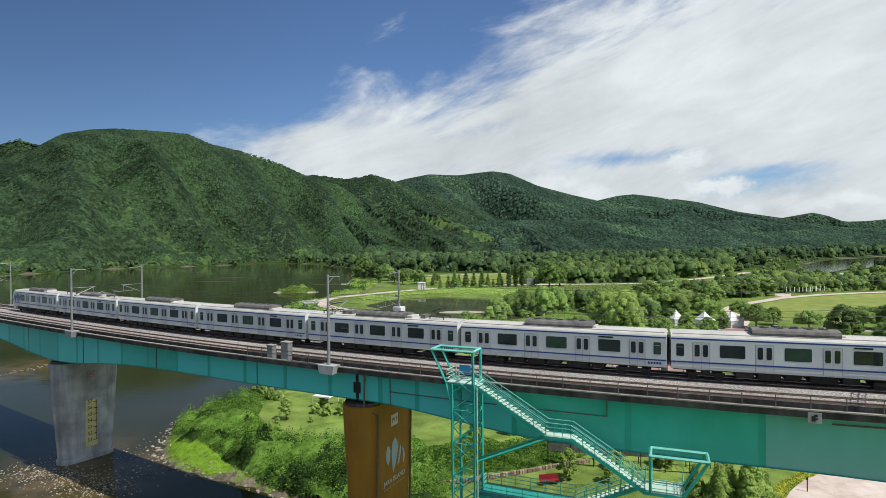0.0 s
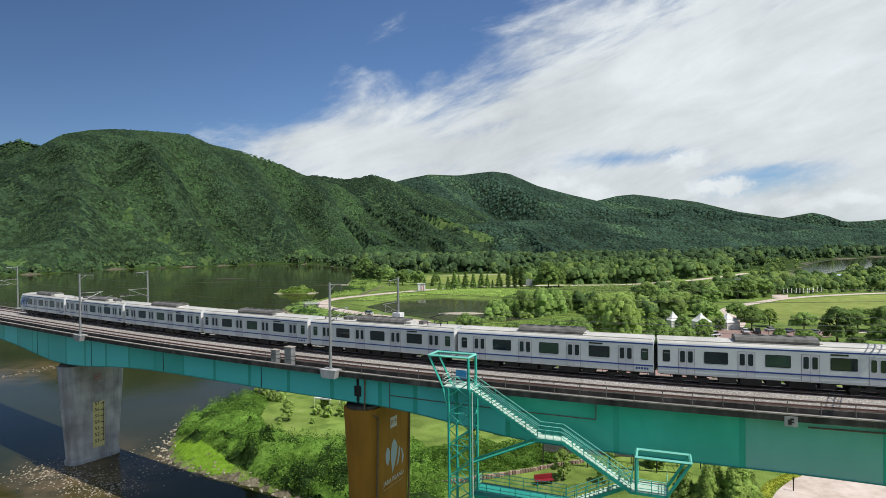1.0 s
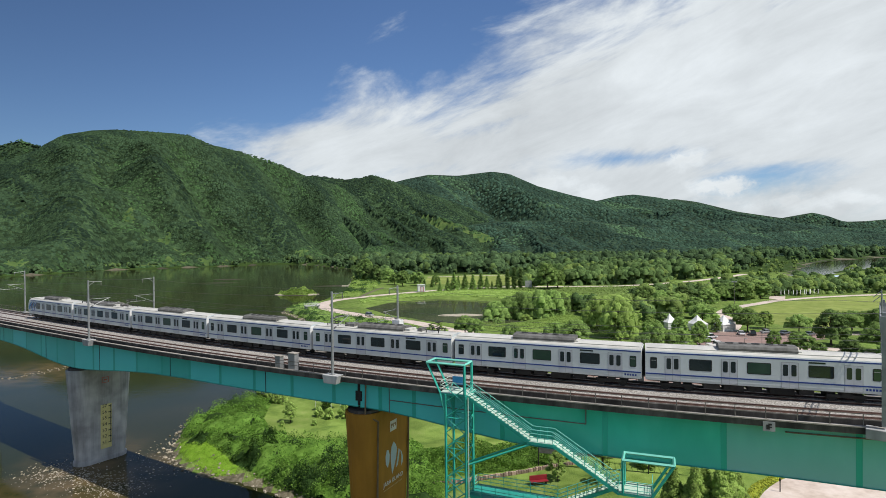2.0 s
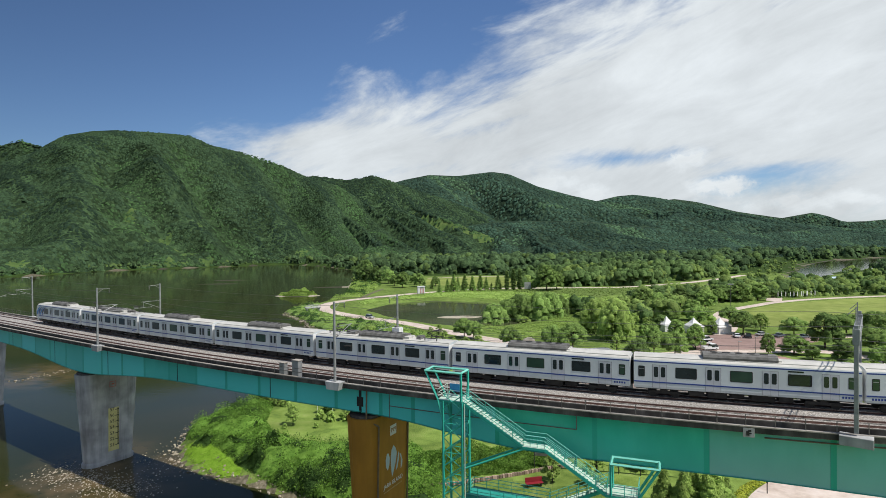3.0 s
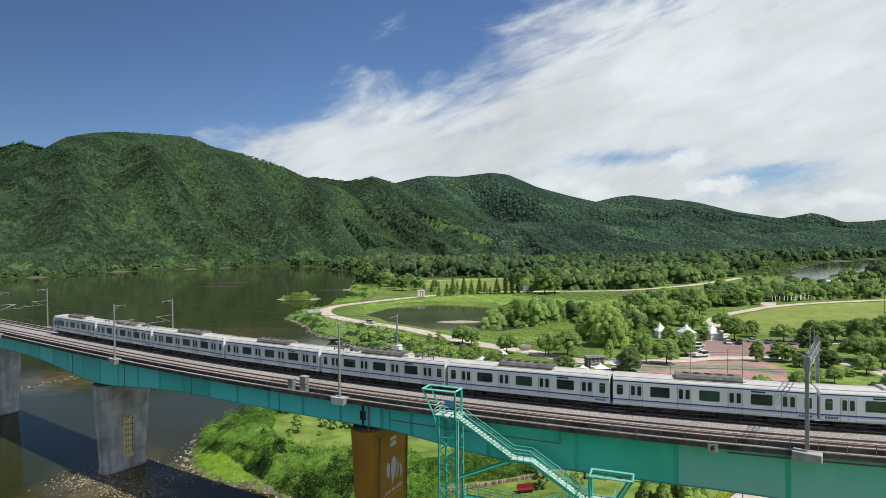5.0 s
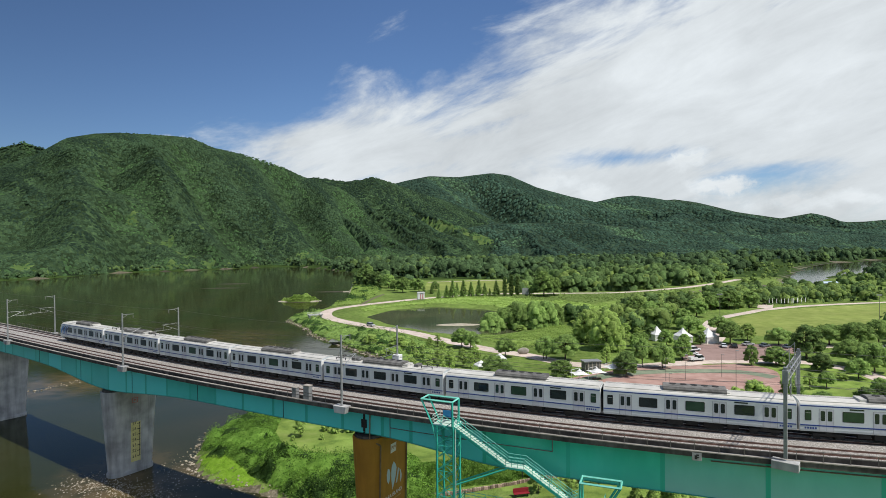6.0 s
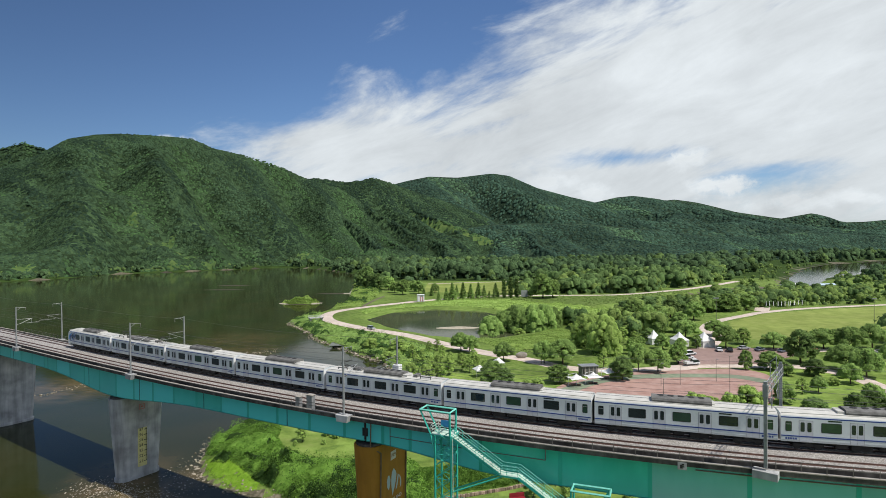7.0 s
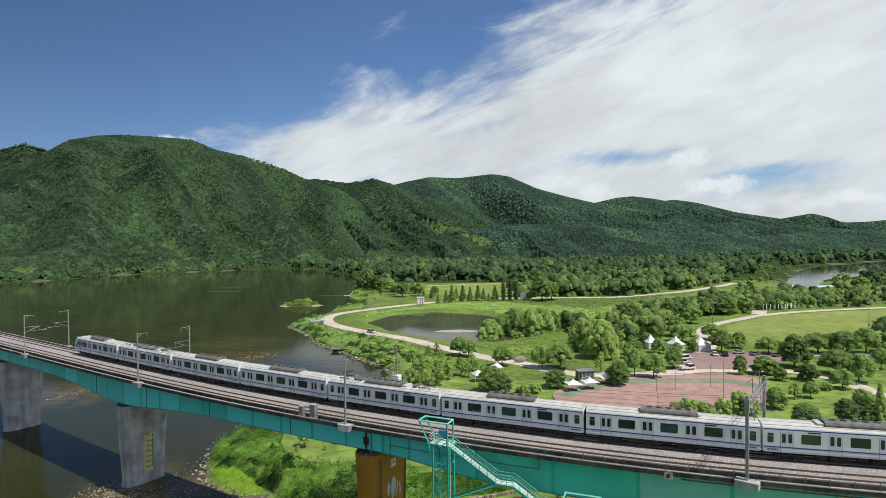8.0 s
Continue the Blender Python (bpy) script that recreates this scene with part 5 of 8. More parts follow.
for s, far in ((-250, -252), (-200, -202), (-150.3, -153), (-100.4, -103.0), (-49.8, -49.7), (0.0, 2.1)):
    build_mast(s, 0.0)
    build_mast(far, 10.4, box=s == 0.0)


def build_portal(s):
    o, d = at(s, 0, DECK), at(s + 4.1, 10.6, DECK) - at(s, 0, DECK)
    span = d.length
    g = thing("catenary_portal", Matrix.Translation(o) @ Matrix.Rotation(math.atan2(-d.x, d.y), 4, "Z"), "grey lattice steel portal carrying the overhead line", "gantry")
    for u in (0, span):
        bm = bmesh.new()
        add_box(bm, (-0.16, u - 0.16, 0), (0.16, u + 0.16, 8.8), bevel=0.03)
        add_box(bm, (-0.24, u - 0.24, 7.2), (0.24, u + 0.24, 8.5), bevel=0.03)
        post = part("post", bm, M["steel"], g)
        bm = bmesh.new()
        add_box(bm, (-1.15, u - 0.6, -1.0), (1.15, u + 0.6, -0.2), bevel=0.05)
        part("bracket", bm, M["concrete"], post, "stained concrete mast bracket")
    bm = bmesh.new()
    for x in (-0.22, 0.22):
        for z in (7.5, 8.25):
            add_rod(bm, (x, 0.1, z), (x, span - 0.1, z), 0.045)
        for k in range(13):
            y = 0.2 + (span - 1.2) / 12 * k
            add_rod(bm, (x, y, 7.5 if k % 2 else 8.25), (x, y + 0.8, 8.25 if k % 2 else 7.5), 0.025)
    for k in range(14):
        add_rod(bm, (-0.22, 0.15 + 0.79 * k, 8.25), (0.22, 0.15 + 0.79 * k, 8.25), 0.025)
        add_rod(bm, (-0.22, 0.15 + 0.79 * k, 7.5), (0.22, 0.15 + 0.79 * k, 7.5), 0.025)
    part("lattice_beam", bm, M["steel"], g, "light grey lattice cross beam")
    for u in (3.5, 8.1):
        bm = bmesh.new()
        add_rod(bm, (0, u + 0.9, 7.5), (0, u + 0.9, 5.0), 0.05)
        add_rod(bm, (0, u + 0.9, 5.2), (0, u - 0.4, 6.2), 0.035)
        add_rod(bm, (0, u + 0.9, 6.3), (0, u - 0.4, 6.2), 0.03)
        add_rod(bm, (-0.1, u + 0.5, 8.25), (-0.1, u + 0.5, 9.9), 0.045)
        add_rod(bm, (-0.1, u + 0.5, 9.8), (-0.7, u + 0.5, 9.2), 0.035)
        part("drop_arm", bm, M["steel"], g)


build_portal(50.0)


def build_wires():
    # messenger and contact wires over each track, feeders outside
    masts = [-250, -200, -150, -100, -50, 0, 50, 100, 150]
    for u, hi, sag, r in ((3.35, 28.75, 0.75, 0.016), (7.65, 28.75, 0.75, 0.016), (3.35, 27.55, 0.02, 0.015), (7.65, 27.55, 0.02, 0.015), (-0.0, 30.9, 0.5, 0.015), (10.3, 30.9, 0.5, 0.015)):
        bm = bmesh.new()
        for a, b in zip(masts, masts[1:]):
            for k in range(8):
                q = []
                for j in (k, k + 1):
                    f = j / 8
                    q.append(at(a + (b - a) * f, u, hi - sag * 4 * f * (1 - f)))
                add_rod(bm, q[0], q[1], r, 4, cap=False)
        ob = part("overhead_wire", bm, M["wire"])
        tagged(ob, "thin grey overhead wire strung between the masts", "wire", "overhead wires")


build_wires()


def build_cabinet(s, u, w, d, h, lab):
    c = thing("trackside_cabinet", frame_at(s, u, 22.03), lab, "cabinet", "cabinets beside the track")
    bm = bmesh.new()
    add_box(bm, (-w / 2, -d / 2, -0.6), (w / 2, d / 2, h - 0.12), bevel=0.02)
    part("body", bm, M["steel"], c)
    bm = bmesh.new()
    add_box(bm, (-w / 2 - 0.07, -d / 2 - 0.07, h - 0.12), (w / 2 + 0.07, d / 2 + 0.07, h), bevel=0.03)
    part("roof", bm, M["lip"], c)
    bm = bmesh.new()
    add_box(bm, (-w / 2 + 0.06, -d / 2 - 0.02, 0.1), (w / 2 - 0.06, -d / 2 - 0.004, h - 0.25))
    part("door", bm, M["steel"], c)


build_cabinet(-8.75, 0.85, 0.8, 0.6, 1.4, "low grey steel trackside cabinet on the deck edge")
build_cabinet(-6.5, 0.85, 1.0, 0.7, 1.9, "tall grey steel trackside cabinet on the deck edge")
build_cabinet(3.0, 10.0, 0.6, 0.5, 0.9, "small grey trackside box by the far edge")
build_cabinet(32.0, 10.0, 0.6, 0.5, 0.9, "small grey trackside box by the far edge")
build_cabinet(-20.0, 10.0, 0.5, 0.4, 0.8, "small grey trackside box by the far edge")


def build_railing(u, z, s0, s1, step, high, mat, lab):
    r = thing("railing", Matrix(), lab, "railing")
    bm = bmesh.new()
    add_rod(bm, (0, 0, 0), (0, 0, high), 0.035, 6)
    add_box(bm, (-0.08, -0.06, 0), (0.08, 0.06, 0.03))
    first = part("post", bm, mat, r)
    n = int((s1 - s0) / step)
    for k in range(n + 1):
        ob = first if k == 0 else first.copy()
        if k:
            scene.collection.objects.link(ob)
        ob.matrix_world = frame_at(s0 + k * step, u, z)
    for h in (high, high * 0.55):
        swept("hand_rail", [(u - 0.025, z + h - 0.025), (u + 0.025, z + h - 0.025), (u + 0.025, z + h + 0.025), (u - 0.025, z + h + 0.025)], s0, s1, 2.25, mat, r)


M["rail_grey"] = material("rail_grey", [(0.13, 0.12, 0.105), (0.22, 0.2, 0.18)], 2, 5, 0.7, 0.2)
build_railing(0.35, 22.03, -12.0, 78, 2.25, 0.95, M["rail_grey"], "thin brownish grey deck railing on the near edge")
build_railing(10.45, 22.03, -126, 78, 2.25, 0.95, M["rail_grey"], "thin brownish grey deck railing on the far edge")

# square plate on the edge beam
kp = thing("sign_plate", frame_at(42.2, 0.18, 21.45), "small white square plate with dark marks on the edge beam", "sign")
bm = bmesh.new()
add_box(bm, (-0.45, -0.04, -0.4), (0.45, 0.0, 0.4), bevel=0.02)
part("plate", bm, M["concrete"], kp)
bm = bmesh.new()
for a, b in (((-0.2, -0.25), (0.05, 0.15)), ((0.0, -0.1), (0.22, 0.0)), ((-0.05, 0.1), (0.2, 0.25))):
    add_box(bm, (a[0], -0.055, a[1]), (b[0], -0.045, b[1]))
part("marks", bm, M["dark"], kp)

# ---- the inspection stair beside the girder ----
def build_stair():
    st = thing("inspection_stair", Matrix(), "turquoise steel inspection stair with lattice tower, pale treads and landings", "stairs")
    G, P, Q = M["stair_green"], M["stair_pale"], M["stair_sunlit"]
    UF, UB = -2.3, -0.45          # outer and inner planes

    def beam(bm, a, b, w=0.12):
        add_rod(bm, at(*a), at(*b), w * 0.72, 4)

    # lattice tower
    S = (14.95, 17.0)
    for s in S:
        for u in (UF, UB):
            bm = bmesh.new()
            beam(bm, (s, u, 2.0), (s, u, 22.2), 0.17)
            part("tower_leg", bm, G, st)
    bm = bmesh.new()
    z = 2.6
    k = 0
    while z < 21.5:
        for u in (UF, UB):
            beam(bm, (S[0], u, z), (S[1], u, z + 1.45) if k % 2 else (S[1], u, z), 0.07)
            beam(bm, (S[k % 2], u, z), (S[1 - k % 2], u, z + 1.45), 0.07)
        for s in S:
            beam(bm, (s, UF, z), (s, UB, z), 0.07)
            beam(bm, (s, UF if k % 2 else UB, z), (s, UB if k % 2 else UF, z + 1.45), 0.06)
        z += 1.45
        k += 1
    part("tower_bracing", bm, G, st, "turquoise diagonal lattice bracing")
    bm = bmesh.new()
    add_rod(bm, at(17.25, UF, 6), at(17.25, UF, 22.1), 0.05)
    part("drain_pipe", bm, P, st, "thin pale pipe down the tower")

    def platform(s0, s1, u0, u1, z, floor=None):
        bm = bmesh.new()
        V = [at(s, u, zz) for zz in (z - 0.22, z) for s, u in ((s0, u0), (s1, u0), (s1, u1), (s0, u1))]
        vs = [bm.verts.new(v) for v in V]
        for f in ((3, 2, 1, 0), (4, 5, 6, 7), (0, 1, 5, 4), (1, 2, 6, 5), (2, 3, 7, 6), (3, 0, 4, 7)):
            ff = bm.faces.new([vs[i] for i in f])
            ff.material_index = 1 if f == (4, 5, 6, 7) else 0
        part("landing", bm, [G, floor or P], st, "turquoise landing with a grating floor")

    def guard(a, b, n, high=1.05, two=True, mat=None):
        """A railing between two floor points."""
        bm = bmesh.new()
        for h in ([0.35, 0.7, high] if two else [high]):
            add_rod(bm, at(a[0], a[1], a[2] + h), at(b[0], b[1], b[2] + h), 0.032, 5)
        rail = part("handrail", bm, mat or Q, st)
        for k in range(n + 1):
            f = k / n
            q = [a[i] + (b[i] - a[i]) * f for i in range(3)]
            bm = bmesh.new()
            add_rod(bm, at(*q), at(q[0], q[1], q[2] + high), 0.03, 5)
            part("baluster", bm, mat or G, rail)

    def hoop(s_top0, s_top1, s_bot0, s_bot1, zt, zb, lean_down):
        """The open box frame over a landing, one pair of posts leaning outwards."""
        for u in (UF, UB):
            for a, b in ((s_top0, s_bot0), (s_top1, s_bot1)):
                bm = bmesh.new()
                beam(bm, (a, u, zt), (b, u, zb), 0.17)
                part("frame_post", bm, G, st)
            bm = bmesh.new()
            beam(bm, (s_top0 - 0.06, u, zt), (s_top1 + 0.06, u, zt), 0.17)
            part("frame_beam", bm, Q, st)
        for s in (s_top0, s_top1):
            bm = bmesh.new()
            beam(bm, (s, UF, zt), (s, UB, zt), 0.17)
            part("frame_beam", bm, Q, st)

    platform(14.3, 17.1, UF, 0.1, 22.3)
    hoop(13.0, 16.9, 14.4, 16.9, 25.1, 22.3, 0)
    for u in (UF, UB):
        bm = bmesh.new()
        beam(bm, (14.4, u, 22.2), (15.0, u, 19.9), 0.14)
        part("knee_brace", bm, G, st)
    # upper landing rails take the pale colour for sun on their tops
    guard((14.4, UF, 22.3), (16.8, UF, 22.3), 2, mat=P)
    guard((14.4, UF, 22.3), (14.4, 0.0, 22.3), 1, mat=P)
    bm = bmesh.new()
    add_box(bm, (-0.55, -0.02, 0.35), (0.55, 0.02, 1.15), frame_at(15.3, UB + 0.3, 22.3))
    part("blue_board", bm, M["board_blue"], st, "blue notice board on the railing")

    def flight(s0, z0, s1, z1, u0, u1, n):
        for u in (u0, u1):
            bm = bmesh.new()
            V = []
            for s, z in ((s0, z0), (s1, z1)):
                V += [at(s, u - 0.04, z - 0.28), at(s, u + 0.04, z - 0.28), at(s, u + 0.04, z + 0.06), at(s, u - 0.04, z + 0.06)]
            vs = [bm.verts.new(v) for v in V]
            for f in ((3, 2, 1, 0), (4, 5, 6, 7), (0, 1, 5, 4), (1, 2, 6, 5), (2, 3, 7, 6), (3, 0, 4, 7)):
                bm.faces.new([vs[i] for i in f])
            part("stringer", bm, G, st)
        for k in range(n):
            f = (k + 0.5) / n
            s, z = s0 + (s1 - s0) * f, z0 + (z1 - z0) * f
            hw = abs(s1 - s0) / n * 0.64
            bm = bmesh.new()
            add_box(bm, (-hw, u0 + 0.05, -0.03), (hw, u1 - 0.05, 0.03), frame_at(s, 0, z))
            add_box(bm, (-hw, u0 + 0.05, -0.2), (-hw + 0.03, u1 - 0.05, 0.0), frame_at(s, 0, z))
            part("tread", bm, P, st)
        for u in (u0, u1):
            guard((s0, u, z0), (s1, u, z1), 6)

    flight(17.0, 22.3, 23.1, 18.75, -2.2, -1.1, 18)
    platform(23.0, 25.2, -2.3, -1.0, 18.75)
    guard((23.1, -2.2, 18.75), (25.1, -2.2, 18.75), 3)
    guard((23.1, -1.1, 18.75), (25.1, -1.1, 18.75), 3)
    flight(25.1, 18.75, 30.6, 15.4, -2.2, -1.1, 17)
    platform(30.5, 33.4, UF, 0.1, 15.4)
    hoop(31.0, 35.0, 31.0, 33.3, 18.2, 15.4, 0)
    for u in (UF, UB):
        bm = bmesh.new()
        beam(bm, (33.3, u, 15.3), (32.2, u, 12.5), 0.14)
        part("knee_brace", bm, G, st)
    guard((31.0, UF, 15.4), (33.3, UF, 15.4), 2)
    guard((33.3, UF, 15.4), (33.3, 0.0, 15.4), 2)
    # struts from the tower and the lower flight back
    for u in (-2.2, -1.1):
        bm = bmesh.new()
        beam(bm, (16.9, u, 15.6), (23.2, u, 18.5), 0.14)
        part("strut", bm, G, st)
    flight(30.6, 15.4, 25.0, 12.6, -0.9, 0.2, 15)
    platform(16.8, 25.1, -1.6, 1.2, 12.6, M["girder_dark"])
    for a, b in (((16.9, -1.5), (24.9, -1.5)), ((16.9, 1.1), (24.9, 1.1)), ((16.9, -1.5), (16.9, 1.1))):
        guard((*a, 12.6), (*b, 12.6), 6)
    for s in (17.2, 24.6):
        for u in (-1.4, 1.0):
            bm = bmesh.new()
            beam(bm, (s, u, 2.0), (s, u, 12.4), 0.15)
            part("tower_leg", bm, G, st)


M["deck_rust"] = material("deck_rust", [(0.16, 0.1, 0.08), (0.22, 0.14, 0.11)], 2, 4, 0.7)
M["board_blue"] = material("board_blue", [(0.03, 0.2, 0.42), (0.04, 0.24, 0.48)], 2, 3, 0.5)
build_stair()
# thin service pipe along the girder
swept("service_pipe", [(1.18, 19.75), (1.26, 19.75), (1.26, 19.83), (1.18, 19.83)], 6.6, 27.5, 2, M["rail_grey"], BRIDGE, label="thin grey service pipe clipped to the web")
for s, za, zb in ((6.6, 18.4, 21.3), (27.5, 19.8, 21.3)):
    bm = bmesh.new()
    add_rod(bm, at(s, 1.2, za), at(s, 1.2, zb), 0.045)
    part("drain_pipe", bm, M["rail_grey"], BRIDGE)
swept("conduit", [(1.16, 20.75), (1.28, 20.75), (1.28, 20.85), (1.16, 20.85)], 43.6, 90, 2, M["deck_rust"], BRIDGE, label="thin reddish brown conduit below the deck")

# ---- paths, courts, parking ----
def smooth_line(pts, step=2.0):
    """Catmull-Rom through plan points."""
    P = [pts[0]] + list(pts) + [pts[-1]]
    out = []
    for a, b, c, d in zip(P, P[1:], P[2:], P[3:]):
        n = max(2, int(math.dist(b, c) / step))
        for k in range(n):
            t = k / n
            out.append(tuple(0.5 * (2 * b[i] + (c[i] - a[i]) * t + (2 * a[i] - 5 * b[i] + 4 * c[i] - d[i]) * t * t + (3 * b[i] - a[i] - 3 * c[i] + d[i]) * t ** 3) for i in range(2)))
    return out + [tuple(pts[-1])]


def ribbon(name, pts, width, mat, lab, lift=0.14, kerb=False):
    line = np.array(smooth_line(pts))
    t = np.gradient(line, axis=0)
    t /= np.linalg.norm(t, axis=1)[:, None]
    nrm = np.stack([-t[:, 1], t[:, 0]], 1)
    cols = np.linspace(-0.5, 0.5, 5)
    P = line[:, None, :] + nrm[:, None, :] * (cols * width)[None, :, None]
    Z = np.maximum(height(P[..., 0], P[..., 1]), 1.9) + lift
    Z[:, 0] -= 0.12
    Z[:, -1] -= 0.12
    n, m = P.shape[:2]
    V = np.concatenate([P, Z[..., None]], 2).reshape(-1, 3)
    F = [(i * m + j, i * m + j + 1, (i + 1) * m + j + 1, (i + 1) * m + j) for i in range(n - 1) for j in range(m - 1)]
    ob = mesh_object(name, V.tolist(), [f[::-1] for f in F], mat)
    return tagged(ob, lab, "path", kind="structure")


def court(name, poly, mat, lab, lift):
    """A flat paved area with a low bevelled edge."""
    line = smooth_line(poly + poly[:1], 3.0)[:-1]
    z = 2.75 + lift
    bm = bmesh.new()
    top = [bm.verts.new((x, y, z)) for x, y in line]
    low = [bm.verts.new((x, y, z - 0.5)) for x, y in line]
    bm.faces.new(top)
    for k in range(len(line)):
        bm.faces.new((top[k], low[k], low[(k + 1) % len(line)], top[(k + 1) % len(line)]))
    bmesh.ops.recalc_face_normals(bm, faces=bm.faces[:])
    return tagged(part(name, bm, mat), lab, "pavement", kind="structure")


ROAD_A = [(85, 172), (64, 167), (43, 172), (32, 185), (22, 194), (5, 214), (-15, 241), (-37, 262), (-55, 283), (-66, 306), (-67, 332), (-53, 354), (-32, 376), (-9, 397), (31, 421), (54, 425), (100, 425), (141, 428), (191, 457), (236, 493), (300, 557)]
ROAD_B = [(64, 167), (85, 172), (107, 172), (121, 169), (128, 157), (127, 146), (126, 128), (128, 100)]
ROAD_C = [(100, 198), (113, 215), (122, 232), (127, 252), (142, 274), (168, 296), (190, 312), (232, 330), (300, 347)]
ROAD_D = [(100, 199), (142, 198), (175, 196), (240, 205)]
ROAD_E = [(-53, 354), (-52, 372), (-50, 400), (-46, 430)]
ROAD_F = [(-15, 560), (41, 578), (105, 590), (180, 610)]
COURT = [(33, 138), (37, 149), (60, 163), (75, 165), (97, 167), (103, 159), (99, 148), (86, 128), (61, 117), (42, 116)]
PARK = [(82, 174), (92, 199), (118, 202), (143, 199), (126, 185), (110, 175)]
PAVED = [(38.6, 65.2), (41.6, 68.8), (45, 72.2), (50.6, 76), (60, 79.2), (90, 80), (100, 40), (60, 30), (36, 50)]
ribbon("path_1", ROAD_A, 7.2, M["paving"], "pale pinkish concrete promenade winding round the pond")
ribbon("path_2", ROAD_B, 6.0, M["paving"], "pale pinkish park road past the court", 0.16)
ribbon("path_3", ROAD_C, 5.5, M["paving"], "pale pinkish path curving to the playing field", 0.15)
ribbon("path_4", ROAD_D, 6.0, M["paving"], "reddish park road by the parked cars", 0.13)
ribbon("path_5", ROAD_E, 2.5, M["bank"], "narrow dirt track")
ribbon("path_6", ROAD_F, 4.0, M["paving"], "far pale path across a meadow")
court("pavement_1", COURT, M["red_court"], "worn red paved court with green bands", 0.12)
ob = ribbon("pavement_2", [(36, 141), (48, 152), (62, 157), (78, 158), (92, 156), (98, 149)], 5.0, M["green_court"], "green painted band on the court", 0.0)
for v in ob.data.vertices:
    v.co.z = 2.905
court("pavement_3", PARK, M["park_red"], "dull reddish parking ground", 0.1)
court("pavement_5", [(186, 317), (194, 316), (216, 354), (209, 355)], M["paving"], "pale pink paved plaza beyond the playing field", 0.12)
court("pavement_4", PAVED, M["paving"], "pale pink pavement below the bridge", 0.1)

# ---- plants ----
def leaf_arrays(C, Nrm, size, rng, tri=False):
    """Leaf sprays: one small rhomb or triangle at each centre, roughly facing its normal."""
    n = len(C)
    Nrm = Nrm + rng.normal(0, 0.6, (n, 3))
    Nrm /= np.linalg.norm(Nrm, axis=1)[:, None] + 1e-9
    a = np.cross(Nrm, rng.normal(0, 1, (n, 3)))
    a /= np.linalg.norm(a, axis=1)[:, None] + 1e-9
    b = np.cross(Nrm, a)
    s = (size * rng.uniform(0.6, 1.3, n))[:, None]
    if tri:
        V = np.stack([C - a * s * 0.5 - b * s * 0.42, C - a * s * 0.5 + b * s * 0.42, C + a * s * 0.7], 1).reshape(-1, 3)
        return V, np.arange(3 * n).reshape(n, 3)
    V = np.stack([C - a * s * 0.6, C + b * s * 0.38, C + a * s * 0.6, C - b * s * 0.38], 1).reshape(-1, 3)
    F = np.arange(4 * n).reshape(n, 4)
    return V, F


def ball(rng, n):
    v = rng.normal(0, 1, (n, 3))
    return v / np.linalg.norm(v, axis=1)[:, None]


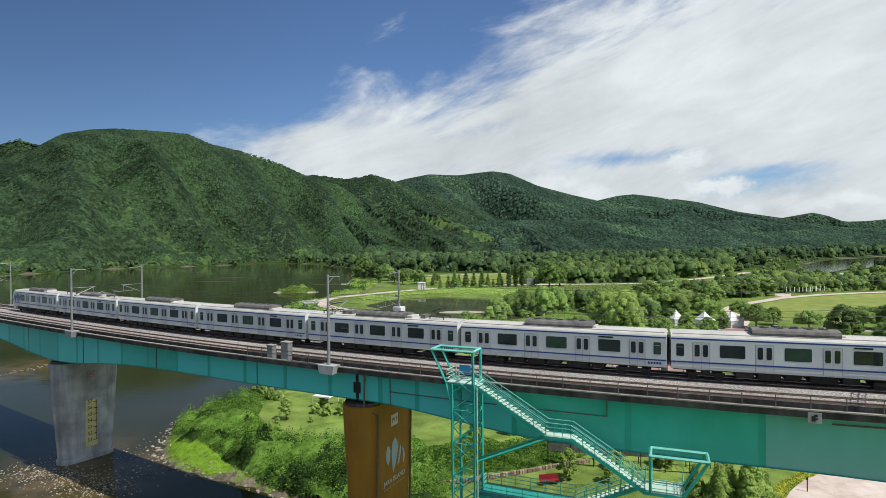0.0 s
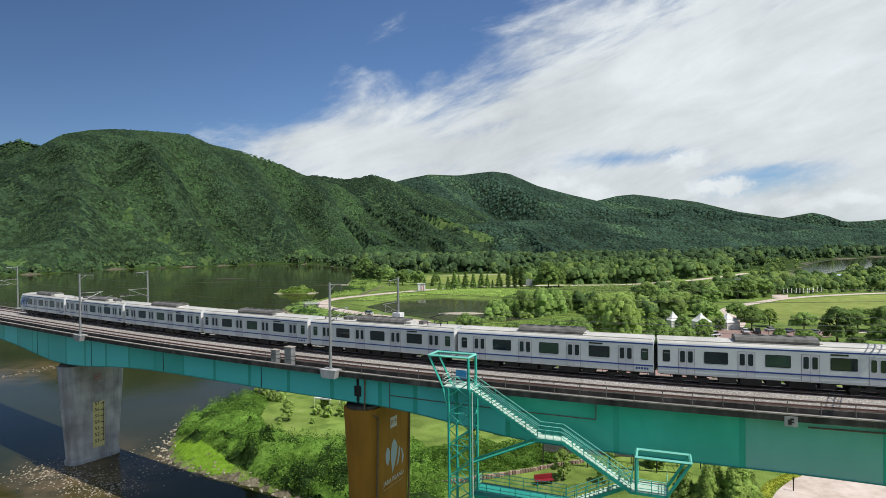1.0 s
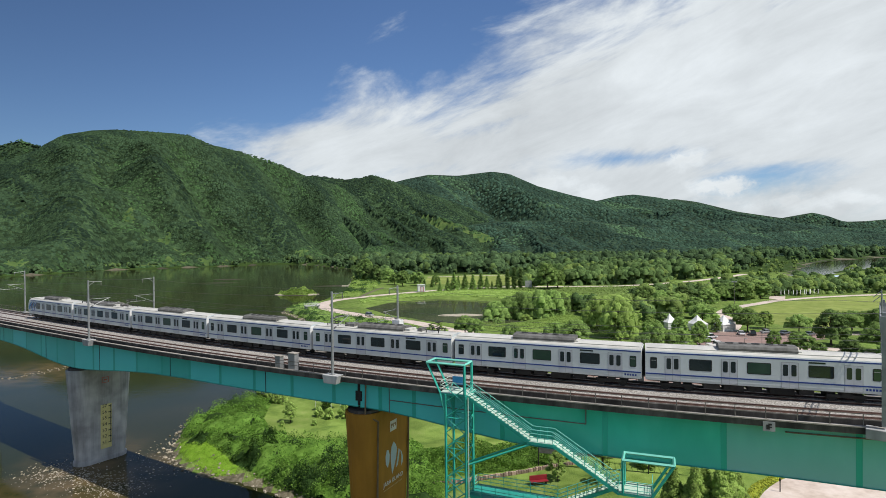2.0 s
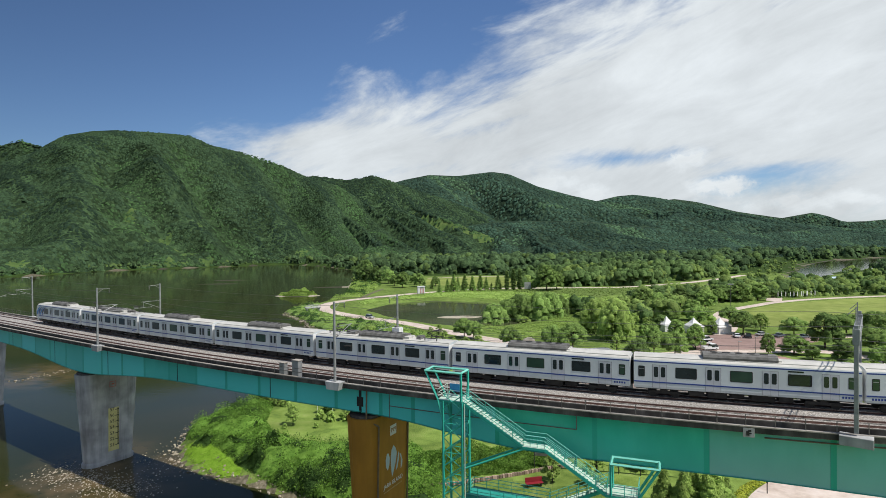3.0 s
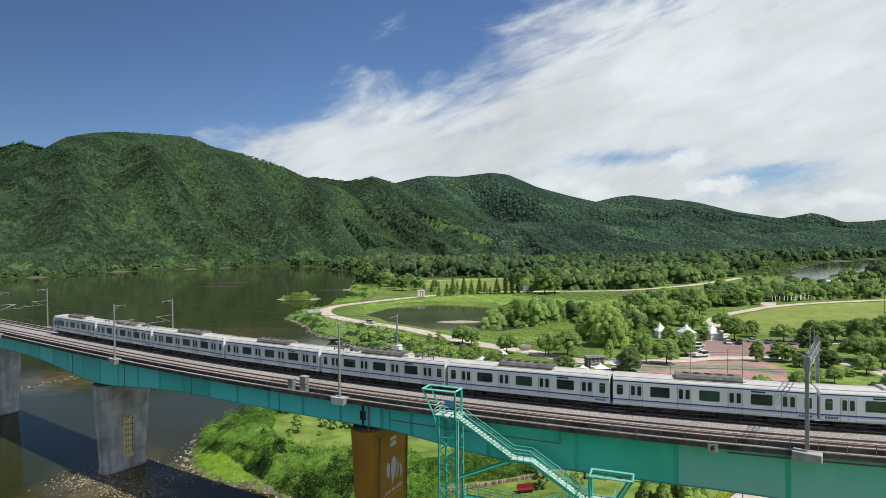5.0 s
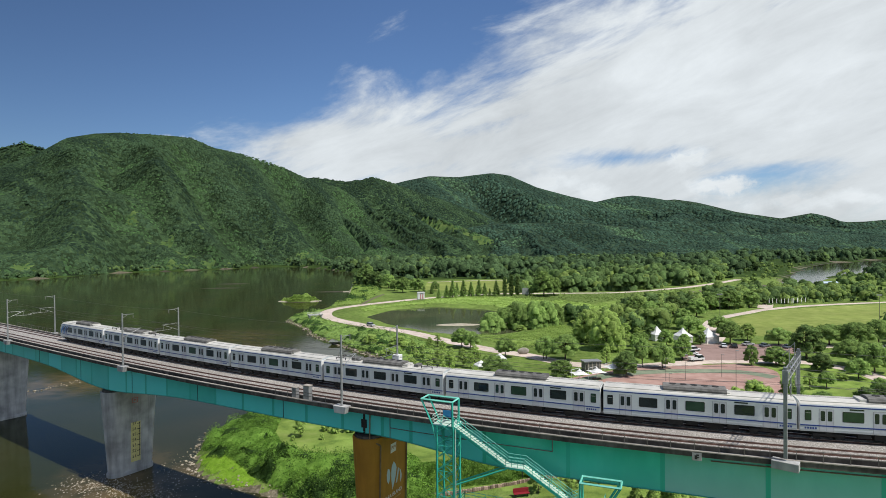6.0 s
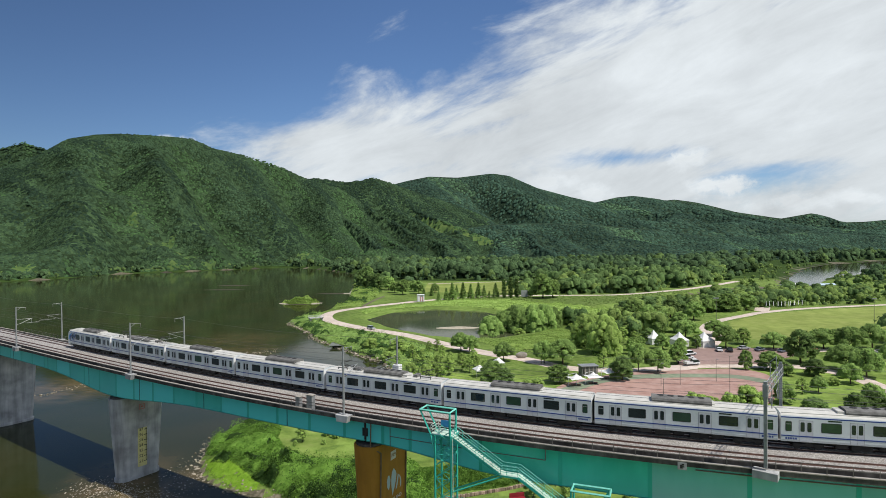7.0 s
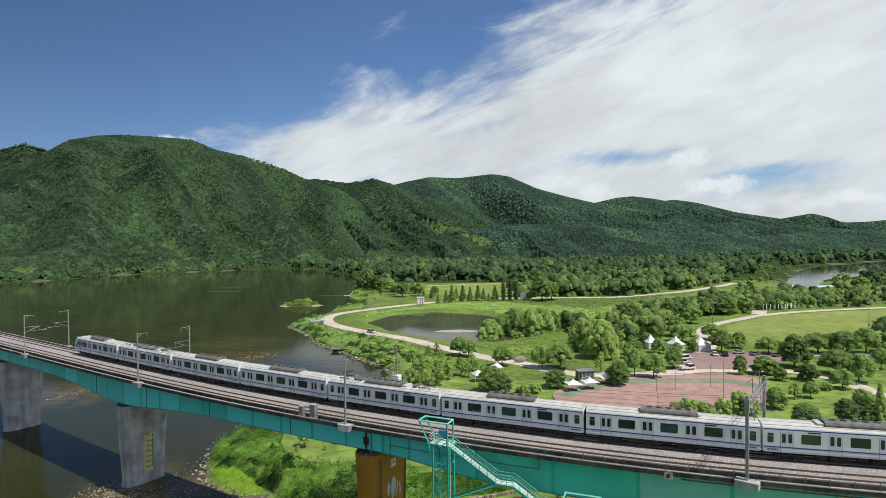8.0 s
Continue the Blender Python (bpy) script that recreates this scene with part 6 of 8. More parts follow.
def tree_proto(kind, seed):
    """A tree about 8 m high: tapered trunk with limbs, and a crown of leaf sprays set in uneven clumps."""
    rng = np.random.default_rng(seed)
    spec = {  # crown radius, crown base, clumps, leaves a clump, leaf size, droop, leaf material, label
        "broadleaf": (2.9, 1.7, 48, 54, 0.52, 0.0, "leaf", "round green broadleaf tree with a short trunk", "tree"),
        "spreading": (3.6, 2.8, 50, 50, 0.52, 0.0, "leaf", "spreading green broadleaf tree with layered limbs", "tree"),
        "dark": (2.8, 1.4, 48, 54, 0.52, 0.0, "leaf_dark", "dense dark green tree", "tree"),
        "willow": (4.2, 0.6, 64, 60, 0.42, 0.8, "leaf_pale", "broad yellow-green willow with drooping twigs", "willow"),
        "willow_dark": (4.2, 0.4, 66, 54, 0.5, 0.25, "leaf", "broad green willow of many rounded limbs", "willow"),
        "young": (2.0, 1.5, 28, 44, 0.44, 0.0, "leaf_pale", "slender young tree with a light crown", "tree"),
        "cone": (1.7, 0.5, 26, 60, 0.5, 0.0, "leaf", "narrow cone-shaped green tree", "tree"),
        "poplar": (1.15, 0.4, 28, 60, 0.5, 0.0, "leaf_dark", "tall columnar dark green poplar", "poplar"),
        "bushy": (2.2, 0.1, 46, 90, 0.3, 0.0, "leaf_pale", "tall bushy light green conifer", "tree"),
        "shrub": (3.4, 0.2, 40, 40, 0.5, 0.1, "leaf_pale", "broad leafy green shrub", "shrub"),
        "shrub_pale": (3.4, 0.2, 40, 40, 0.5, 0.1, "leaf_pale", "broad leafy light green shrub", "shrub"),
    }[kind]
    R, base, nc, nl, size, droop, mat, lab, cat = spec
    nl = int(nl * 1.25)
    tree = thing("tree" if cat != "shrub" else "shrub", Matrix(), lab, cat, "trees of the park")
    H = 8.0
    C, Nn = [], []
    limbs = []
    for k in range(nc):
        f = (k + 0.5) / nc
        a = k * 2.39996 + rng.uniform(-0.4, 0.4)
        if kind in ("cone", "bushy"):
            z = base + (H - base - 0.4) * f
            r = R * ((1 - f) if kind == "cone" else (1 - f ** 1.7)) * rng.uniform(0.45, 0.85)
            cr = 0.25 + R * (0.42 * (1 - f) if kind == "cone" else 0.34 * (1 - 0.7 * f))
        elif kind == "poplar":
            z = base + (H - base - 0.3) * f
            r = R * 0.55 * math.sin(math.pi * min(0.97, f * 0.85 + 0.15)) ** 0.6 * rng.uniform(0.2, 0.9)
            cr = 0.55
        else:
            # upper shell of a lumpy dome
            u = f ** 0.75
            zz = math.cos(u * math.pi * 0.72)
            rr = math.sqrt(max(0, 1 - zz * zz)) if zz > -0.3 else 0.95
            z = base + (H - base) * (0.36 + 0.52 * zz) + rng.uniform(-0.4, 0.4)
            r = R * rr * rng.uniform(0.5, 0.95)
            cr = R * rng.uniform(0.24, 0.46) * 0.76
        c = np.array([r * math.cos(a), r * math.sin(a), z])
        limbs.append((c, cr))
        d = ball(rng, nl)
        d[:, 2] = np.where(d[:, 2] < -0.5, -d[:, 2] * 0.5, d[:, 2])
        rad = cr * rng.uniform(0.5, 1.15, nl)
        pts = c + d * rad[:, None] * np.array([1.1, 1.1, 0.8])
        if droop:
            k2 = rng.random(nl) < droop * 0.6
            pts[k2, 2] -= rng.uniform(0.3, 2.2, k2.sum()) * (H / 8)
            pts[k2, :2] += d[k2, :2] * 0.35
        pts[:, 2] = np.maximum(pts[:, 2], 0.15)
        C.append(pts)
        Nn.append(d + np.array([0.25, -0.15, 1.2]))
    C, Nn = np.concatenate(C), np.concatenate(Nn)
    if kind == "bushy":
        Nn = Nn + 1.2 * np.column_stack([C[:, :2], np.zeros(len(C))]) / (np.linalg.norm(C[:, :2], axis=1)[:, None] + 0.3)
    if kind not in ("cone", "poplar", "bushy"):
        # a loose outer coat of twigs that closes the gaps between the limbs
        d = ball(rng, len(C) // 6)
        a = np.arctan2(d[:, 1], d[:, 0])
        f = 0.82 + 0.3 * (fbm2(a * 2.2 + 9, d[:, 2] * 3 + 9, seed, 3) - 0.45) + rng.normal(0, 0.05, len(d))
        zc, zr = base + (H - base) * 0.46, (H - base) * 0.56
        E = np.stack([d[:, 0] * R * f, d[:, 1] * R * f, zc + d[:, 2] * zr * f], 1)
        keep = d[:, 2] > (-0.35 if kind in ("spreading", "young") else -0.8)
        C, Nn = np.concatenate([C, E[keep]]), np.concatenate([Nn, (d + np.array([0.25, -0.15, 1.0]))[keep]])
        out = C - np.array([0, 0, zc])
        Nn = Nn + 0.8 * out / (np.linalg.norm(out, axis=1)[:, None] + 1e-6)
    V, F = leaf_arrays(C, Nn, size * 0.6, rng, True)
    core = np.array([c for c, cr in limbs])
    rad = np.array([cr for c, cr in limbs]) * (1.0 if kind not in ("cone", "poplar") else 0.8)
    core[:, 2] -= rad * 0.1
    V2, F2 = domes(core, rad * 0.92, rad * 0.72, np.zeros((len(core), 2)), rng, 6, 0.75)
    ob = foliage("crown", np.concatenate([V, V2]), np.concatenate([F, F2 + len(V)]), M[mat], tree)
    soft = np.zeros(len(F) + len(F2), bool)
    soft[len(F):] = True
    ob.data.polygons.foreach_set("use_smooth", soft)
    bm = bmesh.new()
    top = base + (H - base) * (0.55 if kind not in ("cone", "poplar") else 0.9)
    w = 0.17 if kind not in ("young",) else 0.1
    lean = rng.uniform(-0.25, 0.25, 2)
    mid = (lean[0] * 0.5, lean[1] * 0.5, top * 0.5)
    add_rod(bm, (0, 0, -0.4), mid, w * 1.25, 7, w * 0.85)
    add_rod(bm, mid, (lean[0], lean[1], top), w * 0.85, 7, w * 0.3)
    if kind not in ("cone", "poplar"):
        for c, cr in limbs[::2]:
            s = rng.uniform(0.35, 0.9)
            st = Vector((lean[0] * s, lean[1] * s, max(0.3, min(top * s, c[2] - 0.3))))
            add_rod(bm, st, Vector(c), w * 0.42, 5, w * 0.12, cap=False)
    part("trunk", bm, M["bark"], tree)
    return tree


PROTO, USED = {}, set()
plant_rng = random.Random(11)


def plant(kind, x, y, h, wide=1.0, lab="", group=""):
    """Sets a tree of the given height on the ground; each kind has two forms."""
    v = plant_rng.randint(0, 1)
    key = (kind, v)
    if key not in PROTO:
        PROTO[key] = tree_proto(kind, 100 + len(PROTO) * 7)
    z = float(height(np.array([x]), np.array([y]))[0])
    k = h / 8.0
    m = Matrix.Translation((x, y, z - 0.05)) @ Matrix.Rotation(plant_rng.uniform(0, 6.28), 4, "Z") @ Matrix.Diagonal((k * wide, k * wide, k, 1))
    if key not in USED:
        USED.add(key)
        ob = PROTO[key]
        ob.matrix_basis = m
        ob["k"] = 1
        PROTO[key] = ob
        made = ob
    else:
        src = PROTO[key]
        made = copy_thing(src, m @ Matrix.Diagonal((1 / src.scale[0], 1 / src.scale[1], 1 / src.scale[2], 1)))
    if group:
        tagged(made, group=group)
    return made


# trees that can be told apart, by place: x, y, height
for x, y, h in [(-48, 490, 13), (-32, 446, 13), (-19, 452, 11), (-6, 461, 8), (-24, 470, 10), (-40, 462, 9)]:
    plant("broadleaf", x, y, h, 1.2, group="trees by the far promenade")
plant("dark", -72, 524, 21, 0.9)
plant("dark", -80, 545, 17, 0.9)
for x, y, h in [(47, 407, 14.6), (52, 406, 16.0), (56.5, 406, 15.4)]:
    plant("poplar", x, y, h, 1.1, group="row of poplars")
for x, y, h in [(-2, 388, 8), (3.5, 400, 9.5), (8, 400, 13.5), (16, 404, 13), (22, 408, 11.5), (28, 411, 12.5), (32.5, 412, 10), (41, 410, 12), (12, 432, 9), (-8, 432, 8), (60, 436, 9), (-14, 428, 7), (36, 409, 6)]:
    plant("cone", x, y, h, 1.25, group="row of young cone-shaped trees")
for x, y, h in [(75, 400, 19), (84, 408, 14), (66, 408, 8)]:
    plant("broadleaf", x, y, h, 1.15, group="trees along the far park road")
for x, y, h, w in [(24.5, 255, 12.7, 0.96), (32.1, 263.6, 14.2, 0.93), (38.5, 256.8, 14.1, 0.91), (44.6, 254.7, 13.9, 0.83), (51.5, 257.9, 13, 0.8), (41.1, 288.4, 12.1, 1.19), (24.3, 245.1, 4.2, 1.0), (55.8, 262.2, 11.4, 0.92), (51.6, 267.2, 13, 0.72)]:
    plant("willow_dark", x, y, h, w, group="willows by the pond")
for x, y, h, w in [(58.9, 209.2, 13.7, 0.83), (62.6, 194.7, 14.6, 0.79), (64.9, 221.9, 11.9, 1.04), (-8.1, 152.2, 6.6, 0.98), (-4, 148.7, 6.5, 0.85), (-15.1, 156, 5.5, 1.05)]:
    plant("willow", x, y, h, w, group="pale willows in the marsh")
for x, y, h, w in [(36.7, 178.4, 8.1, 1.04), (42.8, 176.8, 8.9, 1.26), (65.1, 165.6, 9.2, 0.77), (70.6, 163, 8.1, 1.04), (106.7, 226.8, 7.9, 1.53), (99.4, 236.9, 6.4, 1.2), (112.7, 203.8, 8.8, 1.21), (121.5, 230.9, 7.2, 1.33), (128.9, 199.3, 6.8, 1.4), (148.8, 200.1, 7.9, 1.52), (155.6, 195.9, 9.3, 1.33), (167, 199.3, 9.7, 1.16), (131.3, 163.8, 8.5, 1.41), (130.9, 153.9, 9.2, 1.09), (152, 172.3, 7.4, 0.85), (105.5, 137.8, 4.7, 0.99), (8.3, 201.5, 7.4, 1.19), (11.5, 199.1, 6.7, 1.16), (22.9, 182.2, 6.8, 1.2), (35.6, 178.4, 7.6, 0.78)]:
    plant("spreading", x, y, h, w, group="shade trees of the park")
for x, y, h, w in [(36.4, 151.7, 5.7, 1.7), (82.6, 176.1, 7.9, 1.01), (98.3, 269.3, 12.4, 1.18), (103.5, 264.1, 10.8, 1.24), (111.7, 271.5, 9.3, 1.58), (134.9, 282.5, 10.1, 1.41), (110.4, 241.9, 9.4, 1.32), (86.6, 243.2, 7.5, 1.18), (100.3, 165.9, 6.7, 0.94), (169.5, 316.4, 11.2, 1.61), (184.1, 322.2, 9.8, 1.7), (108.5, 166.3, 6.2, 1.7), (108.7, 157.7, 4.3, 1.41), (90.2, 128.6, 5.9, 1.23), (79, 126.3, 4.9, 1.11), (16.1, 146.4, 8.1, 1.47)]:
    plant("broadleaf", x, y, h, w, group="round trees of the park")
for x, y, h, w in [(65.2, 276.3, 7.3, 1.7), (55.9, 153.2, 8.1, 1.24), (87.1, 216.2, 6.4, 1.44), (127.1, 294.2, 10.5, 1.46), (159.5, 317.1, 10.4, 1.7), (124.4, 175.6, 11.9, 1.17), (117.2, 157.4, 5.5, 1.7), (90, 115.5, 5.3, 1.69), (100.4, 116.3, 6.2, 1.15), (105, 117.3, 6.5, 1.12), (18.6, 144.7, 6.7, 1.38)]:
    plant("dark", x, y, h, w, group="dark trees of the park")
for x, y, h, w in [(55.2, 171, 5.9, 1.13), (76.7, 218, 6.8, 1.37), (79.4, 211.4, 6.1, 1.49), (123.1, 210.6, 6.9, 1.7), (123.8, 211.6, 7, 1.69), (100.7, 137.4, 4.7, 1.45), (-0.4, 159.1, 7.5, 1.06), (3.3, 162.8, 6.6, 1.23), (7.6, 168.6, 6.3, 1.38), (11.7, 174.9, 6.1, 1.26), (0.7, 155.4, 5.5, 1.26), (-3.4, 157.4, 5.9, 1.17)]:
    plant("young", x, y, h, w, group="young trees of the park")
for x, y, h, w in [(37.6, 249.9, 3.6, 1.7), (115.4, 146.2, 2.5, 1.69), (123.2, 153.5, 1.7, 1.7), (67.8, 120.6, 4.4, 1.48), (80.9, 122.6, 5.1, 0.8), (60.6, 122, 4.1, 1.1), (25.6, 144.5, 3.2, 1.36), (29, 146, 3.2, 1.48), (24.1, 146.2, 2, 1.2), (-19.5, 192.9, 4.1, 1.7), (-28.4, 213.3, 4.5, 1.7), (-16.2, 203.7, 5.3, 1.69)]:
    plant("shrub", x, y, h, w, group="shrubs of the park")
for x, y, h, w in [(63.8, 121.9, 5, 1.24), (72.7, 121.6, 5, 1.16), (78.6, 123.9, 6.2, 1.2), (67.2, 124.2, 3.8, 1.31)]:
    plant("shrub_pale", x, y, h, w, group="pale shrubs below the court")
plant("bushy", 108.3, 116.1, 10.1, 0.6)
for x, y, h, w in [(87.5, 203, 6.2, 1.3), (93, 199, 5.2, 1.2), (101, 203.5, 5.6, 1.0), (80, 207, 4.6, 1.2), (75, 200, 5.5, 1.2), (72, 193, 5.0, 1.1)]:
    plant("broadleaf", x, y, h, w, group="round trees of the park")
for x, y, h in [(13, 174, 4), (4, 181, 4.2), (-3, 172, 5), (10, 166, 5), (-6, 182, 5), (1, 190, 5), (-10, 190, 5.5), (-4, 198, 5), (-8, 176, 5), (-1, 204, 5), (15, 165, 4.6)]:
    plant("young", x, y, h, 1.15, group="young trees on the lawn")
for x, y, h in [(90, 252, 7), (114, 280, 7.5), (156, 312, 8.3), (185, 338, 7.1), (178, 186, 9), (185, 176, 10), (166, 180, 9), (172, 172, 9), (160, 165, 9), (178, 200, 9), (190, 208, 9), (135, 131, 8), (121, 147, 6), (113, 128, 5)]:
    plant("spreading", x, y, h, 1.15, group="trees by the playing field")
for x, y, h in [(16.6, 75.6, 4.4), (21.8, 74.6, 3.2), (24, 79, 3.5), (13, 87, 3), (-29, 103, 4.3)]:
    plant("young", x, y, h, 1.3, group="small trees below the bridge")
for x, y, h in [(34.4, 63.2, 8.4), (31.0, 63.6, 6.9), (32.6, 65.2, 7.2), (36.6, 64.4, 5.6), (29.0, 65.2, 6.2), (33.2, 61.6, 6.6), (30.0, 61.8, 5.4)]:
    plant("bushy", x, y, h, 1.1, group="bushy conifers below the bridge")
for x, y, h in [(5, 92, 3.0), (11, 94, 3.4), (19, 95, 4), (27, 92, 4.2), (34, 96, 4), (40, 88, 3.6), (48, 90, 4.5), (44, 96, 5), (26, 84, 3.2), (31, 80, 3.4)]:
    plant("shrub" if (x + y) % 3 else "shrub_pale", x, y, h, 1.0, group="shrubs below the bridge")
for x, y, h in [(-19, 106, 3.2), (-14, 104, 2.6), (-11, 107, 3.4), (-24, 112, 2.5), (-40, 122, 3.5), (-35, 127, 3.5), (-29, 130, 4), (-24.4, 106.8, 2.2), (-22, 105.3, 2.4), (-24, 101.5, 1.3), (-30, 101, 1.2), (-36, 117, 2.6), (-34, 116, 2.2)]:
    plant("shrub", x, y, h, 1.0, group="shrubs on the river bank")


# ---- dense growth: one object each, too many leaves to count ----
def scatter(poly, n, rng):
    xs, ys = [p[0] for p in poly], [p[1] for p in poly]
    P = np.stack([rng.uniform(min(xs), max(xs), n), rng.uniform(min(ys), max(ys), n)], 1)
    return P[inland(P[:, 0], P[:, 1], poly) < 0]


def thicket(lab, poly, n, low, high, size, mat, seed, lump=3.5):
    """A mound of leaf sprays over rolling, lumpy growth."""
    rng = np.random.default_rng(seed)
    P = scatter(poly, n, rng)
    d = -inland(P[:, 0], P[:, 1], poly)
    g = height(P[:, 0], P[:, 1])
    ok = (g > 0.25) & (low + (high - low) * np.clip((fbm2(P[:, 0] / lump, P[:, 1] / lump, seed, 3) - 0.3) * 2.4, 0, 1) ** 1.3 > 0.05)
    P, d, g = P[ok], d[ok], g[ok]
    f = fbm2(P[:, 0] / lump, P[:, 1] / lump, seed, 3)
    e = 0.35
    fx = fbm2((P[:, 0] + e) / lump, P[:, 1] / lump, seed, 3) - f
    fy = fbm2(P[:, 0] / lump, (P[:, 1] + e) / lump, seed, 3) - f
    k = np.clip(d / 2.0, 0, 1)
    h = (low + (high - low) * np.clip((f - 0.3) * 2.4, 0, 1) ** 1.3) * k
    z = g + h * rng.uniform(0.6, 1.08, len(P))
    Nn = np.stack([-fx / e * high * 2.2, -fy / e * high * 2.2, np.ones(len(P))], 1)
    V, F = leaf_arrays(np.column_stack([P, z]), Nn, size, rng)
    # a rolling mass of twigs and shaded leaves under the outer sprays
    step = max(0.6, lump / 6)
    xs = np.arange(min(p[0] for p in poly), max(p[0] for p in poly) + step, step)
    ys = np.arange(min(p[1] for p in poly), max(p[1] for p in poly) + step, step)
    X, Y = np.meshgrid(xs, ys)
    d2, g2 = -inland(X, Y, poly), height(X, Y)
    f2 = fbm2(X / lump, Y / lump, seed, 3)
    h2 = (low + (high - low) * np.clip((f2 - 0.3) * 2.4, 0, 1) ** 1.3) * np.clip(d2 / 2.0, 0, 1)
    Z = g2 + 0.5 * h2 - 0.04 + (hashed(X * 3.1, Y * 2.7, seed) - 0.5) * 0.3 * np.clip(h2, 0, 1)
    on = ((d2 > 0) & (g2 > 0.25) & (h2 > 0)).ravel()
    nx = len(xs)
    a = (np.arange((nx - 1) * (len(ys) - 1)) // (nx - 1)) * nx + np.arange((nx - 1) * (len(ys) - 1)) % (nx - 1)
    Q = np.stack([a, a + 1, a + nx + 1, a + nx], 1)
    Q = Q[on[Q].all(1)]
    ob = foliage("thicket", np.concatenate([V, np.stack([X.ravel(), Y.ravel(), Z.ravel()], 1)]), np.concatenate([F, Q + len(V)]), mat)
    tagged(ob, lab, "bushes", kind="stuff")


BANK_W = [(-52, 118), (-52.5, 108), (-51, 102), (-44, 97), (-40, 92.5), (-37, 89.5), (-33, 85.5), (-28, 81.5), (-23, 76.5), (-15, 69), (-4, 61), (2, 74), (-1, 84), (-4, 92), (-14, 93), (-24, 93), (-31, 98), (-35, 106), (-37, 118), (-42, 128), (-47, 126)]
thicket("dense bright green creepers and shrubs on the river bank", BANK_W, 110000, 0.4, 2.4, 0.25, M["leaf_bank"], 51)
thicket("dense green shrubs on the river bank", BANK_W, 60000, 0.2, 3.2, 0.24, M["leaf_bank"], 52)
thicket("dark green bushes among the creepers of the river bank", BANK_W, 60000, -1.6, 3.2, 0.2, M["leaf_bush"], 63, 3.0)
for k, (poly, top) in enumerate((([(-34.5, 86.5), (-34.6, 92), (-32, 93.5), (-31, 97), (-28, 97), (-27, 90), (-28, 84.5), (-30, 83.5)], 4.4), ([(-23, 76.5), (-22.7, 81.7), (-19.5, 79.6), (-17.9, 85), (-14, 84), (-9, 78), (-9, 68.5), (-16, 71.5)], 4.6),
                                 ([(-46, 95.5), (-45, 101), (-41.5, 97), (-41.8, 93)], 2.8), ([(-39.5, 94.5), (-38.2, 98.4), (-35.6, 94), (-37, 91.6)], 2.8))):
    thicket("rounded dark green bush at the water's edge", poly, 14000 if k < 2 else 5000, 0.4, top, 0.24, M["leaf_bush"], 101 + k, 2.0)
HEDGE = [(-5, 80), (2, 77.5), (10, 79), (18, 82), (24, 86), (22, 91), (8, 87), (-5, 88)]
thicket("clipped bushy hedge below the bridge", HEDGE, 36000, 1.0, 3.0, 0.24, M["leaf_bank"], 53)
thicket("narrow clipped yellow-green hedge beside the pavement", [(36.4, 65.6), (38.2, 65.0), (41.3, 68.8), (44.6, 72.3), (50.4, 76.2), (60, 79.6), (59.6, 81.4), (49.4, 78.0), (43.4, 73.8), (39.6, 69.6)], 26000, 0.8, 1.15, 0.17, M["leaf_yellow"], 54, 1.2)
PROM = [(-87, 303), (-68, 268), (-60, 248), (-45, 226), (-30, 204), (-22, 194), (-15, 180), (-12, 160), (-6, 163), (-2, 185), (-2, 210), (-22, 238), (-42, 257), (-60, 280), (-72, 304), (-72, 330), (-80, 330)]
thicket("green shrubs between the promenade and the river", PROM, 64000, 0.3, 3.0, 0.34, M["leaf"], 55, 3.4)
thicket("light green reeds and shrubs between the promenade and the river", PROM, 34000, -0.3, 2.0, 0.32, M["leaf_pale"], 56, 4)
thicket("dark green bushes between the promenade and the river", PROM, 66000, -1.8, 4.0, 0.32, M["leaf_bush"], 62, 4.0)
SHORE_S = [(-14, 176), (-12, 160), (-25, 142), (-40, 131), (-33, 126), (-18, 132), (-2, 150), (-3, 172)]
thicket("reeds and willow shrubs in the inlet", SHORE_S, 30000, 0.4, 3.6, 0.38, M["leaf_pale"], 57, 5)
PONDSIDE = [(-46, 318), (-32, 345), (-4, 360), (30, 345), (46, 310), (70, 300), (110, 290), (120, 330), (60, 400), (10, 392), (-30, 362), (-52, 335)]
thicket("rough green growth round the pond", PONDSIDE, 50000, 0.1, 2.0, 0.5, M["leaf_pale"], 58, 9)
REEDS = [(26, 228), (40, 238), (56, 262), (66, 245), (60, 222), (50, 205), (41, 199), (26, 203), (18, 222), (8, 240)]
thicket("reeds at the pond's edge", REEDS, 36000, 0.3, 1.5, 0.34, M["leaf_pale"], 59, 5)
NORTH = [(-84, 500), (-75, 440), (-71, 385), (-74, 345), (-55, 365), (-52, 420), (-52, 470), (-62, 560), (-96, 610)]
thicket("shrubs along the promenade's river side", NORTH, 26000, 0.4, 3.4, 0.6, M["leaf_pale"], 60, 7)
thicket("dark bushes along the promenade's river side", NORTH, 16000, -1.6, 5.0, 0.6, M["leaf_bush"], 64, 9)
ISLET = [(-121, 408), (-112, 414), (-100, 414), (-92, 408), (-100, 402), (-114, 402)]
thicket("low green growth on an islet", ISLET, 6000, 1.6, 7.0, 0.7, M["leaf_pale"], 61, 9)


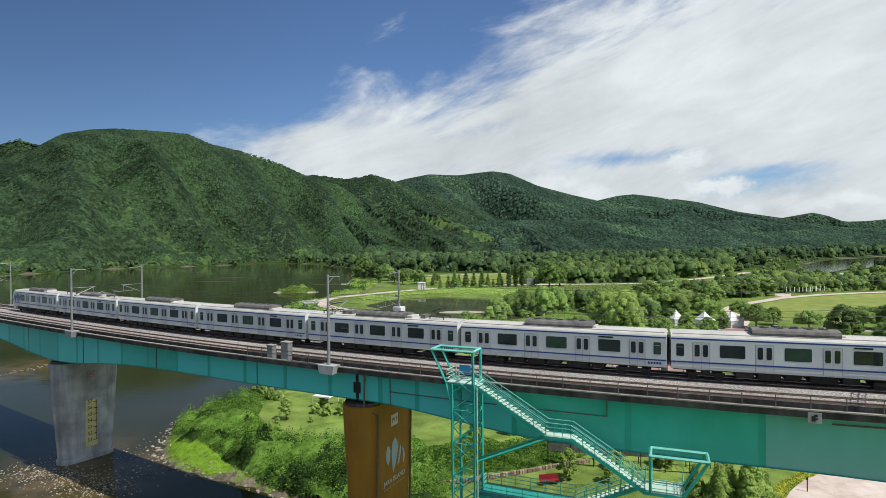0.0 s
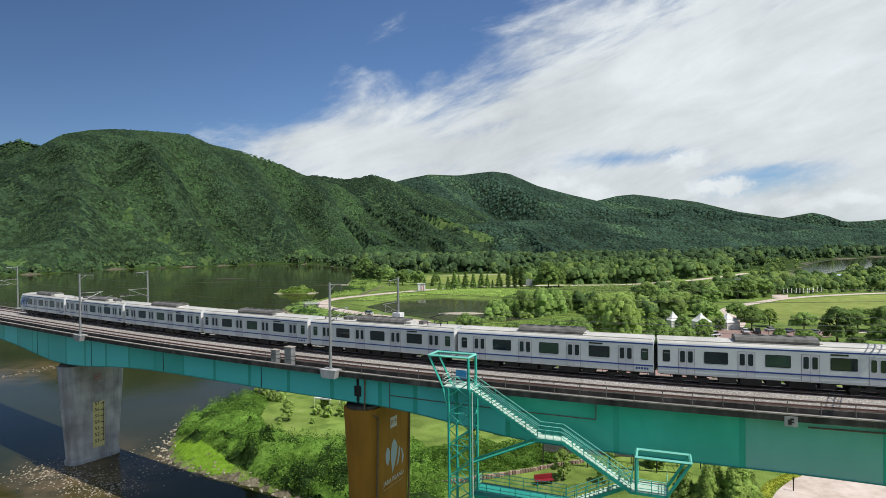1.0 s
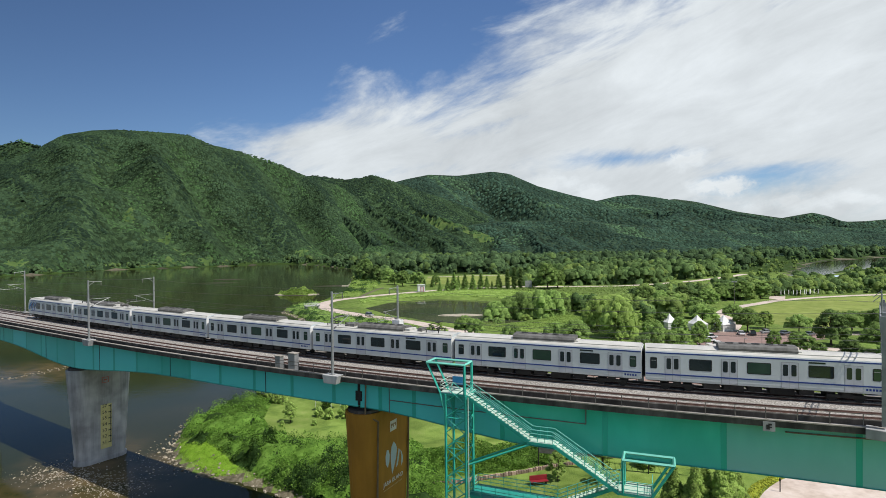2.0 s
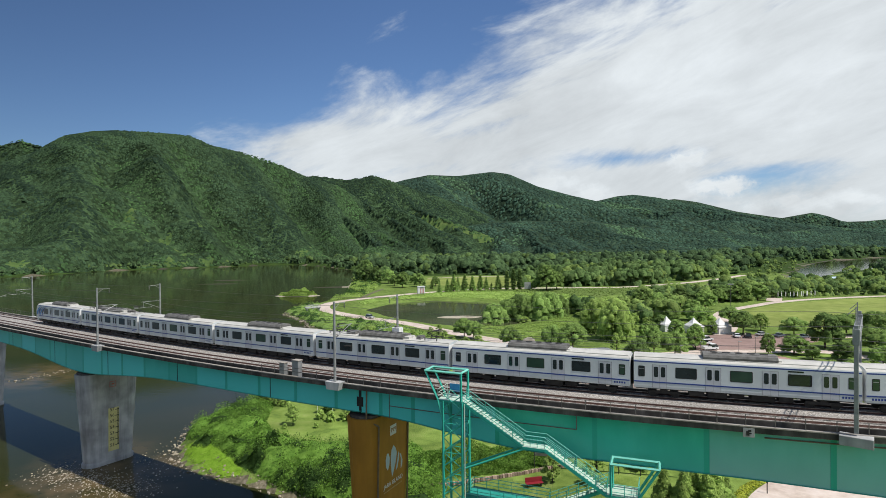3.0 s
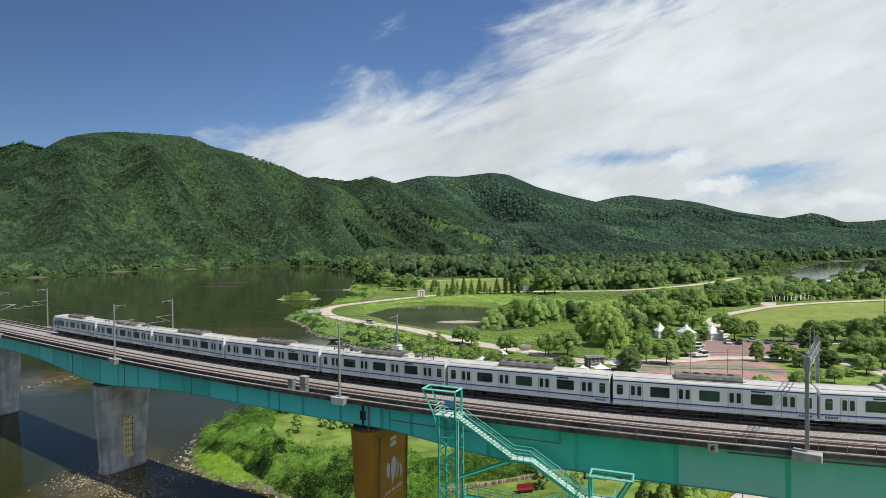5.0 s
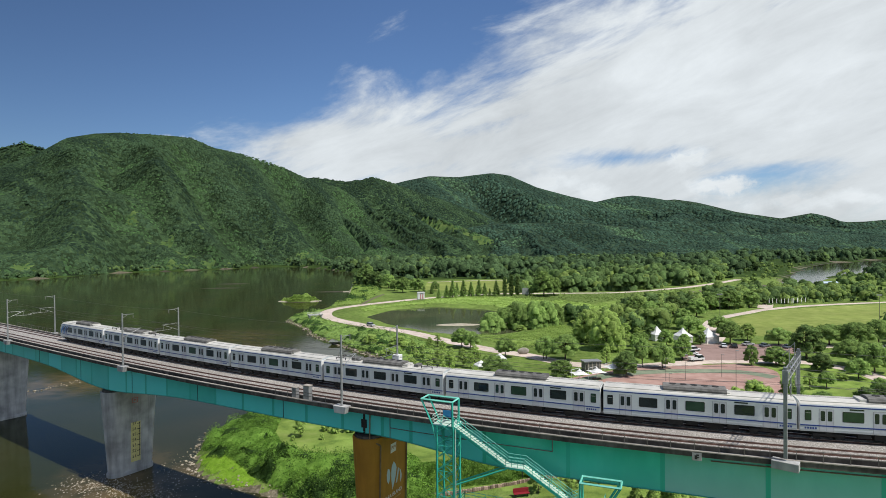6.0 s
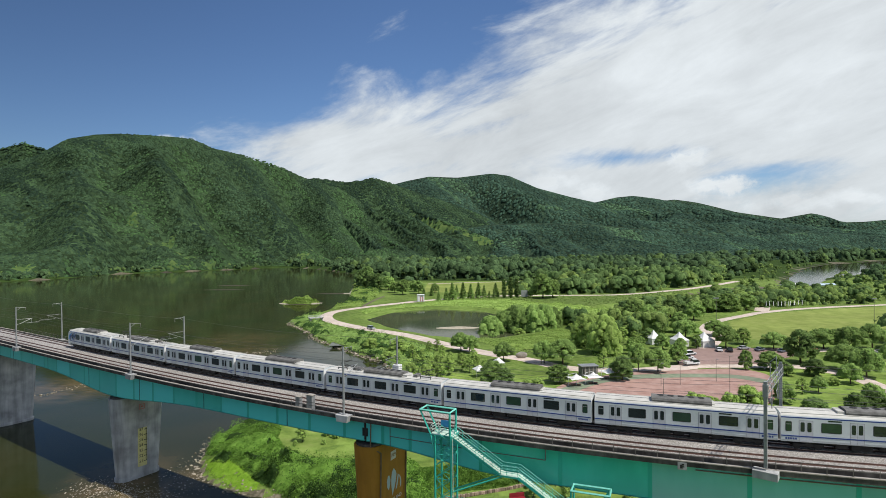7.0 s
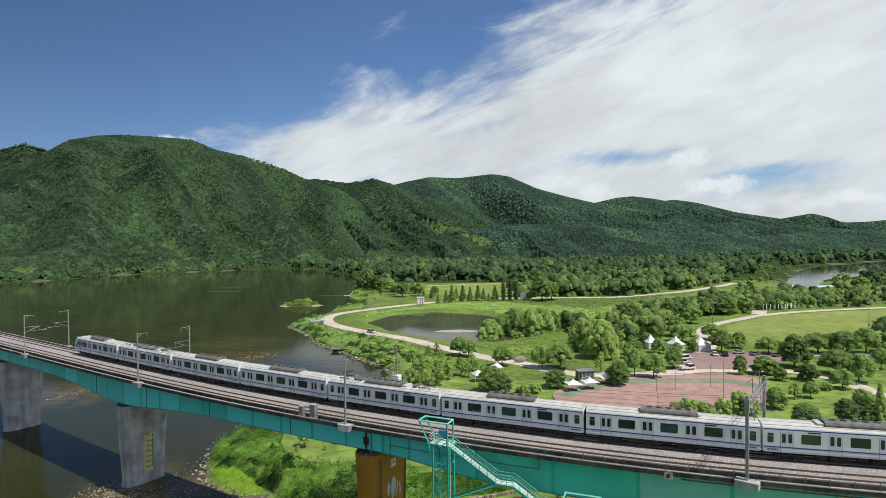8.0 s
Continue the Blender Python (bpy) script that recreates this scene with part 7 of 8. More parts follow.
def woods(lab, poly, n, lo, hi, seed, pale, far=False):
    """Far trees: each a crown of rounded masses, the nearer ones with a coat of leaf sprays."""
    rng = np.random.default_rng(seed)
    P = scatter(poly, n, rng)
    ok = height(P[:, 0], P[:, 1]) > 1.2
    for road in (ROAD_A, ROAD_C, ROAD_D, ROAD_F):
        L = np.array(smooth_line(road, 6))
        ok &= np.min((P[:, None, 0] - L[None, :, 0]) ** 2 + (P[:, None, 1] - L[None, :, 1]) ** 2, axis=1) > 49
    for lawn in (LAWN_E, LAWN_F, PARK, COURT):
        ok &= inland(P[:, 0], P[:, 1], lawn) > 1
    P = P[ok]
    for tone in (0, 1):
        sel = P[(rng.random(len(P)) < pale) == bool(tone)]
        if not len(sel):
            continue
        mat = M["wood_crown_pale" if tone else "wood_crown"] if far else M["leaf_wood_pale" if tone else "leaf_wood"]
        H = rng.uniform(lo, hi, len(sel)) * rng.choice((0.45, 0.7, 0.9, 1.05, 1.25), len(sel))
        g = height(sel[:, 0], sel[:, 1])
        V, F, base = [], [], 0
        for k in range(9):
            a, r = rng.uniform(0, 6.28, len(sel)), H * (0.0 if k == 0 else rng.uniform(0.3, 0.55, len(sel)) if k > 6 else rng.uniform(0.14, 0.36, len(sel)))
            top = H * (1.0 if k == 0 else rng.uniform(0.22, 0.42, len(sel)) if k > 6 else rng.uniform(0.5, 0.97, len(sel)) if k > 4 else rng.uniform(0.78, 0.97, len(sel)))
            R = H * rng.uniform(0.2, 0.3, len(sel))
            hh = R * rng.uniform(0.55, 0.85, len(sel))
            Q = np.stack([sel[:, 0] + r * np.cos(a), sel[:, 1] + r * np.sin(a), g + top - hh], 1)
            v, f = domes(Q, R, hh, np.zeros((len(sel), 2)), rng, 5, 1.0, 0.38)
            V.append(v), F.append(f + base)
            base += len(v)
            if not far:
                # a thin coat of leaf sprays
                d = ball(rng, 10 * len(sel))
                d[:, 2] = np.abs(d[:, 2]) * 1.2 - 0.2
                C = np.repeat(Q, 10, 0) + d * np.repeat(np.stack([R, R, hh], 1), 10, 0) * rng.uniform(0.85, 1.15, (len(d), 1))
                v, f = leaf_arrays(C, d + np.array([0.2, -0.1, 0.9]), np.repeat(H, 10) * 0.095, rng, True)
                V.append(v), F.append(f + base)
                base += len(v)
        ob = foliage("woods", np.concatenate(V), np.concatenate(F), mat)
        ob.data.polygons.foreach_set("use_smooth", np.ones(len(ob.data.polygons), bool))
        tagged(ob, lab, "woods", kind="stuff")


M["leaf_wood"] = material("leaf_wood", [(0.075, 0.135, 0.045), (0.115, 0.19, 0.06), (0.16, 0.245, 0.08)], 0.12, 5, 0.8, per_island=0.22, trans=0.25, bump=1.0, bump_scale=1.4, dist=0.6, spec=0.1)
M["wood_crown"] = material("wood_crown", [(0.042, 0.074, 0.034), (0.061, 0.104, 0.044), (0.086, 0.138, 0.056)], 0.3, 6, 0.95, bump=1.0, bump_scale=0.6, dist=1.6, per_island=0.28, spec=0.05)
M["wood_crown_pale"] = material("wood_crown_pale", [(0.07, 0.115, 0.036), (0.105, 0.16, 0.05)], 0.3, 6, 0.95, bump=1.0, bump_scale=0.6, dist=1.6, per_island=0.28, spec=0.05)
M["leaf_wood_pale"] = material("leaf_wood_pale", [(0.18, 0.27, 0.068), (0.25, 0.345, 0.095)], 0.12, 5, 0.8, per_island=0.22, trans=0.25, bump=1.0, bump_scale=1.4, dist=0.6, spec=0.1)
woods("dark mixed woodland beyond the meadow", [(-112, 800), (-95, 640), (-60, 600), (110, 600), (330, 640), (400, 700), (480, 860), (380, 1050), (-150, 1050), (-160, 880)], 1400, 10, 17, 71, 0.16, True)
woods("woodland beyond the meadow path", [(110, 470), (190, 480), (300, 580), (330, 640), (110, 600)], 420, 9, 14, 72, 0.2)
woods("trees along the far park road", [(60, 446), (141, 440), (190, 470), (110, 480), (90, 600), (112, 600), (120, 480)], 420, 8, 13, 73, 0.2)
woods("mixed green trees between the road and the lake", [(100, 290), (130, 300), (190, 330), (240, 348), (262, 385), (200, 365), (140, 332), (105, 322)], 620, 5.5, 9.5, 74, 0.5)
woods("green trees by the boat landing", [(190, 337), (320, 352), (400, 400), (430, 445), (330, 430), (240, 392)], 520, 4, 7, 75, 0.6)
woods("woodland past the boat landing", [(420, 420), (700, 500), (900, 880), (640, 795), (470, 615), (425, 540)], 620, 8, 14, 76, 0.15, True)
woods("trees past the playing field", [(300, 345), (340, 330), (520, 380), (700, 480), (420, 430)], 260, 6, 12, 77, 0.25)
woods("trees beside the playing field", [(178, 200), (240, 212), (330, 240), (420, 330), (350, 330), (300, 240), (215, 232), (180, 222)], 150, 7, 12, 78, 0.1)
woods("mixed trees between willow and tents", [(74, 225), (100, 240), (112, 262), (128, 300), (95, 300), (70, 285), (62, 270)], 130, 4.5, 8, 79, 0.65)
woods("low green trees on the far river shore", [(-565, 700), (-541, 725), (-526, 758), (-515, 858), (-452, 913), (-382, 973), (-310, 1066), (-330, 1095), (-420, 1010), (-500, 930), (-560, 870), (-590, 700)], 950, 4, 9.5, 80, 0.45, True)
woods("woodland on the far river shore", [(-310, 1064), (-232, 1004), (-165, 875), (-118, 800), (-100, 850), (-140, 1000), (-220, 1090)], 240, 8, 14, 81, 0.2, True)
woods("dark trees on the tip of the promenade", [(-112, 790), (-98, 625), (-85, 520), (-60, 500), (-50, 560), (-75, 700)], 130, 7, 13, 82, 0.2)
woods("woodland below the long ridge", [(400, 700), (480, 860), (660, 980), (900, 1130), (1500, 1470), (1200, 1500), (600, 1300), (380, 1060)], 900, 11, 18, 83, 0.05, True)

woods("light green trees of the meadow by the channel", [(112, 300), (150, 318), (200, 342), (262, 360), (300, 400), (290, 440), (230, 420), (170, 372), (128, 332)], 420, 5, 9, 85, 0.6)
MEAD = [(100, 290), (130, 300), (190, 330), (260, 350), (300, 400), (300, 470), (240, 455), (190, 415), (160, 388), (120, 338), (100, 345), (92, 320)]
thicket("rough bushes among the trees by the channel", MEAD, 32000, 0.3, 1.7, 0.9, M["leaf_wood_pale"], 91, 7)
BELT = [(60, 428), (141, 434), (186, 464), (236, 502), (300, 566), (286, 590), (220, 522), (130, 470), (60, 452)]
woods("row of full green trees along the far park road", BELT, 520, 8, 12.5, 92, 0.25)
BEHIND = [(62, 262), (76, 240), (100, 245), (125, 265), (120, 300), (80, 300)]
thicket("rough bushes between the willows and the path", BEHIND, 14000, 0.4, 2.6, 0.7, M["leaf_pale"], 93, 6)
woods("bright green trees along the lake shore", [(240, 505), (300, 570), (400, 712), (505, 845), (480, 870), (380, 740), (300, 650), (205, 525)], 700, 4.5, 7.5, 94, 0.45)
woods("green trees on the near lake shore", [(320, 440), (440, 500), (480, 600), (560, 690), (530, 680), (445, 620), (372, 520)], 300, 3.5, 6, 95, 0.4)
RIM = [(60, 415), (141, 418), (178, 440), (226, 474), (176, 426), (134, 382), (96, 354), (70, 370), (50, 395)]
thicket("rough grass and bushes beside the channel", RIM, 15000, 0.3, 1.5, 0.8, M["leaf_wood_pale"], 97, 7)
TIP = [(-50, 99), (-47.5, 93), (-42.5, 85.8), (-38, 82), (-32, 81.5), (-32, 85), (-37, 91), (-43, 97)]
thicket("short bright grass on the tip of the bank", TIP, 40000, 0.08, 0.22, 0.11, M["leaf_grass"], 98, 1.5)
woods("green willows and reeds at the head of the lake", [(236, 482), (270, 494), (320, 530), (405, 650), (520, 805), (650, 968), (560, 920), (430, 740), (330, 600)], 620, 2.5, 5, 99, 0.6)
for x, y, h in [(-60, 505, 15), (-66, 512, 14), (-57, 498, 12)]:
    plant("dark", x, y, h, 1.1, group="dark trees at the promenade's bend")

# ---- things in the park ----
def ground_z(x, y):
    return max(float(height(np.array([x]), np.array([y]))[0]), 1.9)


def placed(name, x, y, turn, lab, cat, group="", z=None):
    return thing(name, pose(x, y, ground_z(x, y) + 0.12 if z is None else z, 0, 0, turn), lab, cat, group)


def marquee(x, y, w, turn):
    t = placed("marquee_tent", x, y, turn, "white peaked marquee tent with closed sides", "tent", "white marquees")
    bm = bmesh.new()
    h = w / 2
    add_box(bm, (-h, -h, 0), (h, h, 2.4))
    part("side_wall", bm, M["canvas"], t)
    bm = bmesh.new()
    n, rings = 4, []
    for k, (f, z) in enumerate(((1.06, 2.35), (1.04, 2.6), (0.55, 3.7), (0.22, 4.8), (0.03, 5.7))):
        rings.append([bm.verts.new((sx * h * f, sy * h * f, z)) for sx, sy in ((-1, -1), (1, -1), (1, 1), (-1, 1))])
    for a, b in zip(rings, rings[1:]):
        for k in range(4):
            bm.faces.new((a[k], a[(k + 1) % 4], b[(k + 1) % 4], b[k]))
    bm.faces.new(rings[-1])
    part("roof", bm, M["canvas"], t)
    for sx in (-1, 1):
        for sy in (-1, 1):
            bm = bmesh.new()
            add_rod(bm, (sx * (h + 0.03), sy * (h + 0.03), 0), (sx * (h + 0.03), sy * (h + 0.03), 2.45), 0.05)
            part("pole", bm, M["steel"], t)


for q in ((106, 208, 5.6, 15), (96.5, 209, 5.2, 15), (88, 214, 4.8, 15)):
    marquee(*q)


def parasol(x, y, w, turn):
    t = placed("shade_canopy", x, y, turn, "white tensile shade canopy on a bent mast", "canopy", "white shade canopies by the court")
    bm = bmesh.new()
    n = 8
    grid = {}
    for i in range(n + 1):
        for j in range(n + 1):
            u, v = 2 * i / n - 1, 2 * j / n - 1
            r = min(1, math.hypot(u, v))
            pinch = 1 - 0.16 * (1 - max(abs(u), abs(v)) ** 0 * (abs(u * v))) * max(abs(u), abs(v))
            grid[i, j] = bm.verts.new((u * w / 2 * pinch, v * w / 2 * pinch, 2.35 + 1.35 * (1 - r) ** 1.6))
    for i in range(n):
        for j in range(n):
            bm.faces.new((grid[i, j], grid[i + 1, j], grid[i + 1, j + 1], grid[i, j + 1]))
    r = bmesh.ops.extrude_face_region(bm, geom=bm.faces[:])
    for v in [g for g in r["geom"] if isinstance(g, bmesh.types.BMVert)]:
        v.co.z += 0.03
    bmesh.ops.recalc_face_normals(bm, faces=bm.faces[:])
    part("canopy", bm, M["canvas"], t)
    bm = bmesh.new()
    add_rod(bm, (0, 0, 0), (0, 0, 3.9), 0.07)
    part("mast", bm, M["white"], t)
    bm = bmesh.new()
    add_rod(bm, (-w * 0.5, w * 0.1, 0), (-w * 0.5, w * 0.1, 3.4), 0.06)
    add_rod(bm, (-w * 0.5, w * 0.1, 3.4), (0, 0, 3.9), 0.05)
    part("stay", bm, M["white"], t)
    bm = bmesh.new()
    add_box(bm, (-1.4, -0.5, 0.42), (1.4, 0.5, 0.5), bevel=0.02)
    for sx in (-1.1, 1.1):
        add_box(bm, (sx - 0.08, -0.35, 0), (sx + 0.08, 0.35, 0.42))
    part("bench", bm, M["deck_wood"], t, "dark brown timber bench under the canopy")


M["deck_wood"] = material("deck_wood", [(0.11, 0.06, 0.04), (0.17, 0.1, 0.07)], 2, 5, 0.8)
for q in ((40.5, 147, 4.6, 10), (46, 149, 4.6, 10), (52.5, 155, 4.8, 15)):
    parasol(*q)


def gable_tent(x, y, w, turn):
    t = placed("canopy_tent", x, y, turn, "small white open canopy tent on thin legs", "tent", "small white canopy tents")
    bm = bmesh.new()
    h = w / 2
    V = [(-h, -h, 2.2), (h, -h, 2.2), (h, h, 2.2), (-h, h, 2.2), (0, 0, 3.6), (-h, -h, 1.95), (h, -h, 1.95), (h, h, 1.95), (-h, h, 1.95)]
    vs = [bm.verts.new(v) for v in V]
    for f in ((0, 1, 4), (1, 2, 4), (2, 3, 4), (3, 0, 4), (5, 6, 1, 0), (6, 7, 2, 1), (7, 8, 3, 2), (8, 5, 0, 3)):
        bm.faces.new([vs[i] for i in f])
    part("roof", bm, M["canvas"], t)
    for sx in (-h, h):
        for sy in (-h, h):
            bm = bmesh.new()
            add_rod(bm, (sx, sy, 0), (sx, sy, 2.2), 0.045)
            part("leg", bm, M["white"], t)


for q in ((13, 160.5, 3.6, 20), (20, 171, 3.4, 10), (-23.5, 111.5, 3.6, -20)):
    gable_tent(*q)


def build_hut():
    t = placed("grey_hut", 47.5, 161, 8, "dark grey flat-roofed hut with pale posts", "hut")
    bm = bmesh.new()
    add_box(bm, (-2.6, -1.5, 0), (2.6, 1.5, 3.0), bevel=0.03)
    part("wall", bm, M["roof_grey"], t)
    bm = bmesh.new()
    add_box(bm, (-2.9, -1.8, 3.0), (2.9, 1.8, 3.25), bevel=0.03)
    part("roof", bm, M["steel"], t)
    for x in (-1.5, -0.2, 1.1, 2.2):
        bm = bmesh.new()
        add_box(bm, (x - 0.16, -1.56, 0.05), (x + 0.16, -1.48, 2.9))
        part("post", bm, M["lip"], t)
    bm = bmesh.new()
    add_box(bm, (-2.2, -1.54, 0.05), (-1.85, -1.5, 2.2))
    part("door", bm, M["dark"], t)


build_hut()


def build_car_thing(x, y, turn, paint, lab, truck=False, suv=False):
    t = placed("car" if not truck else "pickup_truck", x, y, turn, lab, "car" if not truck else "truck", "parked vehicles", z=2.88)
    L, W, H = (4.6, 1.85, 1.45) if not suv else (4.8, 1.95, 1.75)
    if truck:
        L, W, H = 5.2, 1.85, 2.0
    prof = [(-L / 2, 0.35), (-L / 2, 0.75), (-L / 2 + 0.25, 0.9), (L / 2 - 0.25, 0.85), (L / 2, 0.65), (L / 2, 0.35)]
    if truck:
        prof = [(-L / 2, 0.5), (-L / 2, 0.95), (L / 2 - 1.6, 0.95), (L / 2 - 1.6, 1.1), (L / 2, 1.1), (L / 2, 0.4)]
    bm = bmesh.new()
    A = [bm.verts.new((px, -W / 2, pz)) for px, pz in prof]
    B = [bm.verts.new((px, W / 2, pz)) for px, pz in prof]
    n = len(prof)
    for k in range(n):
        bm.faces.new((A[k], A[(k + 1) % n], B[(k + 1) % n], B[k]))
    bm.faces.new(A[::-1]), bm.faces.new(B)
    bmesh.ops.recalc_face_normals(bm, faces=bm.faces[:])
    bmesh.ops.bevel(bm, geom=bm.edges[:], offset=0.05, segments=2, affect="EDGES")
    part("body", bm, paint, t)
    # cabin: glass band and roof
    x0, x1, r0, r1, zb = (-1.6, 1.1, -1.1, 0.4, 0.85) if not suv else (-2.1, 1.2, -1.8, 0.5, 0.88)
    if truck:
        x0, x1, r0, r1, zb = L / 2 - 2.6, L / 2 - 0.1, L / 2 - 2.5, L / 2 - 0.7, 1.05
    for nm, mat, za, zt, i0, i1 in (("glass_house", M["glass"], zb, H - 0.08, 0.0, 1.0), ("roof", paint, H - 0.08, H, 1.0, 1.06)):
        bm = bmesh.new()
        V = []
        for f, z in ((i0, za), (i1 if nm == "glass_house" else 1.0, zt)):
            xa, xb, ww = x0 + (r0 - x0) * min(f, 1), x1 + (r1 - x1) * min(f, 1), W / 2 - 0.06 - 0.14 * min(f, 1)
            V += [(xa, -ww, z), (xb, -ww, z), (xb, ww, z), (xa, ww, z)]
        vs = [bm.verts.new(v) for v in V]
        for fc in ((3, 2, 1, 0), (4, 5, 6, 7), (0, 1, 5, 4), (1, 2, 6, 5), (2, 3, 7, 6), (3, 0, 4, 7)):
            bm.faces.new([vs[i] for i in fc])
        part(nm, bm, mat, t)
    if truck:
        bm = bmesh.new()
        for a, b in (((-L / 2, -W / 2, 0.95), (L / 2 - 2.7, -W / 2 + 0.06, 1.35)), ((-L / 2, W / 2 - 0.06, 0.95), (L / 2 - 2.7, W / 2, 1.35)), ((-L / 2, -W / 2, 0.95), (-L / 2 + 0.06, W / 2, 1.35))):
            add_box(bm, a, b)
        part("load_bed", bm, M["white"], t)
    for wx in (-L / 2 + 0.85, L / 2 - 0.9):
        for wy in (-W / 2 + 0.1, W / 2 - 0.1):
            bm = bmesh.new()
            add_rod(bm, (wx, wy - 0.11, 0.33), (wx, wy + 0.11, 0.33), 0.33, 14)
            wheel = part("wheel", bm, M["dark"], t)
            bm = bmesh.new()
            add_rod(bm, (wx, wy - 0.12, 0.33), (wx, wy + 0.12, 0.33), 0.19, 10)
            part("rim", bm, M["steel"], wheel)
    for sy in (-0.65, 0.65):
        bm = bmesh.new()
        add_box(bm, (L / 2 - 0.1, sy - 0.18, 0.62), (L / 2 + 0.01, sy + 0.18, 0.76), bevel=0.02)
        part("headlight", bm, M["white"], t)


for nm, c in (("paint_white", (0.72, 0.72, 0.72)), ("paint_black", (0.012, 0.012, 0.014)), ("paint_silver", (0.42, 0.43, 0.44)), ("paint_grey", (0.12, 0.14, 0.17)), ("paint_red", (0.42, 0.03, 0.02))):
    M[nm] = material(nm, [c, tuple(v * 1.06 for v in c)], 1, 3, 0.28, spec=0.6)
for x, y, a, c, lab, tr, suv in ((110.0, 195.5, 70, "paint_black", "black off-road car parked by the tents", 0, 1), (106.5, 196.5, 75, "paint_white", "white car parked by the tents", 0, 0),
                                 (117.4, 199.5, 10, "paint_silver", "silver car parked beside the field", 0, 0), (122.0, 196.5, 30, "paint_grey", "grey-blue car parked beside the field", 0, 0),
                                 (92.5, 190.0, 20, "paint_white", "white van parked under a tree", 0, 1), (85.8, 173.0, 12, "paint_white", "small white pickup truck on the park road", 1, 0),
                                 (88.5, 183.0, 15, "paint_white", "white car parked near the truck", 0, 1), (141.0, 196.0, 5, "paint_red", "red car parked under the trees", 0, 0),
                                 (137.0, 194.5, 5, "paint_white", "white car parked under the trees", 0, 0), (163.0, 189.5, 5, "paint_silver", "silver car parked under the trees", 0, 0),
                                 (129.0, 193.5, 25, "paint_grey", "dark grey car parked under the trees", 0, 0), (-34.2, 259.0, -45, "paint_silver", "silver van on the promenade", 0, 1)):
    build_car_thing(x, y, a, M[c], lab, bool(tr), bool(suv))


def lamp(x, y, h, flood=False):
    t = placed("floodlight_mast" if flood else "street_lamp", x, y, 0, "tall grey floodlight mast with a lamp bank" if flood else "thin grey lamp post with a small lantern", "lamp", "park lamps")
    bm = bmesh.new()
    add_rod(bm, (0, 0, 0), (0, 0, h), 0.13 if flood else 0.08, 8, 0.08 if flood else 0.05)
    part("post", bm, M["rail_grey"], t)
    bm = bmesh.new()
    if flood:
        for k in range(4):
            add_box(bm, (-1.2 + k * 0.62, -0.2, h - 0.2), (-0.7 + k * 0.62, 0.15, h + 0.35), bevel=0.03)
    else:
        add_box(bm, (-0.1, -0.12, h - 0.06), (0.75, 0.12, h + 0.08), bevel=0.03)
    part("lantern", bm, M["steel"], t)


for x, y, h in ((56, 121, 8.2), (65, 146, 6.8), (81, 138, 10.4), (71, 147, 7.6), (83, 150, 7)):
    lamp(x, y, h)
for x, y, h in ((124.5, 236, 16), (204, 247, 14)):
    lamp(x, y, h, True)


def flags():
    rnd = random.Random(8)
    for k in range(22):
        x, y = (168 if k < 7 else 180) + k * 2.2 + rnd.uniform(-0.6, 0.6), 334 + 3.0 * math.sin(k * 0.35) + rnd.uniform(-0.5, 0.5)
        t = placed("banner_flag", x, y, 20, "narrow white banner on a thin pole", "flag", "row of banners by the field")
        bm = bmesh.new()
        add_rod(bm, (0, 0, 0), (0, 0, 4.0), 0.05)
        part("pole", bm, M["steel"], t)
        bm = bmesh.new()
        add_box(bm, (0.05, -0.02, 1.2), (0.5, 0.02, 3.9))
        part("cloth", bm, M["canvas"], t)


flags()


M["kiosk_pink"] = material("kiosk_pink", [(0.5, 0.22, 0.24), (0.6, 0.3, 0.3)], 1.0, 4, 0.6)


def kiosk():
    t = placed("kiosk", -15, 388, 10, "white ticket kiosk with a faded pink front panel", "kiosk")
    bm = bmesh.new()
    add_box(bm, (-2.5, -1.8, 0), (2.5, 1.8, 4.7), bevel=0.05)
    part("wall", bm, M["white"], t)
    for x0, x1 in ((-0.85, -0.1), (0.75, 1.6)):
        bm = bmesh.new()
        add_box(bm, (x0, -1.9, 0.2), (x1, -1.79, 3.6))
        part("panel", bm, M["kiosk_pink"], t, "faded pink front panel")
    bm = bmesh.new()
    add_box(bm, (-0.9, -1.92, 3.75), (1.5, -1.79, 4.45), bevel=0.03)
    part("signboard", bm, M["steel"], t, "grey signboard")
    bm = bmesh.new()
    add_box(bm, (-2.7, -2.1, 4.7), (2.7, 2.0, 5.0), bevel=0.05)
    part("roof", bm, M["white"], t)
    b = placed("billboard", 62, 404, 5, "pale grey billboard on two posts", "sign")
    bm = bmesh.new()
    add_box(bm, (-2.4, -0.15, 1.2), (2.4, 0.15, 6.0), bevel=0.04)
    part("board", bm, M["steel"], b)
    for x in (-1.8, 1.8):
        bm = bmesh.new()
        add_rod(bm, (x, 0, 0), (x, 0, 1.3), 0.12)
        part("leg", bm, M["steel"], b)
    s = placed("stone_marker", 30, 187.5, 8, "rounded pale grey upright name stone", "stone")
    bm = bmesh.new()
    bmesh.ops.create_icosphere(bm, subdivisions=3, radius=1.0)
    for v in bm.verts:
        v.co = Vector((v.co.x * 2.2, v.co.y * 0.7, 1.1 + v.co.z * 1.25)) * (1 + 0.08 * noise.noise(v.co * 2))
    part("stone", bm, M["lip"], s, smooth=True)


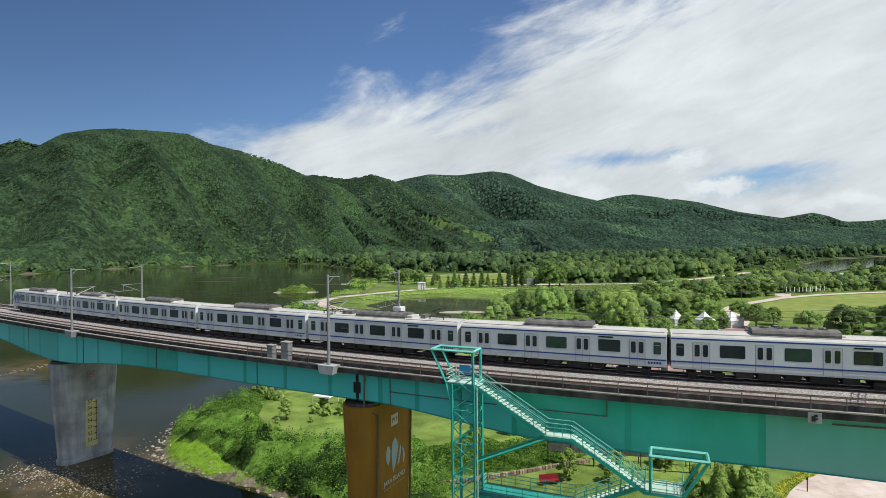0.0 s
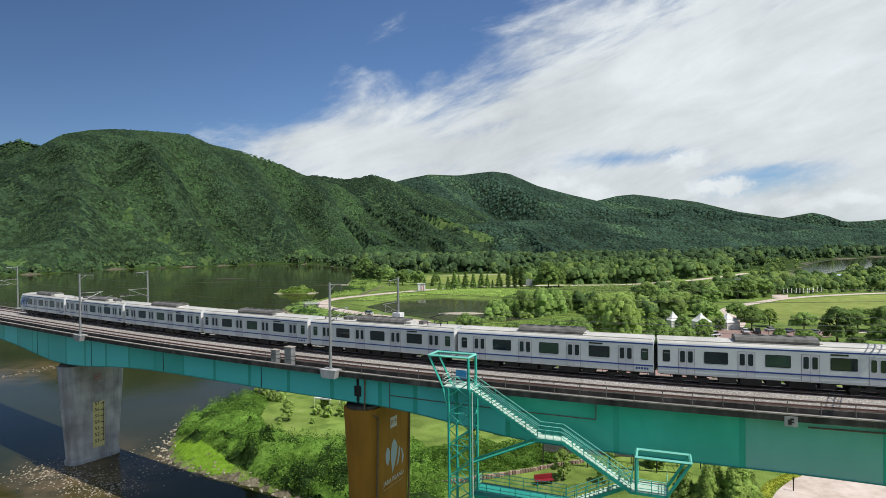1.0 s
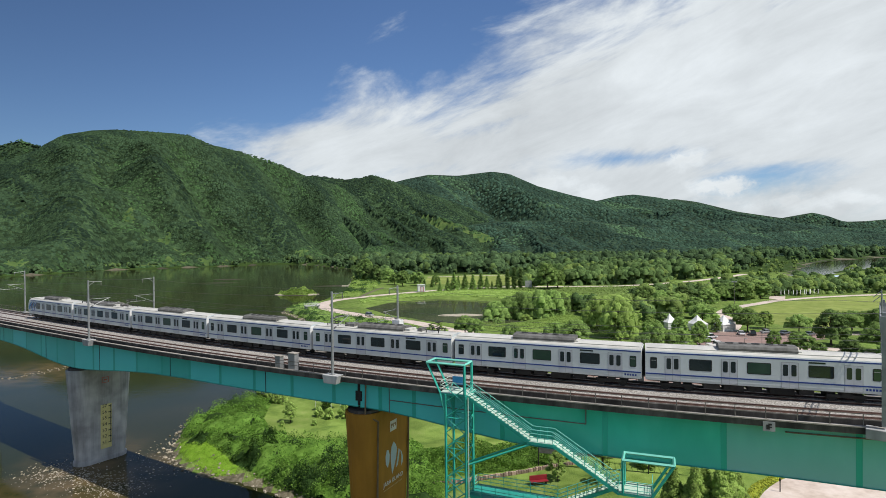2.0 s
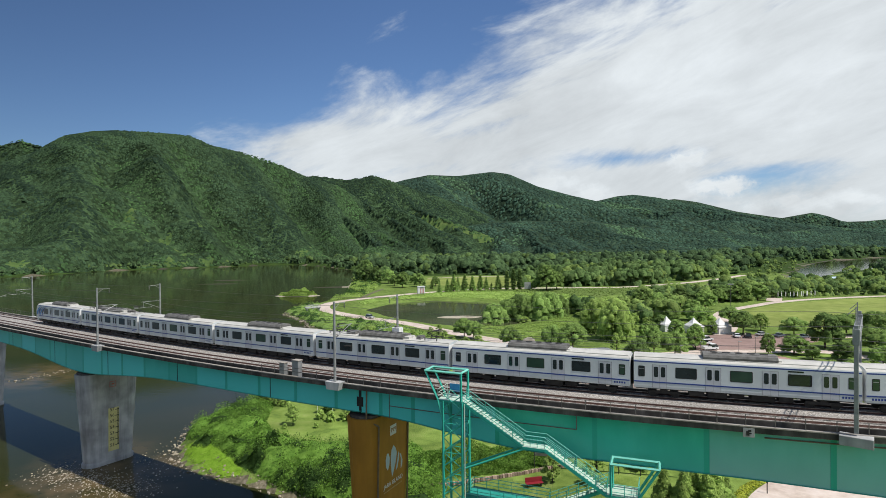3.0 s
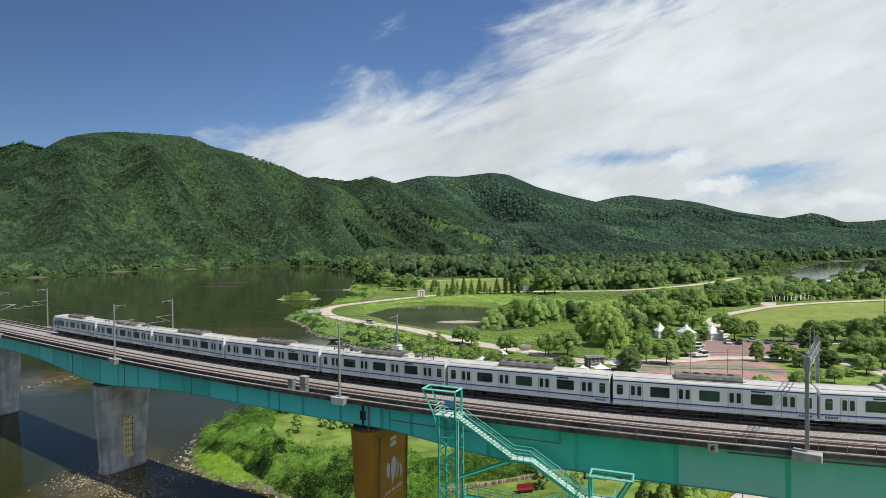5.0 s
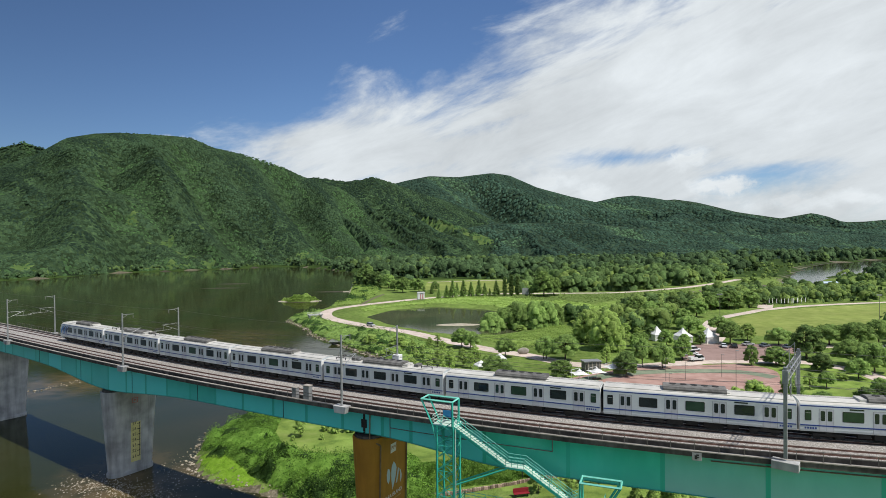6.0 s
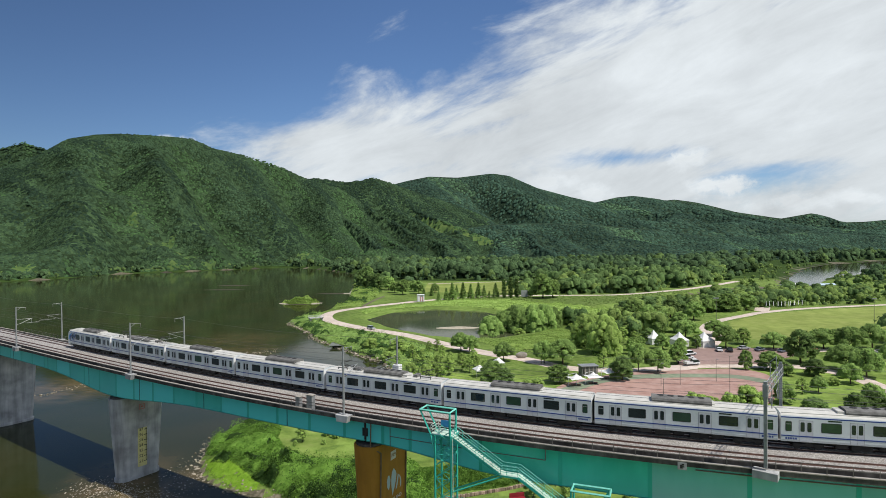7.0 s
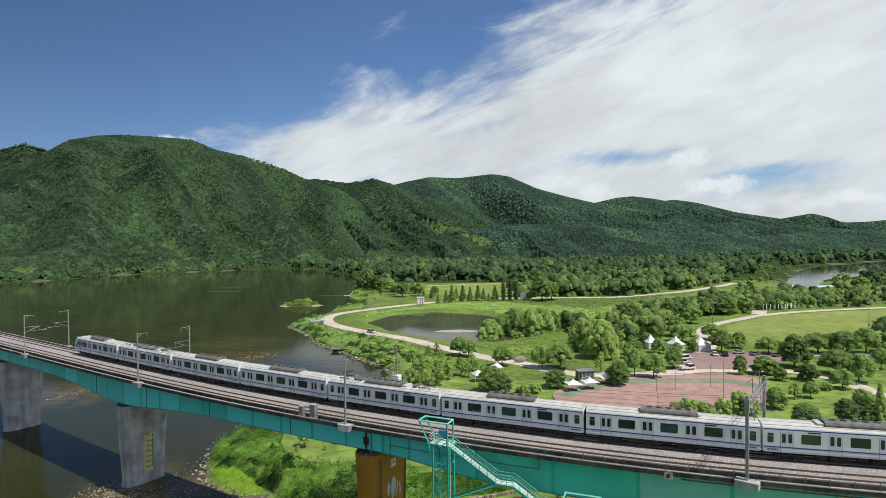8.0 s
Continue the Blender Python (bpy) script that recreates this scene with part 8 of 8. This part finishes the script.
def water_gate():
    t = placed("water_gate", -69, 293, 28, "small grey concrete water gate with a railing by the promenade", "water gate", z=0.4)
    for x in (-3.2, 0.0, 3.2):
        bm = bmesh.new()
        add_box(bm, (x - 0.35, -1.6, -1.5), (x + 0.35, 1.6, 3.6), bevel=0.04)
        part("pillar", bm, M["concrete"], t)
    bm = bmesh.new()
    add_box(bm, (-3.9, -1.9, 3.6), (3.9, 1.9, 4.1), bevel=0.05)
    part("deck", bm, M["concrete"], t)
    for x in (-1.6, 1.6):
        bm = bmesh.new()
        add_box(bm, (x - 1.25, -0.1, -1.5), (x + 1.25, 0.1, 2.6), bevel=0.02)
        part("gate_leaf", bm, M["dark"], t, "dark steel gate leaf")
    for y in (-1.8, 1.8):
        bm = bmesh.new()
        for x in (-3.8, -1.9, 0, 1.9, 3.8):
            add_rod(bm, (x, y, 4.05), (x, y, 5.1), 0.05)
        for z in (4.6, 5.1):
            add_rod(bm, (-3.8, y, z), (3.8, y, z), 0.05)
        part("railing", bm, M["steel"], t)


water_gate()
M["sky_pale"] = material("sky_pale", [(0.4, 0.52, 0.6), (0.48, 0.6, 0.68)], 1, 3, 0.6)
kiosk()


def far_house(x, y, z, L, W, H, turn, wall, roof, lab, n):
    t = thing("boat_house", pose(x, y, z, 0, 0, turn), lab, "building", "boat houses on the lake")
    bm = bmesh.new()
    add_box(bm, (-L / 2, -W / 2, -1.0), (L / 2, W / 2, H))
    part("wall", bm, wall, t)
    bm = bmesh.new()
    V = [(-L / 2 - 0.3, -W / 2 - 0.3, H), (L / 2 + 0.3, -W / 2 - 0.3, H), (L / 2 + 0.3, W / 2 + 0.3, H), (-L / 2 - 0.3, W / 2 + 0.3, H), (-L / 2 - 0.3, 0, H + W * 0.28), (L / 2 + 0.3, 0, H + W * 0.28)]
    vs = [bm.verts.new(v) for v in V]
    for f in ((0, 1, 5, 4), (2, 3, 4, 5), (3, 0, 4), (1, 2, 5), (3, 2, 1, 0)):
        bm.faces.new([vs[i] for i in f])
    part("roof", bm, roof, t)
    for k in range(n):
        bm = bmesh.new()
        xc = -L / 2 + L * (k + 0.5) / n
        add_box(bm, (xc - L / n * 0.3, -W / 2 - 0.06, 0.9), (xc + L / n * 0.3, -W / 2 + 0.02, H - 0.5))
        part("window", bm, M["glass"], t)


far_house(322, 498, 0.6, 6, 5, 2.8, 20, M["canvas"], M["canvas"], "white boat house with a gabled roof on the lake", 2)
far_house(352, 500, 0.4, 17, 5, 2.4, 5, M["steel"], M["sky_pale"], "long grey-blue roofed floating boat house", 6)
far_house(330, 512, 0.3, 14, 5, 1.6, 5, M["canvas"], M["steel"], "low pale landing stage shed on the lake", 3)

# ---- below the bridge ----
def stone_edging():
    e = thing("stone_edging", Matrix(), "low brown edging of round timber and stone blocks", "edging")
    line = smooth_line([(-6, 72.8), (-3.9, 73.4), (3.2, 75.3), (8.7, 77.1), (13, 78.6), (17.1, 80.4), (21, 81.5)], 0.4)
    bm = bmesh.new()
    add_box(bm, (-0.17, -0.17, 0), (0.17, 0.17, 0.55), bevel=0.06)
    first = part("block", bm, M["block"], e)
    rnd = random.Random(3)
    for k, (x, y) in enumerate(line[:-1]):
        ob = first if k == 0 else first.copy()
        if k:
            scene.collection.objects.link(ob)
        d = (line[k + 1][0] - x, line[k + 1][1] - y)
        ob.matrix_world = pose(x, y, 2.5 + rnd.uniform(-0.06, 0.06), rnd.uniform(-4, 4), rnd.uniform(-4, 4), math.degrees(math.atan2(d[1], d[0])) + rnd.uniform(-8, 8))
    b = placed("park_bench", 13.7, 74.1, 12, "dark red park bench on the lawn", "bench")
    bm = bmesh.new()
    add_box(bm, (-1.3, -0.35, 0.4), (1.3, 0.35, 0.5), bevel=0.03)
    part("seat", bm, M["red"], b)
    bm = bmesh.new()
    add_box(bm, (-1.3, 0.3, 0.5), (1.3, 0.42, 1.15), bevel=0.03)
    part("backrest", bm, M["red"], b)
    for x in (-1.0, 1.0):
        bm = bmesh.new()
        add_box(bm, (x - 0.06, -0.3, 0), (x + 0.06, 0.36, 0.4))
        part("leg", bm, M["dark"], b)
    p = placed("bollard_lamp", 45.4, 70.6, 0, "dark post lamp beside the pavement", "lamp")
    bm = bmesh.new()
    add_rod(bm, (0, 0, 0), (0, 0, 1.7), 0.07, 8)
    part("post", bm, M["dark"], p)
    bm = bmesh.new()
    add_rod(bm, (0, 0, 1.7), (0, 0, 2.05), 0.12, 8, 0.09)
    part("lantern", bm, M["dark"], p)


M["block"] = material("block", [(0.24, 0.165, 0.125), (0.42, 0.31, 0.25)], 3, 5, 0.9, per_object=0.3)
stone_edging()


def stones(lab, n, seed, place, lo, hi):
    """Loose stones: squashed, jittered octahedra joined into one object."""
    rng = np.random.default_rng(seed)
    base = np.array([(1, 0, 0), (0, 1, 0), (-1, 0, 0), (0, -1, 0), (0, 0, 0.7), (0, 0, -0.5), (0.6, 0.6, 0.45), (-0.6, 0.6, 0.45), (-0.6, -0.6, 0.45), (0.6, -0.6, 0.45)])
    tri = [(6, 0, 1), (7, 1, 2), (8, 2, 3), (9, 3, 0), (4, 6, 7), (4, 7, 8), (4, 8, 9), (4, 9, 6), (6, 1, 7), (7, 2, 8), (8, 3, 9), (9, 0, 6), (5, 1, 0), (5, 2, 1), (5, 3, 2), (5, 0, 3)]
    V, F = [], []
    for k in range(n):
        x, y = place(rng)
        z = float(height(np.array([x]), np.array([y]))[0])
        s = lo + (hi - lo) * rng.random() ** 3
        a = rng.uniform(0, 6.28)
        v = base * rng.uniform(0.75, 1.25, (10, 1)) * s
        c, sn = math.cos(a), math.sin(a)
        v = np.column_stack([v[:, 0] * c - v[:, 1] * sn * 0.7, v[:, 0] * sn + v[:, 1] * c * 0.7, v[:, 2]])
        F += [tuple(i + len(V) for i in t) for t in tri]
        V += (v + np.array([x, y, max(z, -0.03) + s * 0.12])).tolist()
    ob = mesh_object("loose_stones", V, F, M["stone"])
    tagged(ob, lab, "stones", kind="stuff")


def along(pts, spread):
    line = np.array(smooth_line(pts, 0.5))

    def pick(rng):
        q = line[rng.integers(len(line))] + rng.normal(0, spread, 2)
        return float(q[0]), float(q[1])
    return pick


stones("pale loose stones in the shallows beside the pier", 2300, 91, along([(-66, 87), (-62, 86), (-57, 84), (-52, 81.5), (-46, 79)], 2.2), 0.03, 0.2)
stones("loose stones in the shallows round the pier", 260, 96, along([(-52, 96), (-50, 91), (-46, 86)], 2.2), 0.04, 0.2)
stones("pale stones along the river bank", 560, 92, along([(-52, 112), (-50.5, 104), (-49, 97), (-45, 90), (-39, 86), (-32, 83), (-26, 80), (-20, 75)], 1.0), 0.06, 0.36)
stones("pale rubble along the promenade's edge", 380, 93, along([(-86, 300), (-67, 267), (-59, 247), (-44, 225), (-29, 203), (-21, 193), (-15, 178)], 0.8), 0.2, 0.8)
stones("stones on a bar in the river", 160, 94, along([(-121, 152), (-117, 160), (-113, 170)], 1.2), 0.06, 0.34)
stones("pale stones showing in the shallow reach", 260, 97, along([(-80, 210), (-76, 216), (-72, 222)], 3.0), 0.06, 0.3)


def shelter():
    a, b = Vector((14.8, 81.0, 0)), Vector((36.5, 76.2, 0))
    d = b - a
    L = d.length
    t = thing("walkway_shelter", Matrix.Translation((a.x, a.y, 2.6)) @ Matrix.Rotation(math.atan2(d.y, d.x), 4, "Z"), "long dark steel walkway shelter with lattice roof and grey side panels", "shelter")
    n = 7
    for k in range(n + 1):
        for y in (0, 2.6):
            bm = bmesh.new()
            add_rod(bm, (L * k / n, y, -0.3), (L * k / n, y, 3.6), 0.07, 6)
            part("post", bm, M["dark"], t)
    for k in range(n):
        bm = bmesh.new()
        add_box(bm, (L * k / n + 0.08, -0.04, 1.9), (L * (k + 1) / n - 0.08, 0.04, 3.0))
        part("side_panel", bm, M["roof_grey"], t)
    bm = bmesh.new()
    for y in (0, 2.6):
        add_rod(bm, (0, y, 3.6), (L, y, 3.6), 0.06)
        add_rod(bm, (0, y, 3.1), (L, y, 3.1), 0.05)
        for k in range(28):
            x0, x1 = L * k / 28, L * (k + 1) / 28
            add_rod(bm, (x0, y, 3.1 if k % 2 else 3.6), (x1, y, 3.6 if k % 2 else 3.1), 0.03)
    for k in range(29):
        add_rod(bm, (L * k / 28, 0, 3.6), (L * k / 28, 2.6, 3.6), 0.035)
    part("lattice_roof", bm, M["dark"], t)


shelter()
